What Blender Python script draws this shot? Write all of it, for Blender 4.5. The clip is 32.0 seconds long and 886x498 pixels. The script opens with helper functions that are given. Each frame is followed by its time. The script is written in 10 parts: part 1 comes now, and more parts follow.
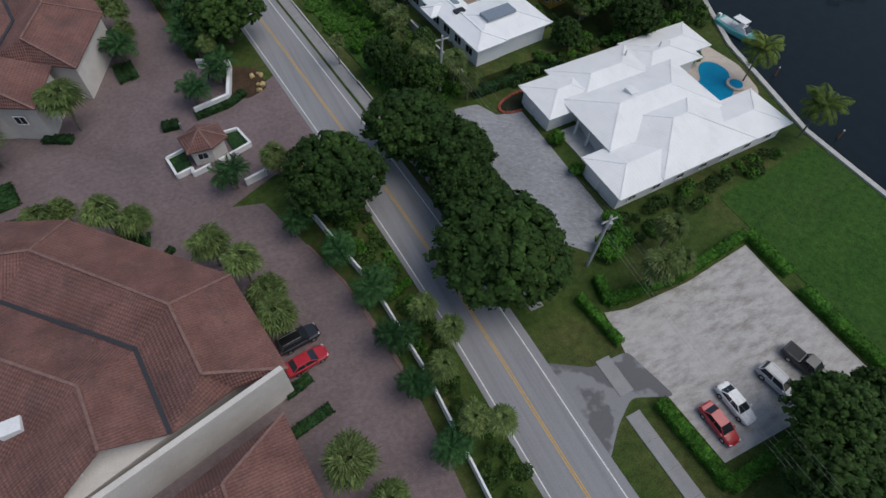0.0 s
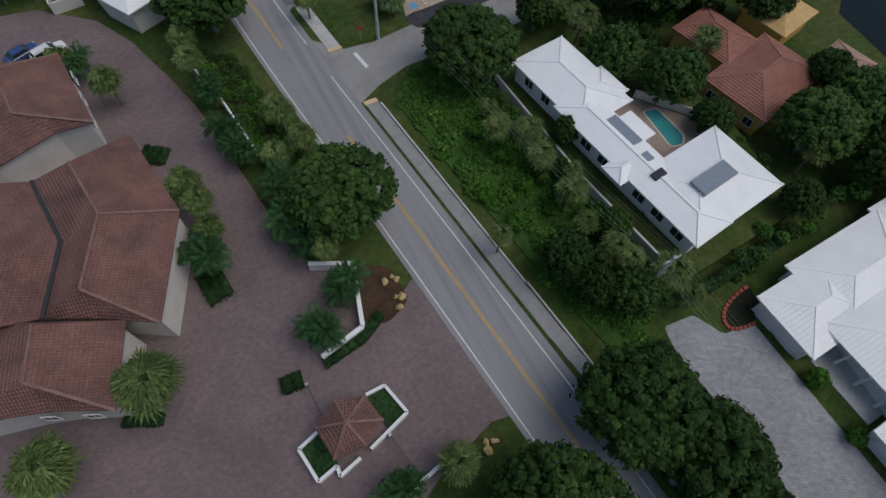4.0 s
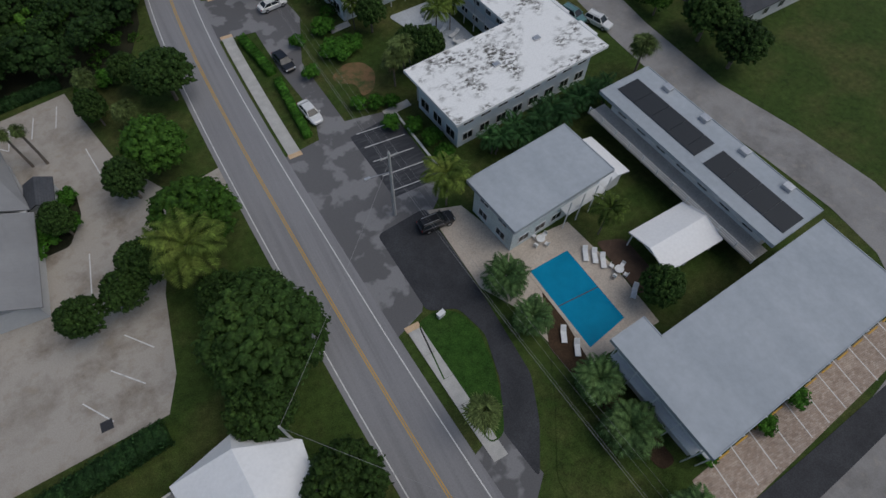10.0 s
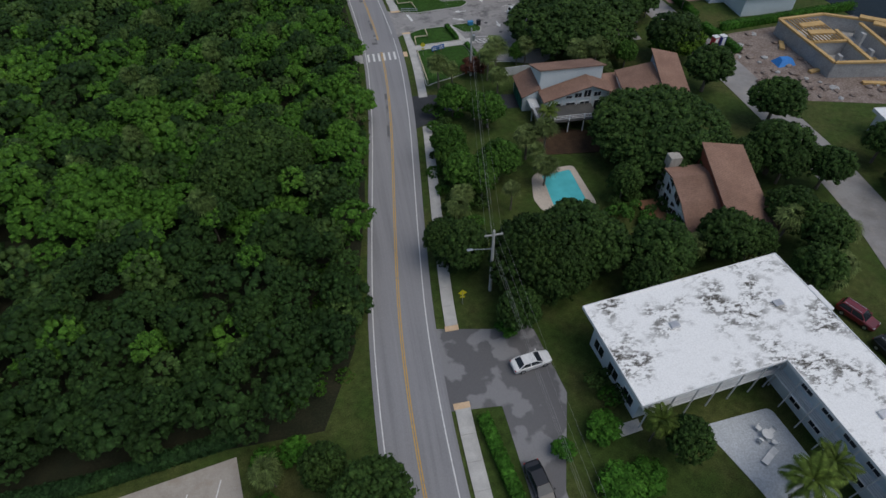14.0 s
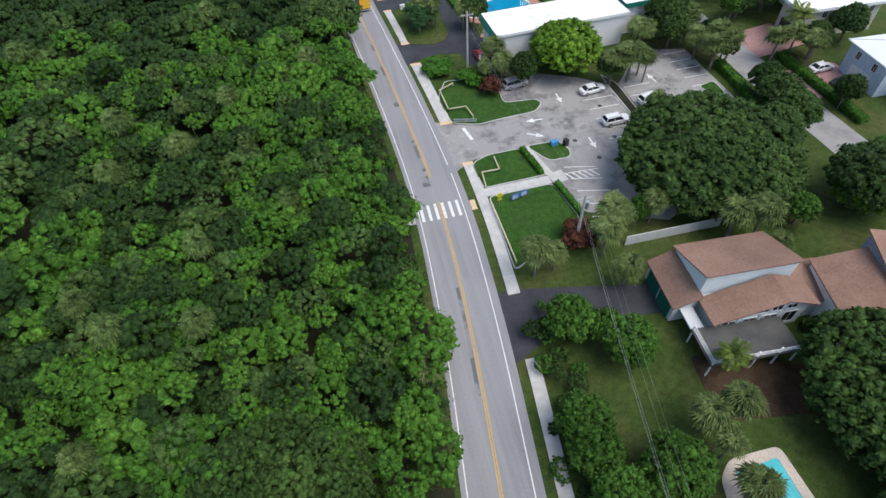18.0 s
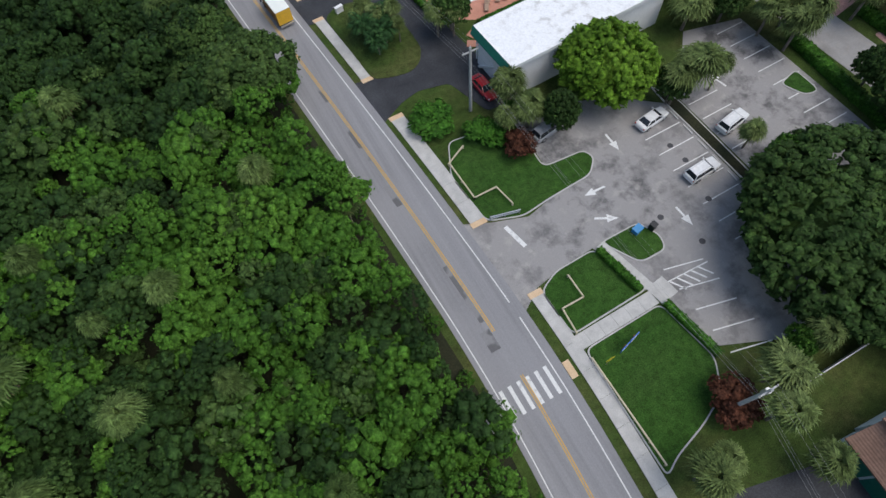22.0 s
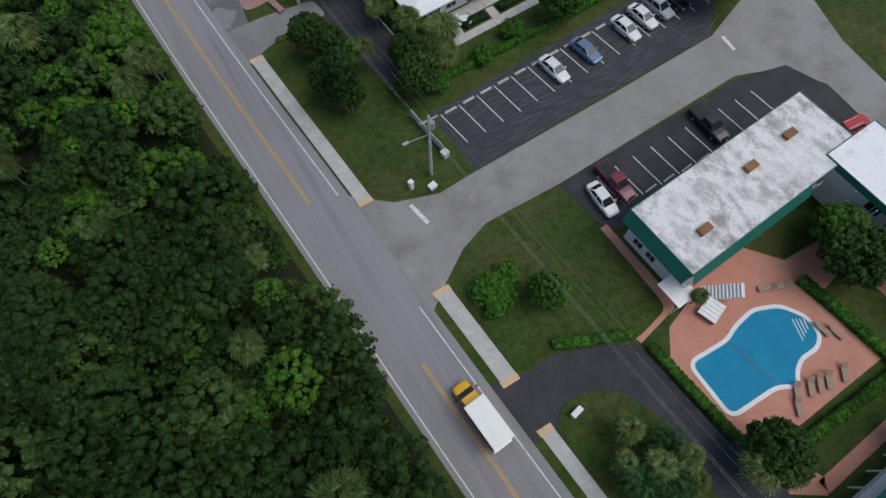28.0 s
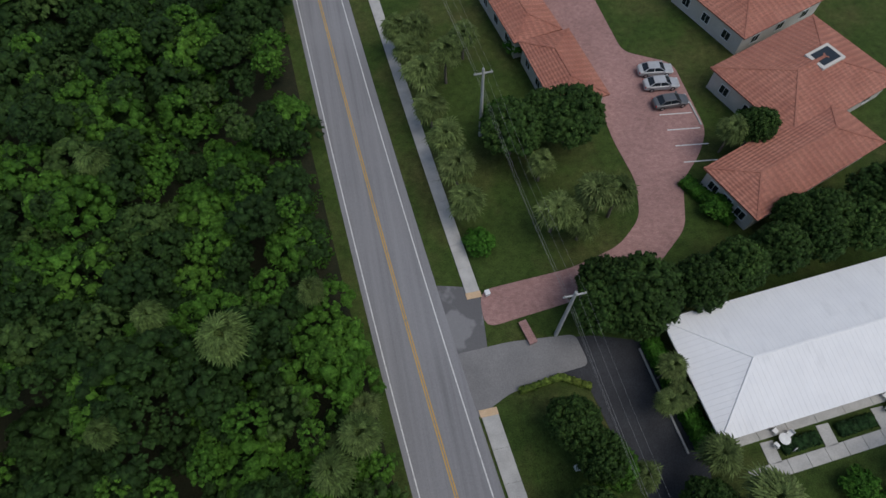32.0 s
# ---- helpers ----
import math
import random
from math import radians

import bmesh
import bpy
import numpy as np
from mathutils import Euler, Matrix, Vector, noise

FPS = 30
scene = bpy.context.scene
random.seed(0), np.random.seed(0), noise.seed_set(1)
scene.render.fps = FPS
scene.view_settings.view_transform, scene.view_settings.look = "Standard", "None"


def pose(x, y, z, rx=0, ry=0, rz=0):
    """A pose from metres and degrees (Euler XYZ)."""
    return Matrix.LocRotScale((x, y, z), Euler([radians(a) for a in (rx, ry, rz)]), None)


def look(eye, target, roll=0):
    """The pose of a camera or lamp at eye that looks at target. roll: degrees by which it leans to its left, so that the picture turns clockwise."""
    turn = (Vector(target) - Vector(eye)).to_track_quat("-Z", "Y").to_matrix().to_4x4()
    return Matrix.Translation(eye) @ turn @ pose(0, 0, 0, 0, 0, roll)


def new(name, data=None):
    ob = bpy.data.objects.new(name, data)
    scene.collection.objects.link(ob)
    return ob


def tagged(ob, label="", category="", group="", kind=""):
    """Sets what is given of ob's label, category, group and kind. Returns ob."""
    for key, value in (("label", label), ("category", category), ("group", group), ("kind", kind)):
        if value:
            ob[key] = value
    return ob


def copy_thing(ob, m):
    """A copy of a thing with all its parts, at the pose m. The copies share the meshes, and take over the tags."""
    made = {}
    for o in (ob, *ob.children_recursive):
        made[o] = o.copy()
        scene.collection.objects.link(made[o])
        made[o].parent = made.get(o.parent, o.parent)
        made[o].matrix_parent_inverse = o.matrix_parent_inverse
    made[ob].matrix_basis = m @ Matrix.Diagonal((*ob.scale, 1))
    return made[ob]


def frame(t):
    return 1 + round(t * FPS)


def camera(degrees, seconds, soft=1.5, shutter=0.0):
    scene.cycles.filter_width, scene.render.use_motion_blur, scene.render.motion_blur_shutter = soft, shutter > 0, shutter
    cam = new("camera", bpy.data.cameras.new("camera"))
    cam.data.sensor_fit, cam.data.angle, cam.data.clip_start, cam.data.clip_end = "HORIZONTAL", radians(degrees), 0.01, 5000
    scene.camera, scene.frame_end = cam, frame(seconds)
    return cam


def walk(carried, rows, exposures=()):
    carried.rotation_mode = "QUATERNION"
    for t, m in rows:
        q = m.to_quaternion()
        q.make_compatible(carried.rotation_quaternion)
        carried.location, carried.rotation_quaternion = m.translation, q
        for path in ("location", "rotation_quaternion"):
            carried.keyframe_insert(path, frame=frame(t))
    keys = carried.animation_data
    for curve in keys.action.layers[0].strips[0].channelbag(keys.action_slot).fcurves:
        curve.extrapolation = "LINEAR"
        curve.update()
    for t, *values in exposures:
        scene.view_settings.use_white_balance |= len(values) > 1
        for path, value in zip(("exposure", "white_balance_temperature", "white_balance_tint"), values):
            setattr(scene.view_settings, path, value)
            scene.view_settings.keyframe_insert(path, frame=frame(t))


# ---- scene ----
cam = camera(77.94, 32.0)
ROWS = [
    (0.0, -21.728, -223.641, 57.103, 33.777, -2.728, -26.761),
    (0.5, -21.900, -217.537, 57.144, 32.912, -2.643, -26.136),
    (1.0, -22.065, -211.426, 57.175, 32.832, -2.507, -25.703),
    (1.5, -22.216, -205.309, 57.197, 31.677, -2.347, -25.315),
    (2.0, -22.348, -199.188, 57.216, 31.559, -2.230, -25.135),
    (2.5, -22.448, -193.057, 57.231, 30.113, -2.049, -25.332),
    (3.0, -22.515, -186.921, 57.245, 30.306, -2.094, -25.744),
    (3.5, -22.553, -180.786, 57.259, 29.132, -2.090, -26.721),
    (5.5, -21.923, -156.380, 57.330, 26.899, -0.824, -31.682),
    (6.0, -21.456, -150.242, 57.406, 27.097, -0.717, -32.515),
    (6.5, -20.937, -144.085, 57.487, 26.296, -0.518, -33.052),
    (7.0, -20.377, -137.904, 57.560, 25.979, -0.627, -32.839),
    (7.5, -19.799, -131.710, 57.628, 24.935, -0.481, -33.076),
    (8.0, -19.224, -125.502, 57.681, 25.254, -0.488, -33.046),
    (8.5, -18.680, -119.269, 57.702, 24.080, -0.453, -33.168),
    (9.0, -18.195, -113.002, 57.669, 24.212, -0.485, -33.029),
    (9.5, -17.784, -106.697, 57.586, 25.137, -0.578, -31.764),
    (10.0, -17.454, -100.365, 57.476, 30.494, -0.942, -29.294),
    (10.5, -17.201, -94.007, 57.345, 34.341, -0.864, -27.115),
    (11.0, -17.019, -87.628, 57.196, 37.765, -0.861, -24.551),
    (11.5, -16.909, -81.232, 57.036, 37.897, -0.592, -21.886),
    (12.0, -16.865, -74.823, 56.867, 39.438, -0.317, -19.365),
    (12.5, -16.878, -68.396, 56.696, 40.835, -0.054, -15.906),
    (13.0, -16.933, -61.938, 56.530, 43.122, 0.289, -13.424),
    (13.5, -17.027, -55.459, 56.381, 43.244, 0.717, -11.871),
    (15.5, -18.312, -29.222, 56.347, 38.375, 1.724, -10.223),
    (16.0, -18.767, -22.841, 56.402, 39.364, 1.846, -10.148),
    (16.5, -19.234, -16.508, 56.468, 40.154, 1.948, -10.308),
    (17.0, -19.699, -10.245, 56.551, 41.097, 2.049, -10.931),
    (17.5, -20.152, -4.061, 56.655, 40.545, 2.219, -11.817),
    (18.0, -20.579, 2.050, 56.781, 40.511, 2.201, -12.869),
    (18.5, -20.966, 8.101, 56.921, 40.291, 2.434, -14.552),
    (19.0, -21.301, 14.104, 57.068, 41.643, 2.465, -16.464),
    (19.5, -21.571, 20.057, 57.218, 41.938, 2.680, -18.597),
    (20.0, -21.771, 25.963, 57.369, 42.976, 2.793, -20.993),
    (20.5, -21.894, 31.836, 57.514, 42.352, 2.698, -23.177),
    (21.0, -21.939, 37.699, 57.647, 40.088, 2.707, -25.029),
    (21.5, -21.913, 43.566, 57.770, 34.111, 2.767, -26.626),
    (22.0, -21.831, 49.440, 57.885, 26.442, 2.813, -28.497),
    (22.5, -21.705, 55.322, 57.988, 20.072, 2.691, -30.309),
    (23.0, -21.545, 61.209, 58.073, 21.774, 2.473, -31.772),
    (23.5, -21.358, 67.095, 58.136, 23.525, 2.272, -33.009),
    (24.0, -21.150, 72.983, 58.165, 25.033, 2.002, -34.247),
    (24.5, -20.930, 78.869, 58.161, 24.431, 1.734, -35.050),
    (26.5, -19.927, 102.512, 57.362, 22.884, 0.633, -35.544),
    (27.0, -19.748, 108.477, 57.202, 23.165, 0.477, -34.949),
    (27.5, -19.587, 114.452, 57.058, 22.364, 0.327, -33.369),
    (28.0, -19.451, 120.436, 56.931, 23.205, 0.284, -30.790),
    (28.5, -19.350, 126.421, 56.827, 22.924, 0.321, -27.792),
    (29.0, -19.287, 132.397, 56.744, 23.913, 0.495, -25.466),
    (29.5, -19.265, 138.354, 56.673, 23.368, 0.525, -22.836),
    (30.0, -19.276, 144.295, 56.608, 24.814, 0.607, -20.321),
    (30.5, -19.316, 150.221, 56.548, 24.940, 0.625, -17.698),
    (31.0, -19.379, 156.139, 56.493, 26.072, 1.032, -15.874),
    (31.5, -19.465, 162.047, 56.444, 25.684, 1.232, -13.737),
    (32.0, -19.560, 167.951, 56.400, 27.375, 1.615, -12.119),
]
EXPOSURES = [(0.0, -0.22), (1.0, -0.2), (3.0, -0.45), (7.0, -0.5), (10.0, -0.7), (11.0, -0.75), (13.0, -0.85), (13.6, -0.65), (15.4, 0.2), (16.2, 0.36), (17.0, 0.55), (18.0, 0.65), (19.0, 0.65), (20.0, 0.5), (22.0, 0.2), (24.0, 0.1), (27.0, -0.25), (29.0, -0.2), (31.0, -0.25), (32.0, -0.42)]
walk(cam, [(t, pose(x, y, z, rx, ry, rz)) for t, x, y, z, rx, ry, rz in ROWS], EXPOSURES)

# ---- light and exposure ----
world = bpy.data.worlds.new("overcast_sky")
scene.world = world
world.use_nodes = True
_sky = world.node_tree.nodes.new("ShaderNodeTexSky")
_sky.sky_type = "NISHITA"
_sky.sun_disc = False
SUN_ELEVATION, SUN_ROTATION = 62.0, 125.0
_sky.sun_elevation, _sky.sun_rotation = radians(SUN_ELEVATION), radians(SUN_ROTATION)
_sky.dust_density, _sky.air_density, _sky.ozone_density = 2.6, 1.3, 1.5
_back = world.node_tree.nodes["Background"]
_back.inputs["Strength"].default_value = 0.12
world.node_tree.links.new(_sky.outputs[0], _back.inputs["Color"])
_sun = bpy.data.lights.new("sun", "SUN")
_sun.energy, _sun.angle, _sun.color = 1.45, radians(50), (1.0, 0.982, 0.95)
sun = new("sun", _sun)
_az = radians(SUN_ROTATION)
sun.matrix_world = look((0, 0, 0), (-math.sin(_az) * math.cos(radians(SUN_ELEVATION)), -math.cos(_az) * math.cos(radians(SUN_ELEVATION)), -math.sin(radians(SUN_ELEVATION))))

# ---- materials ----


def nodes_of(m):
    m.use_nodes = True
    return m.node_tree, m.node_tree.nodes["Principled BSDF"]


def link(tree, a, b):
    tree.links.new(a, b)


def noise_node(tree, scale, detail=4.0, stretch=None, rough=0.55, uv=False):
    n = tree.nodes.new("ShaderNodeTexNoise")
    n.inputs["Scale"].default_value, n.inputs["Detail"].default_value = scale, detail
    n.inputs["Roughness"].default_value = rough
    if uv:
        src = tree.nodes.new("ShaderNodeUVMap").outputs[0]
    else:
        src = tree.nodes.new("ShaderNodeNewGeometry").outputs["Position"]
    if stretch:
        mp = tree.nodes.new("ShaderNodeMapping")
        mp.inputs["Scale"].default_value = stretch[:3]
        mp.inputs["Rotation"].default_value = (0, 0, radians(stretch[3]) if len(stretch) > 3 else 0)
        link(tree, src, mp.inputs["Vector"])
        src = mp.outputs[0]
    link(tree, src, n.inputs["Vector"])
    return n.outputs["Fac"]


def ramp(tree, fac, stops):
    r = tree.nodes.new("ShaderNodeValToRGB")
    e = r.color_ramp.elements
    while len(e) < len(stops):
        e.new(0.5)
    for el, (p, c) in zip(e, stops):
        el.position, el.color = p, (*c, 1) if len(c) == 3 else c
    link(tree, fac, r.inputs["Fac"])
    return r.outputs["Color"]


def mix(tree, fac, a, b, kind="MIX"):
    n = tree.nodes.new("ShaderNodeMix")
    n.data_type, n.blend_type = "RGBA", kind
    for sock, v in ((n.inputs["Factor"], fac), (n.inputs["A"], a), (n.inputs["B"], b)):
        if isinstance(v, (int, float)):
            sock.default_value = v
        elif isinstance(v, tuple):
            sock.default_value = (*v, 1) if len(v) == 3 else v
        else:
            link(tree, v, sock)
    return n.outputs["Result"]


def grey(v):
    return (v, v, v)


def surface(name, c1, c2, big=0.3, fine=6.0, rough=0.85, bump=0.15, metal=0.0, grain=0.25, stretch=None, spec=0.3):
    """A surface of two tones: broad patches, fine grain and a fine relief."""
    m = bpy.data.materials.new(name)
    t, p = nodes_of(m)
    patch = ramp(t, noise_node(t, big, 5.0, stretch), [(0.3, c1), (0.7, c2)])
    fine_fac = noise_node(t, fine, 3.0)
    speck = ramp(t, fine_fac, [(0.3, grey(1 - grain)), (0.7, grey(1 + grain * 0.4))])
    link(t, mix(t, 1.0, patch, speck, "MULTIPLY"), p.inputs["Base Color"])
    p.inputs["Roughness"].default_value, p.inputs["Metallic"].default_value = rough, metal
    p.inputs["Specular IOR Level"].default_value = spec
    if bump:
        b = t.nodes.new("ShaderNodeBump")
        b.inputs["Strength"].default_value, b.inputs["Distance"].default_value = bump, 0.05
        link(t, fine_fac, b.inputs["Height"])
        link(t, b.outputs[0], p.inputs["Normal"])
    return m


def stained(name, base, dark, scale, low, high, fine=5.0, rough=0.8, stretch=None, second=None, detail=8.0, gate=(0.33, 0.25, 0.55)):
    """A painted or coated surface with stains of their own shape."""
    m = bpy.data.materials.new(name)
    t, p = nodes_of(m)
    fac = ramp(t, noise_node(t, scale, detail, stretch, 0.68 if detail > 4 else 0.5), [(low, grey(0)), (high, grey(1))])
    where = ramp(t, noise_node(t, scale * 0.16, 2.0), [(gate[0], grey(gate[1])), (gate[2], grey(1))])
    fac = mix(t, 1.0, fac, where, "MULTIPLY")
    col = mix(t, fac, base, dark)
    if second:
        fac2 = ramp(t, noise_node(t, scale * 3.1, 5.0), [(0.55, grey(0)), (0.75, grey(0.7))])
        col = mix(t, fac2, col, second)
    grain = ramp(t, noise_node(t, fine, 3.0), [(0.3, grey(0.88)), (0.7, grey(1.05))])
    link(t, mix(t, 1.0, col, grain, "MULTIPLY"), p.inputs["Base Color"])
    p.inputs["Roughness"].default_value = rough
    return m


def plain(name, c, rough=0.5, metal=0.0, emit=0.0):
    m = bpy.data.materials.new(name)
    t, p = nodes_of(m)
    f = ramp(t, noise_node(t, 3.0, 4.0), [(0.3, tuple(v * 0.88 for v in c)), (0.7, tuple(min(1, v * 1.06) for v in c))])
    link(t, f, p.inputs["Base Color"])
    p.inputs["Roughness"].default_value, p.inputs["Metallic"].default_value = rough, metal
    return m


def leafy(name, c1, c2, c3, scale=0.16, rough=0.6):
    """Foliage: tone from tree to tree, from spray to spray and from leaf to leaf."""
    m = bpy.data.materials.new(name)
    t, p = nodes_of(m)
    a = ramp(t, noise_node(t, scale, 3.0), [(0.32, c1), (0.55, c2), (0.75, c3)])
    geo = t.nodes.new("ShaderNodeNewGeometry")
    per_leaf = ramp(t, geo.outputs["Random Per Island"], [(0.0, grey(0.7)), (0.75, grey(1.0)), (1.0, grey(1.3))])
    col = mix(t, 1.0, a, per_leaf, "MULTIPLY")
    per_tree = t.nodes.new("ShaderNodeObjectInfo")
    col = mix(t, 1.0, col, ramp(t, per_tree.outputs["Random"], [(0.0, grey(0.8)), (1.0, grey(1.2))]), "MULTIPLY")
    grain = noise_node(t, 2.2, 5.0, None, 0.78)
    col = mix(t, 1.0, col, ramp(t, grain, [(0.36, grey(0.5)), (0.5, grey(0.95)), (0.64, grey(1.6))]), "MULTIPLY")
    link(t, col, p.inputs["Base Color"])
    p.inputs["Roughness"].default_value = rough
    p.inputs["Specular IOR Level"].default_value = 0.1
    b = t.nodes.new("ShaderNodeBump")
    b.inputs["Strength"].default_value, b.inputs["Distance"].default_value = 0.7, 0.22
    link(t, grain, b.inputs["Height"])
    link(t, b.outputs[0], p.inputs["Normal"])
    return m


def turf(name, c1, c2, dry, amount=0.7):
    """Mown grass: soft green patches, dry spots of their own shape and a coarse blade grain."""
    m = bpy.data.materials.new(name)
    t, p = nodes_of(m)
    col = ramp(t, noise_node(t, 0.22, 6.0, None, 0.62), [(0.3, c1), (0.7, c2)])
    spots = ramp(t, noise_node(t, 0.09, 7.0, None, 0.66), [(0.45, grey(0)), (0.66, grey(amount))])
    col = mix(t, spots, col, dry)
    blades = noise_node(t, 7.0, 4.0, None, 0.7)
    tufts = ramp(t, noise_node(t, 1.1, 5.0, None, 0.65), [(0.3, grey(0.62)), (0.7, grey(1.25))])
    col = mix(t, 1.0, mix(t, 1.0, col, tufts, "MULTIPLY"), ramp(t, blades, [(0.3, grey(0.5)), (0.7, grey(1.35))]), "MULTIPLY")
    link(t, col, p.inputs["Base Color"])
    p.inputs["Roughness"].default_value = 0.9
    p.inputs["Specular IOR Level"].default_value = 0.15
    b = t.nodes.new("ShaderNodeBump")
    b.inputs["Strength"].default_value, b.inputs["Distance"].default_value = 0.8, 0.12
    link(t, blades, b.inputs["Height"])
    link(t, b.outputs[0], p.inputs["Normal"])
    return m


def seamed(name, c1, c2, pitch=0.5, rib=0.5):
    """Sheet roofing with thin raised ribs that run up the slope."""
    m = bpy.data.materials.new(name)
    t, p = nodes_of(m)
    uv = t.nodes.new("ShaderNodeUVMap")
    sep = t.nodes.new("ShaderNodeSeparateXYZ")
    link(t, uv.outputs[0], sep.inputs[0])
    div = t.nodes.new("ShaderNodeMath")
    div.operation = "DIVIDE"
    div.inputs[1].default_value = pitch
    link(t, sep.outputs[0], div.inputs[0])
    fr = t.nodes.new("ShaderNodeMath")
    fr.operation = "FRACT"
    link(t, div.outputs[0], fr.inputs[0])
    line = ramp(t, fr.outputs[0], [(0.0, grey(0)), (0.44, grey(0)), (0.5, grey(1)), (0.56, grey(0))])
    b = t.nodes.new("ShaderNodeBump")
    b.inputs["Strength"].default_value, b.inputs["Distance"].default_value = rib, 0.06
    link(t, line, b.inputs["Height"])
    link(t, b.outputs[0], p.inputs["Normal"])
    col = ramp(t, noise_node(t, 0.3, 6.0, None, 0.65), [(0.3, c1), (0.7, c2)])
    col = mix(t, ramp(t, noise_node(t, 0.8, 7.0, (1.0, 0.3, 1.0, 30.0), 0.7), [(0.55, grey(0)), (0.8, grey(0.35))]), col, tuple(v * 0.62 for v in c1))
    col = mix(t, mix(t, 1.0, line, grey(0.28), "MULTIPLY"), col, tuple(v * 0.6 for v in c1))
    link(t, col, p.inputs["Base Color"])
    p.inputs["Roughness"].default_value = 0.5
    return m


def tiled(name, c1, c2, across=0.3, course=0.38, rough=0.75, rib=0.6, stain=None):
    """Roof tiles in courses, by the roof's own metres (u along the eave, v up the slope)."""
    m = bpy.data.materials.new(name)
    t, p = nodes_of(m)
    uv = t.nodes.new("ShaderNodeUVMap")
    sep = t.nodes.new("ShaderNodeSeparateXYZ")
    link(t, uv.outputs[0], sep.inputs[0])

    def wave(sock, period, profile):
        w = t.nodes.new("ShaderNodeMath")
        w.operation = "MULTIPLY"
        w.inputs[1].default_value = 2 * math.pi / period
        link(t, sock, w.inputs[0])
        s = t.nodes.new("ShaderNodeMath")
        s.operation = profile
        link(t, w.outputs[0], s.inputs[0])
        return s.outputs[0]

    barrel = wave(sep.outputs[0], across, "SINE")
    rows = wave(sep.outputs[1], course, "SINE")
    add = t.nodes.new("ShaderNodeMath")
    add.operation = "ADD"
    link(t, barrel, add.inputs[0])
    link(t, rows, add.inputs[1])
    b = t.nodes.new("ShaderNodeBump")
    b.inputs["Strength"].default_value, b.inputs["Distance"].default_value = rib, 0.05
    link(t, add.outputs[0], b.inputs["Height"])
    link(t, b.outputs[0], p.inputs["Normal"])
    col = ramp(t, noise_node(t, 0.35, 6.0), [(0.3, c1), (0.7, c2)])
    # shade of the troughs between barrels, multiplied into the tile colour
    trough_shade = ramp(t, barrel, [(0.0, grey(0.84)), (0.55, grey(1.0))])
    col = mix(t, 1.0, col, trough_shade, "MULTIPLY")
    speck = ramp(t, noise_node(t, 4.0, 3.0), [(0.3, grey(0.78)), (0.7, grey(1.12))])
    col = mix(t, 1.0, col, speck, "MULTIPLY")
    if stain:
        col = mix(t, ramp(t, noise_node(t, 0.22, 7.0, None, 0.7), [(0.5, grey(0)), (0.72, grey(0.75))]), col, stain)
    link(t, col, p.inputs["Base Color"])
    p.inputs["Roughness"].default_value = rough
    return m


def paved(name, c1, c2, joint, size=0.22, turn=0.0, rough=0.85):
    """Small pavers laid in rows, worn in broad patches."""
    m = bpy.data.materials.new(name)
    t, p = nodes_of(m)
    pos = t.nodes.new("ShaderNodeNewGeometry").outputs["Position"]
    mp = t.nodes.new("ShaderNodeMapping")
    mp.inputs["Rotation"].default_value = (0, 0, radians(turn))
    link(t, pos, mp.inputs["Vector"])
    br = t.nodes.new("ShaderNodeTexBrick")
    br.inputs["Scale"].default_value = 1.0
    br.inputs["Brick Width"].default_value, br.inputs["Row Height"].default_value = size * 2, size
    br.inputs["Mortar Size"].default_value = size * 0.05
    br.inputs["Color1"].default_value, br.inputs["Color2"].default_value = (*c1, 1), (*c2, 1)
    br.inputs["Mortar"].default_value = (*joint, 1)
    link(t, mp.outputs[0], br.inputs["Vector"])
    wear = ramp(t, noise_node(t, 0.13, 6.0, None, 0.62), [(0.3, grey(0.78)), (0.7, grey(1.14))])
    spots = ramp(t, noise_node(t, 1.7, 5.0), [(0.35, grey(0.84)), (0.65, grey(1.06))])
    col = mix(t, 1.0, mix(t, 1.0, br.outputs["Color"], wear, "MULTIPLY"), spots, "MULTIPLY")
    link(t, col, p.inputs["Base Color"])
    p.inputs["Roughness"].default_value = rough
    return m


def pool_water(name, c):
    m = bpy.data.materials.new(name)
    t, p = nodes_of(m)
    f = ramp(t, noise_node(t, 0.5, 3.0), [(0.3, tuple(v * 0.9 for v in c)), (0.7, tuple(v * 1.1 for v in c))])
    link(t, f, p.inputs["Base Color"])
    p.inputs["Roughness"].default_value = 0.06
    p.inputs["Specular IOR Level"].default_value = 0.04
    b = t.nodes.new("ShaderNodeBump")
    b.inputs["Strength"].default_value, b.inputs["Distance"].default_value = 0.08, 0.05
    link(t, noise_node(t, 3.0, 3.0), b.inputs["Height"])
    link(t, b.outputs[0], p.inputs["Normal"])
    return m


M_GRASS = turf("mown_grass", (0.040, 0.074, 0.015), (0.066, 0.104, 0.023), (0.12, 0.108, 0.042), 0.6)
M_LAWN = turf("watered_lawn", (0.028, 0.080, 0.012), (0.045, 0.110, 0.018), (0.07, 0.10, 0.03), 0.25)
M_ROUGHGREEN = turf("rough_green_cover", (0.034, 0.092, 0.014), (0.056, 0.135, 0.022), (0.045, 0.085, 0.02), 0.5)
M_EARTH = surface("undergrowth_earth", (0.014, 0.020, 0.008), (0.034, 0.034, 0.016), 0.35, 5.0, 0.95, 0.5, grain=0.5)
M_MULCH = surface("brown_mulch", (0.05, 0.03, 0.018), (0.09, 0.055, 0.03), 0.7, 9.0, 0.95, 0.5, grain=0.5)
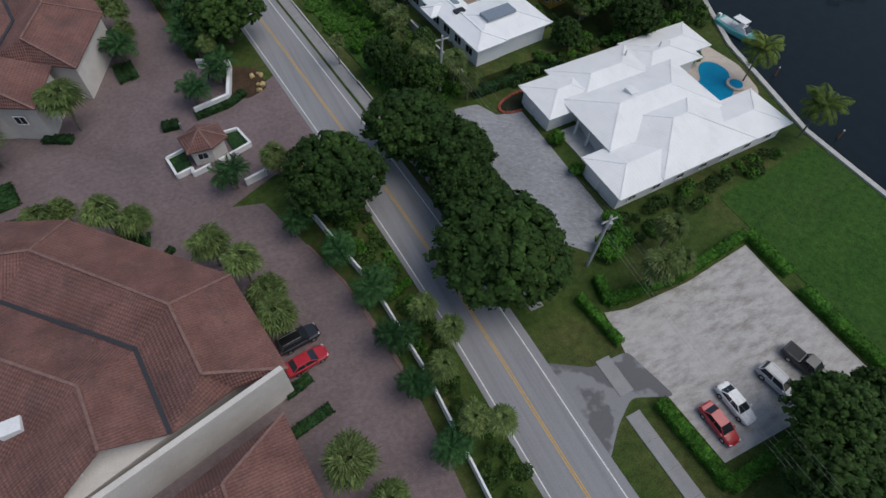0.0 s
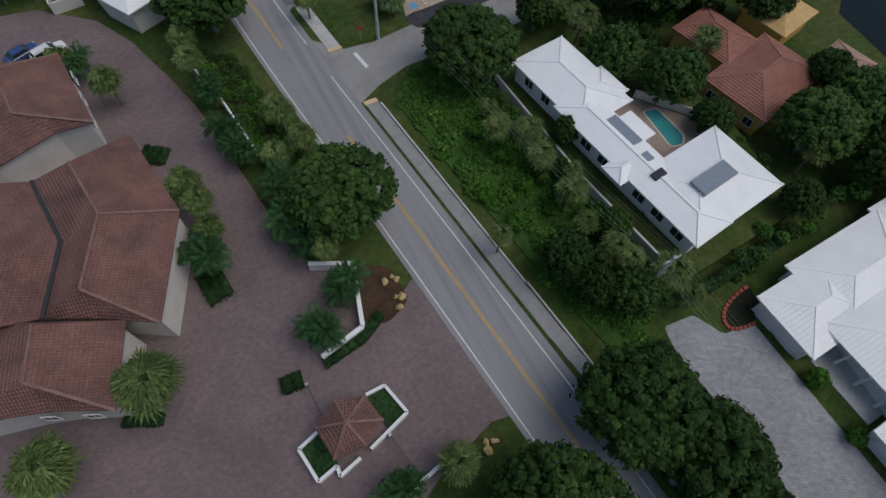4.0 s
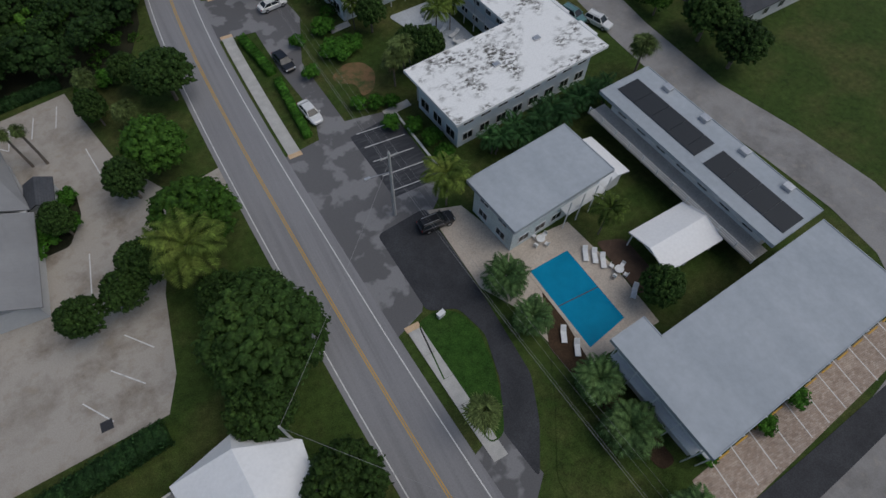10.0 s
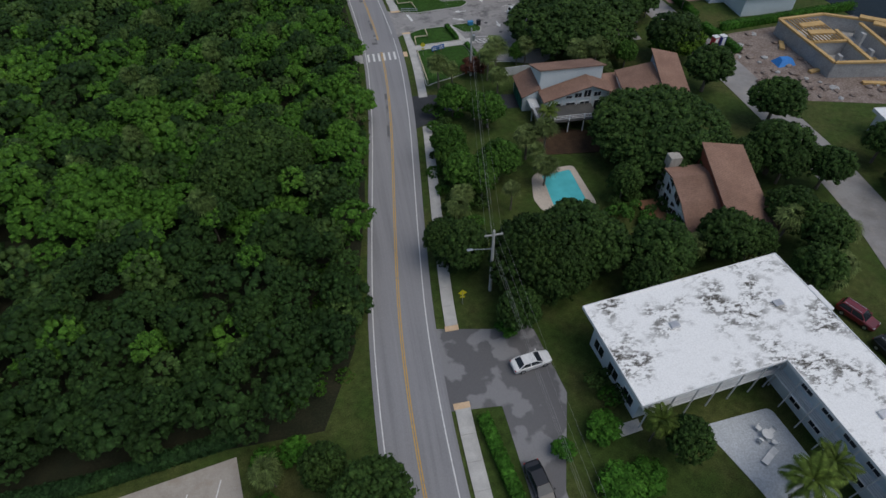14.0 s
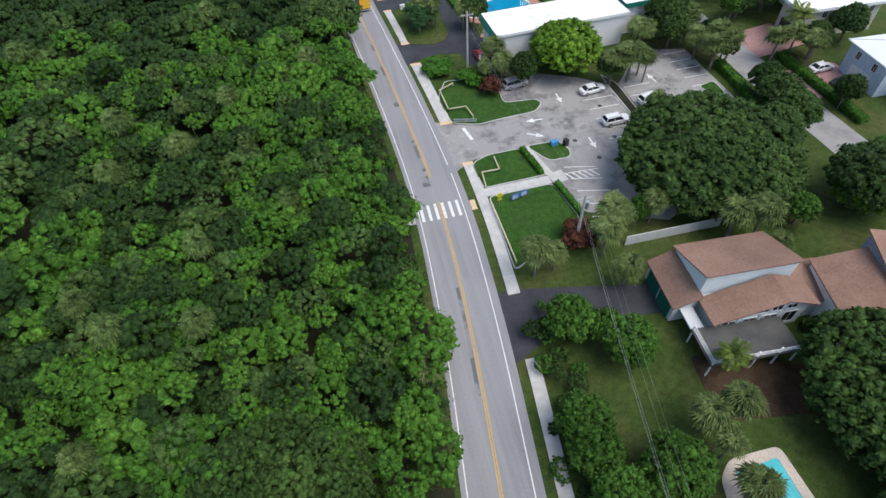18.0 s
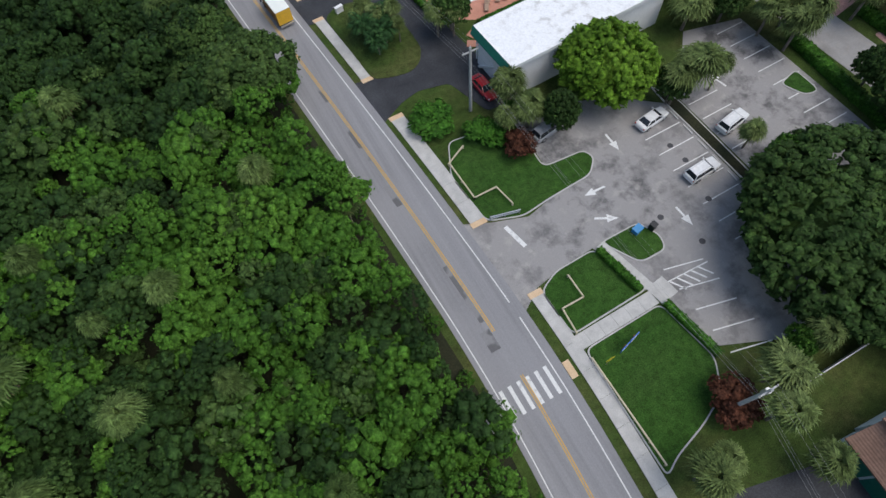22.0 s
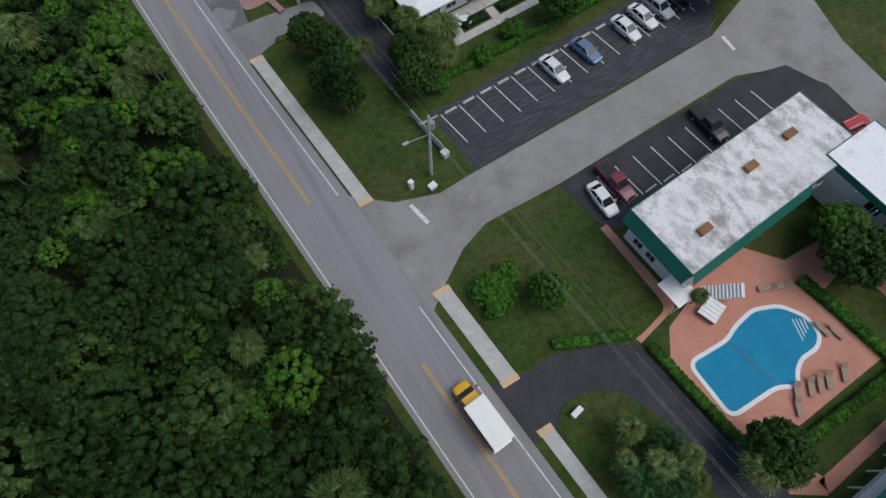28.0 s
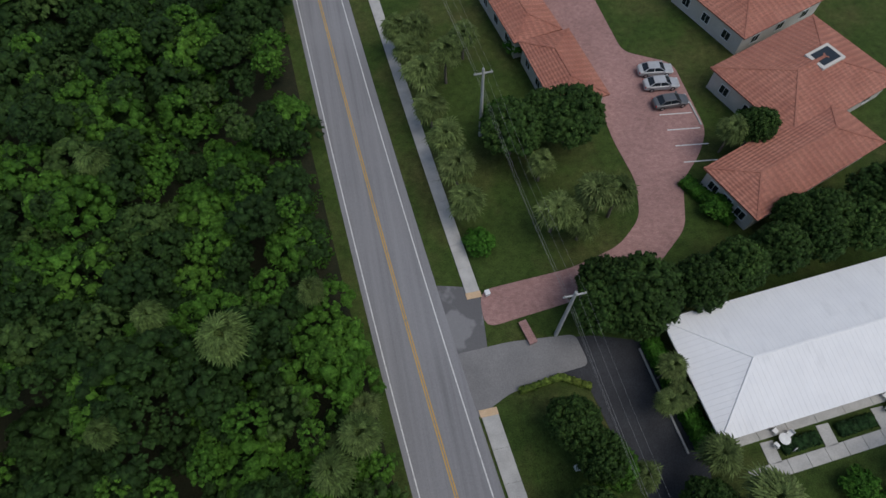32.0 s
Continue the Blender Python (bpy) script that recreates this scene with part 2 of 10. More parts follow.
M_ROAD = stained("worn_road_asphalt", (0.285, 0.283, 0.292), (0.19, 0.188, 0.194), 0.34, 0.34, 0.74, 9.0, 0.85, (3.4, 0.05, 1.0, 4.0))
M_ASPHALT = surface("old_asphalt", (0.205, 0.2, 0.2), (0.27, 0.265, 0.26), 0.22, 12.0, 0.9, 0.2, grain=0.25)
M_BACKSTREET = stained("sand_worn_asphalt", (0.30, 0.292, 0.284), (0.2, 0.19, 0.182), 0.2, 0.42, 0.66, 7.0, 0.9, None, (0.36, 0.325, 0.285))
M_PATCHED = stained("patched_dark_asphalt", (0.235, 0.233, 0.237), (0.125, 0.123, 0.127), 0.27, 0.45, 0.5, 9.0, 0.85, None, None, 3.0, (0.2, 0.7, 0.5))
M_BLACKTOP = surface("fresh_sealed_asphalt", (0.032, 0.034, 0.039), (0.058, 0.061, 0.068), 0.3, 8.0, 0.75, 0.15, grain=0.4)
M_LOTBLACK = stained("scuffed_blacktop", (0.034, 0.037, 0.044), (0.115, 0.115, 0.122), 1.1, 0.46, 0.74, 9.0, 0.8, (0.35, 2.6, 1.0, 25.0))
M_PARKLOT = stained("stained_parking_asphalt", (0.30, 0.288, 0.28), (0.11, 0.106, 0.106), 0.24, 0.48, 0.62, 9.0, 0.88, None, (0.42, 0.40, 0.37))
M_CONCRETE = surface("pale_concrete", (0.43, 0.42, 0.40), (0.56, 0.55, 0.52), 0.8, 9.0, 0.9, 0.1, grain=0.15)
M_OLDCONC = stained("stained_concrete_yard", (0.42, 0.385, 0.34), (0.23, 0.195, 0.155), 0.2, 0.46, 0.66, 8.0, 0.9, None, (0.33, 0.28, 0.215))
M_GRAVEL = stained("crushed_shell_gravel", (0.46, 0.44, 0.42), (0.2, 0.18, 0.155), 0.42, 0.42, 0.72, 7.0, 0.95, (1.0, 2.6, 1.0, 40.0), (0.31, 0.29, 0.265))
M_PAVER = paved("mauve_brick_pavers", (0.166, 0.125, 0.125), (0.195, 0.146, 0.146), (0.128, 0.097, 0.098), 0.2, 20)
M_REDPAVER = paved("rose_brick_pavers", (0.36, 0.20, 0.18), (0.43, 0.25, 0.225), (0.25, 0.15, 0.14), 0.2, 8)
M_GREYPAVER = paved("grey_stone_pavers", (0.27, 0.275, 0.285), (0.34, 0.34, 0.355), (0.21, 0.21, 0.22), 0.3, 35)
M_TANPAVER = paved("tan_brick_pavers", (0.36, 0.27, 0.21), (0.50, 0.41, 0.34), (0.26, 0.2, 0.16), 0.2, 4)
M_DECK = surface("coral_pool_deck", (0.50, 0.23, 0.16), (0.58, 0.28, 0.20), 0.4, 8.0, 0.8, 0.1, grain=0.15)
M_SANDDECK = surface("sandstone_pool_deck", (0.50, 0.43, 0.36), (0.60, 0.53, 0.45), 0.5, 5.0, 0.85, 0.1, grain=0.2)
M_WHITELINE = stained("white_road_paint", (0.72, 0.72, 0.70), (0.35, 0.345, 0.34), 1.8, 0.52, 0.72, 10.0, 0.7)
M_YELLOWLINE = stained("yellow_road_paint", (0.62, 0.36, 0.05), (0.30, 0.24, 0.13), 1.8, 0.5, 0.7, 10.0, 0.7)
M_RAMP = surface("tan_kerb_ramp", (0.62, 0.43, 0.26), (0.70, 0.52, 0.34), 1.2, 8.0, 0.85, 0.1, grain=0.15)
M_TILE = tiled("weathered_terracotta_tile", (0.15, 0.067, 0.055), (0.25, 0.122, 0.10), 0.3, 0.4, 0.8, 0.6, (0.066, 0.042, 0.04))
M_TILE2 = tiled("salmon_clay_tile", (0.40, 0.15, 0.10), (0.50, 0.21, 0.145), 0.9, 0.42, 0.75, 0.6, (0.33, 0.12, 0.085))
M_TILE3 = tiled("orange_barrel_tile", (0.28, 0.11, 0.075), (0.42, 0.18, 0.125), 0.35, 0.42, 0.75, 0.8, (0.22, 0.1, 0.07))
M_RIDGE = surface("mortared_ridge_tile", (0.19, 0.11, 0.094), (0.26, 0.155, 0.135), 1.0, 6.0, 0.85, 0.2)
M_WHITETILE = seamed("white_ribbed_roofing", (0.79, 0.79, 0.775), (0.86, 0.86, 0.85), 0.5, 0.55)
M_SEAM = seamed("white_standing_seam", (0.80, 0.805, 0.81), (0.86, 0.865, 0.865), 0.52, 0.45)
M_WHITEMETAL = surface("white_painted_metal", (0.82, 0.825, 0.825), (0.87, 0.87, 0.865), 0.2, 3.0, 0.35, 0.03, grain=0.05)
M_WHITEMEMBRANE = stained("streaked_white_roof_coating", (0.85, 0.86, 0.87), (0.50, 0.49, 0.47), 0.6, 0.52, 0.72, 4.0, 0.6)
M_MOULDY = stained("mould_stained_white_roof", (0.90, 0.90, 0.885), (0.085, 0.078, 0.064), 1.5, 0.47, 0.57, 6.0, 0.85, (0.7, 1.3, 1.0, -64.0), (0.80, 0.79, 0.76), gate=(0.45, 0.0, 0.62))
M_ALGAE = stained("grey_blotched_white_roof", (0.78, 0.77, 0.75), (0.33, 0.315, 0.30), 0.9, 0.44, 0.6, 6.0, 0.85, (1.0, 0.6, 1.0, 10.0), (0.60, 0.58, 0.55))
M_GREYROOF = surface("blue_grey_roof_membrane", (0.345, 0.38, 0.415), (0.43, 0.465, 0.50), 0.3, 1.4, 0.6, 0.04, grain=0.08, stretch=(1.0, 0.35, 1.0, 4.0))
M_STUCCO = surface("cream_stucco", (0.58, 0.545, 0.50), (0.66, 0.63, 0.585), 0.5, 7.0, 0.9, 0.15, grain=0.1)
M_WHITEWALL = surface("white_painted_wall", (0.74, 0.75, 0.75), (0.82, 0.82, 0.82), 0.4, 6.0, 0.75, 0.05, grain=0.08)
M_BLUEWALL = surface("pale_blue_wall", (0.60, 0.68, 0.73), (0.68, 0.75, 0.79), 0.4, 6.0, 0.75, 0.05, grain=0.08)
M_GREYWALL = surface("pale_grey_wall", (0.55, 0.56, 0.57), (0.62, 0.63, 0.63), 0.3, 6.0, 0.8, 0.05, grain=0.08)
M_YELLOWWALL = surface("ochre_wall", (0.50, 0.33, 0.07), (0.58, 0.40, 0.10), 0.5, 6.0, 0.85, 0.1)
M_GREEN = surface("dark_green_fascia", (0.012, 0.13, 0.095), (0.018, 0.17, 0.12), 0.5, 4.0, 0.5, 0.03, grain=0.1)
M_SHINGLE = tiled("brown_shingle", (0.235, 0.135, 0.095), (0.31, 0.185, 0.135), 40.0, 0.28, 0.9, 0.25, (0.19, 0.105, 0.075))
M_DARKSHINGLE = tiled("charcoal_shingle", (0.06, 0.065, 0.075), (0.09, 0.095, 0.105), 40.0, 0.28, 0.9, 0.25)
M_REDWOOD = surface("red_brown_siding", (0.17, 0.05, 0.03), (0.23, 0.075, 0.045), 0.5, 6.0, 0.8, 0.1)
M_DARKTIMBER = surface("dark_deck_timber", (0.075, 0.048, 0.034), (0.12, 0.078, 0.055), 0.8, 9.0, 0.85, 0.2)
M_TIMBER = surface("weathered_deck_timber", (0.24, 0.12, 0.06), (0.34, 0.18, 0.1), 0.8, 9.0, 0.85, 0.2)
M_RAIL = surface("pale_timber_rail", (0.50, 0.44, 0.30), (0.62, 0.55, 0.40), 1.5, 9.0, 0.85, 0.15)
M_NEWWOOD = surface("new_yellow_lumber", (0.52, 0.33, 0.13), (0.62, 0.42, 0.19), 0.8, 6.0, 0.8, 0.1)
M_BLOCK = surface("grey_concrete_block", (0.36, 0.36, 0.36), (0.46, 0.46, 0.455), 0.6, 4.0, 0.9, 0.2)
M_RUBBLE = surface("dug_earth_and_rubble", (0.19, 0.14, 0.115), (0.33, 0.275, 0.24), 0.5, 3.0, 0.95, 0.6, grain=0.5)
M_POLE = surface("grey_concrete_pole", (0.42, 0.42, 0.41), (0.52, 0.52, 0.51), 0.6, 6.0, 0.85, 0.05)
M_STEEL = plain("galvanised_steel", (0.55, 0.56, 0.58), 0.4, 0.8)
M_WIRE = plain("grey_cable", (0.3, 0.3, 0.3), 0.5)
M_BLACK = plain("black_rubber", (0.015, 0.015, 0.016), 0.7)
M_DARKMETAL = plain("dark_gutter_metal", (0.05, 0.05, 0.055), 0.5, 0.3)
M_GLASS = plain("dark_window_glass", (0.022, 0.028, 0.034), 0.08)
M_SOLAR = plain("black_solar_mat", (0.014, 0.018, 0.024), 0.6)
M_SOLARGREY = plain("grey_solar_panel", (0.21, 0.25, 0.30), 0.3)
M_BARK = surface("grey_palm_bark", (0.14, 0.12, 0.10), (0.22, 0.19, 0.16), 2.0, 12.0, 0.95, 0.5)
M_ROCK = surface("yellow_limestone", (0.42, 0.31, 0.13), (0.55, 0.43, 0.22), 1.0, 6.0, 0.9, 0.4)
M_SEA = pool_water("canal_water", (0.012, 0.019, 0.024))
M_POOL = pool_water("blue_pool_water", (0.006, 0.23, 0.40))
M_POOL2 = pool_water("turquoise_pool_water", (0.09, 0.46, 0.50))
M_POOL3 = pool_water("teal_pool_water", (0.05, 0.26, 0.26))
M_FICUS = leafy("ficus_leaf", (0.026, 0.056, 0.013), (0.038, 0.076, 0.017), (0.056, 0.104, 0.023))
M_DARKFICUS = leafy("dark_ficus_leaf", (0.018, 0.042, 0.010), (0.026, 0.056, 0.012), (0.040, 0.080, 0.017))
M_YELLOWLEAF = leafy("yellow_green_leaf", (0.060, 0.125, 0.010), (0.082, 0.160, 0.014), (0.11, 0.20, 0.022))
M_BRIGHTLEAF = leafy("bright_green_leaf", (0.034, 0.086, 0.011), (0.048, 0.114, 0.016), (0.068, 0.146, 0.023))
M_BANK = leafy("vine_leaf", (0.038, 0.098, 0.015), (0.056, 0.135, 0.021), (0.078, 0.17, 0.028), 0.3)
M_JUNGLE = leafy("hammock_leaf", (0.040, 0.106, 0.013), (0.057, 0.140, 0.017), (0.084, 0.182, 0.024), 0.11)
M_JUNGLE2 = leafy("hammock_dark_leaf", (0.018, 0.042, 0.011), (0.025, 0.056, 0.013), (0.037, 0.075, 0.017), 0.13)
M_JUNGLE3 = leafy("hammock_olive_leaf", (0.038, 0.075, 0.018), (0.053, 0.098, 0.024), (0.074, 0.125, 0.032), 0.2)
M_WILDSABAL = leafy("wild_sabal_frond", (0.07, 0.12, 0.032), (0.095, 0.15, 0.042), (0.125, 0.18, 0.055))
M_SABAL = leafy("sabal_frond", (0.085, 0.125, 0.038), (0.115, 0.16, 0.05), (0.15, 0.195, 0.07))
M_DEADFROND = leafy("dead_frond", (0.16, 0.12, 0.06), (0.22, 0.165, 0.085), (0.26, 0.20, 0.11))
M_PALM = leafy("dark_palm_frond", (0.02, 0.062, 0.02), (0.032, 0.085, 0.026), (0.05, 0.12, 0.034))
M_DATE = leafy("date_palm_frond", (0.054, 0.108, 0.035), (0.078, 0.142, 0.046), (0.115, 0.189, 0.065))
M_COCO = leafy("yellow_green_frond", (0.060, 0.100, 0.018), (0.095, 0.140, 0.025), (0.15, 0.18, 0.035))
M_HEDGE = leafy("clipped_hedge_leaf", (0.035, 0.11, 0.012), (0.05, 0.145, 0.016), (0.065, 0.175, 0.02), 0.4)
M_DARKHEDGE = leafy("dark_hedge_leaf", (0.016, 0.042, 0.014), (0.024, 0.06, 0.018), (0.032, 0.075, 0.02), 0.4)
M_REDLEAF = leafy("copper_leaf", (0.06, 0.022, 0.014), (0.09, 0.035, 0.02), (0.11, 0.05, 0.028), 0.4)

# ---- mesh helpers ----


def mesh_ob(name, verts, faces, material, parent=None, label="", uvs=None):
    me = bpy.data.meshes.new(name)
    me.from_pydata([tuple(v) for v in verts], [], [tuple(f) for f in faces])
    me.materials.append(material)
    if uvs is not None:
        lay = me.uv_layers.new(name="UVMap")
        lay.data.foreach_set("uv", np.asarray(uvs, dtype=np.float32).ravel())
    me.update()
    ob = new(name, me)
    if parent:
        ob.parent = parent
    if label:
        tagged(ob, label=label)
    return ob


def part(name, bm, material, parent, label=""):
    me = bpy.data.meshes.new(name)
    bm.to_mesh(me)
    bm.free()
    me.materials.append(material)
    ob = new(name, me)
    ob.parent = parent
    if label:
        tagged(ob, label=label)
    return ob


def root(name, x, y, z=0.0, turn=0.0, label="", category="", group="", kind=""):
    ob = new(name)
    ob.empty_display_size = 0.3
    ob.matrix_basis = pose(x, y, z, 0, 0, turn)
    return tagged(ob, label, category, group, kind)


def bm_box(bm, x0, x1, y0, y1, z0, z1, bevel=0.0):
    g = bmesh.ops.create_cube(bm, size=1.0, matrix=Matrix.Translation(((x0 + x1) / 2, (y0 + y1) / 2, (z0 + z1) / 2)) @ Matrix.Diagonal((x1 - x0, y1 - y0, z1 - z0, 1)))
    if bevel:
        vs = set(g["verts"])
        es = [e for e in bm.edges if e.verts[0] in vs and e.verts[1] in vs]
        bmesh.ops.bevel(bm, geom=es, offset=bevel, segments=2, affect="EDGES", profile=0.6)
    return bm


def box(name, x0, x1, y0, y1, z0, z1, material, parent, label="", bevel=0.0):
    return part(name, bm_box(bmesh.new(), x0, x1, y0, y1, z0, z1, bevel), material, parent, label)


def bm_cyl(bm, x, y, z0, z1, r0, r1=None, n=12, m=None):
    r1 = r0 if r1 is None else r1
    bmesh.ops.create_cone(bm, cap_ends=True, segments=n, radius1=r0, radius2=r1, depth=z1 - z0,
                          matrix=(m or Matrix.Identity(4)) @ Matrix.Translation((x, y, (z0 + z1) / 2)))
    return bm


def area2(p):
    return sum(p[i][0] * p[(i + 1) % len(p)][1] - p[(i + 1) % len(p)][0] * p[i][1] for i in range(len(p)))


def prism(name, outline, z0, z1, material, parent=None, label="", kind=""):
    p = list(outline) if area2(outline) > 0 else list(reversed(outline))
    n = len(p)
    verts = [(x, y, z1) for x, y in p] + [(x, y, z0) for x, y in p]
    faces = [tuple(range(n)), tuple(range(2 * n - 1, n - 1, -1))] + [(n + i, n + (i + 1) % n, (i + 1) % n, i) for i in range(n)]
    ob = mesh_ob(name, verts, faces, material, parent, label)
    if kind:
        tagged(ob, kind=kind)
    return ob


def rounded(outline, r=1.2, steps=4):
    """The outline with its corners rounded."""
    out, n = [], len(outline)
    for i in range(n):
        a, b, c = (Vector(outline[(i + k) % n]) for k in (-1, 0, 1))
        ra = min(r, (a - b).length * 0.45, (c - b).length * 0.45)
        p, q = b + (a - b).normalized() * ra, b + (c - b).normalized() * ra
        for s in range(steps + 1):
            t = s / steps
            v = p * (1 - t) ** 2 + b * 2 * t * (1 - t) + q * t * t
            out.append((v.x, v.y))
    return out


def inset(outline, d):
    """The outline drawn in by d metres."""
    p = list(outline) if area2(outline) > 0 else list(reversed(outline))
    out, n = [], len(p)
    for i in range(n):
        a, b, c = (Vector(p[(i + k) % n]) for k in (-1, 0, 1))
        n1 = Vector((-(b - a).y, (b - a).x)).normalized()
        n2 = Vector((-(c - b).y, (c - b).x)).normalized()
        m = n1 + n2
        m = m / max(m.length_squared, 0.3) * 2
        v = b + m * d * 0.999 if m.length < 4 else b
        out.append((b.x + m.x * d, b.y + m.y * d))
    return out


def kerbed(name, outline, z, material, kerb=M_CONCRETE, label="", r=1.0):
    """An island of ground behind a concrete kerb."""
    p = rounded(outline, r)
    ob = prism(name, inset(p, 0.16), 0.0, z, material, None, "", "structure")
    q = p if area2(p) > 0 else list(reversed(p))
    i = inset(q, 0.16)
    n = len(q)
    verts = [(x, y, z + 0.02) for x, y in q] + [(x, y, z + 0.02) for x, y in i] + [(x, y, 0) for x, y in q]
    faces = [(k, (k + 1) % n, n + (k + 1) % n, n + k) for k in range(n)] + [(2 * n + k, 2 * n + (k + 1) % n, (k + 1) % n, k) for k in range(n)]
    mesh_ob("kerb", verts, faces, kerb, ob)
    return tagged(ob, label=label, category="lawn")


def roof_mesh(name, faces3, material, parent, label="", thick=0.18):
    """A roof from its slopes, each with u along its eave and v up the slope, in metres, with a closed underside."""
    if len(faces3) > 1:
        for f in faces3:
            roof_mesh(name, [f], material, parent, label, thick)
        return
    verts, faces, uvs = [], [], []
    for f in faces3:
        f = [Vector(v) for v in f]
        nrm = Vector((0, 0, 0))
        for i in range(len(f)):
            a, b = f[i], f[(i + 1) % len(f)]
            nrm += Vector(((a.y - b.y) * (a.z + b.z), (a.z - b.z) * (a.x + b.x), (a.x - b.x) * (a.y + b.y)))
        if nrm.z < 0:
            f.reverse()
            nrm = -nrm
        nrm.normalize()
        u = Vector((-nrm.y, nrm.x, 0))
        u = u.normalized() if u.length > 0.02 else Vector((1, 0, 0))
        v = nrm.cross(u)
        k, n = len(verts), len(f)
        verts += [p for p in f] + [p - Vector((0, 0, thick)) for p in f]
        faces.append(tuple(range(k, k + n)))
        uvs += [(p.dot(u), p.dot(v)) for p in f]
        faces.append(tuple(range(k + 2 * n - 1, k + n - 1, -1)))
        uvs += [(0, 0)] * n
        for i in range(n):
            j = (i + 1) % n
            faces.append((k + n + i, k + n + j, k + j, k + i))
            uvs += [(0, 0)] * 4
    return mesh_ob(name, verts, faces, material, parent, label, uvs)


def bar_between(name, a, b, w, h, material, parent, lift=0.0):
    """A straight bar of section w x h from a to b."""
    a, b = Vector(a), Vector(b)
    d = (b - a).normalized()
    s = d.cross(Vector((0, 0, 1)))
    s = s.normalized() * (w / 2) if s.length > 0.01 else Vector((w / 2, 0, 0))
    up = s.cross(d).normalized() * (h / 2)
    if up.z < 0:
        up = -up
    o = Vector((0, 0, lift))
    verts = [p + o + i * s + j * up for p in (a, b) for i, j in ((-1, -1), (1, -1), (1, 1), (-1, 1))]
    faces = [(3, 2, 1, 0), (4, 5, 6, 7), (0, 1, 5, 4), (1, 2, 6, 5), (2, 3, 7, 6), (3, 0, 4, 7)]
    return mesh_ob(name, verts, faces, material, parent)


def flat_patch(name, outline, z, material, parent=None, r=0.0, label=""):
    """A laid surface with a thin edge, standing on the ground."""
    p = rounded(outline, r) if r else outline
    return prism(name, p, -0.05, z, material, parent, label, "" if parent else "structure")
# ---- ground, road and paving ----
_g = 900.0
ground = tagged(mesh_ob("ground", [(-_g, -_g, 0), (_g, -_g, 0), (_g, _g, 0), (-_g, _g, 0)], [(0, 1, 2, 3)], M_GRASS), kind="structure", label="flat mown grass and bare soil", category="ground")

ROAD_Y = [-420, -300, -225, -200, -180, -165, -137, -110, -85, -57, -37, -16, 0, 12, 37, 60, 84, 110, 130, 155, 172, 194, 218, 242, 300, 420]
ROAD_X = [12, 3, -2.3, -3.0, -4.5, -6.0, -8.9, -11.8, -14.0, -15.6, -16.5, -16.7, -15.4, -14.0, -11.3, -10.2, -11.6, -13.7, -15.6, -17.7, -19.4, -21.2, -22.9, -24.4, -28, -36]


def road_x(y):
    s = 9.0
    return float(np.mean([np.interp(y + d, ROAD_Y, ROAD_X) for d in (-s, -s / 2, 0, s / 2, s)]))


def ribbon(name, y0, y1, o0, o1, z, material, parent=None, label="", step=3.0, base=None, kind=""):
    """A band along the road from y0 to y1, between two offsets from its centre line."""
    n = max(1, int(math.ceil((y1 - y0) / step)))
    verts, faces = [], []
    lo = z - 0.05 if base is None else base
    for i in range(n + 1):
        y = y0 + (y1 - y0) * i / n
        c = road_x(y)
        verts += [(c + o0, y, z), (c + o1, y, z), (c + o0, y, lo), (c + o1, y, lo)]
    for i in range(n):
        k = 4 * i
        faces += [(k, k + 1, k + 5, k + 4), (k + 1, k + 3, k + 7, k + 5), (k + 2, k, k + 4, k + 6)]
    faces += [(0, 2, 3, 1), (4 * n + 1, 4 * n + 3, 4 * n + 2, 4 * n)]
    ob = mesh_ob(name, verts, faces, material, parent, label)
    return tagged(ob, kind=kind) if kind else ob


road = ribbon("road", -420, 420, -3.95, 4.35, 0.05, M_ROAD, None, "worn grey two-lane asphalt road", 3.0, -0.05, "structure")
tagged(road, category="road")
Z_PAINT = 0.056
# edge lines; the east one opens at the side streets and drives
ribbon("edge_line", -420, 420, -3.40, -3.27, Z_PAINT, M_WHITELINE, road, base=0.04)
for y0, y1 in ((-420, -117.5), (-110.0, 64.5), (66.5, 137.0), (153.8, 420)):
    ribbon("edge_line", y0, y1, 3.24, 3.37, Z_PAINT, M_WHITELINE, road, base=0.04)
for y0, y1 in ((-420, -128.0), (-109.3, 59.0), (64.5, 131.5), (154.5, 420)):
    for o in (-0.17, 0.07):
        ribbon("centre_line", y0, y1, o, o + 0.11, Z_PAINT, M_YELLOWLINE, road, base=0.04)
# zebra crossing by the park
for k in range(6):
    o = -3.05 + k * 1.08
    ribbon("crossing_bar", 55.4, 58.6, o, o + 0.42, Z_PAINT, M_WHITELINE, road, base=0.04)
# dark repair patches and cracks along the centre
for y0, y1, o0, o1 in ((28, 43, -0.75, -0.3), (66, 74, -0.8, -0.25), (92, 98, -0.7, -0.22), (84, 87.5, -1.1, -0.3), (62.5, 65, -1.5, -0.3), (104, 107, -0.6, -0.2)):
    ribbon("repair_patch", y0, y1, o0, o1, 0.0535, M_PATCHED, road, base=0.04, step=0.7)

M_GREYWALK = surface("weathered_grey_concrete", (0.25, 0.25, 0.25), (0.33, 0.325, 0.32), 0.6, 9.0, 0.9, 0.1, grain=0.2)
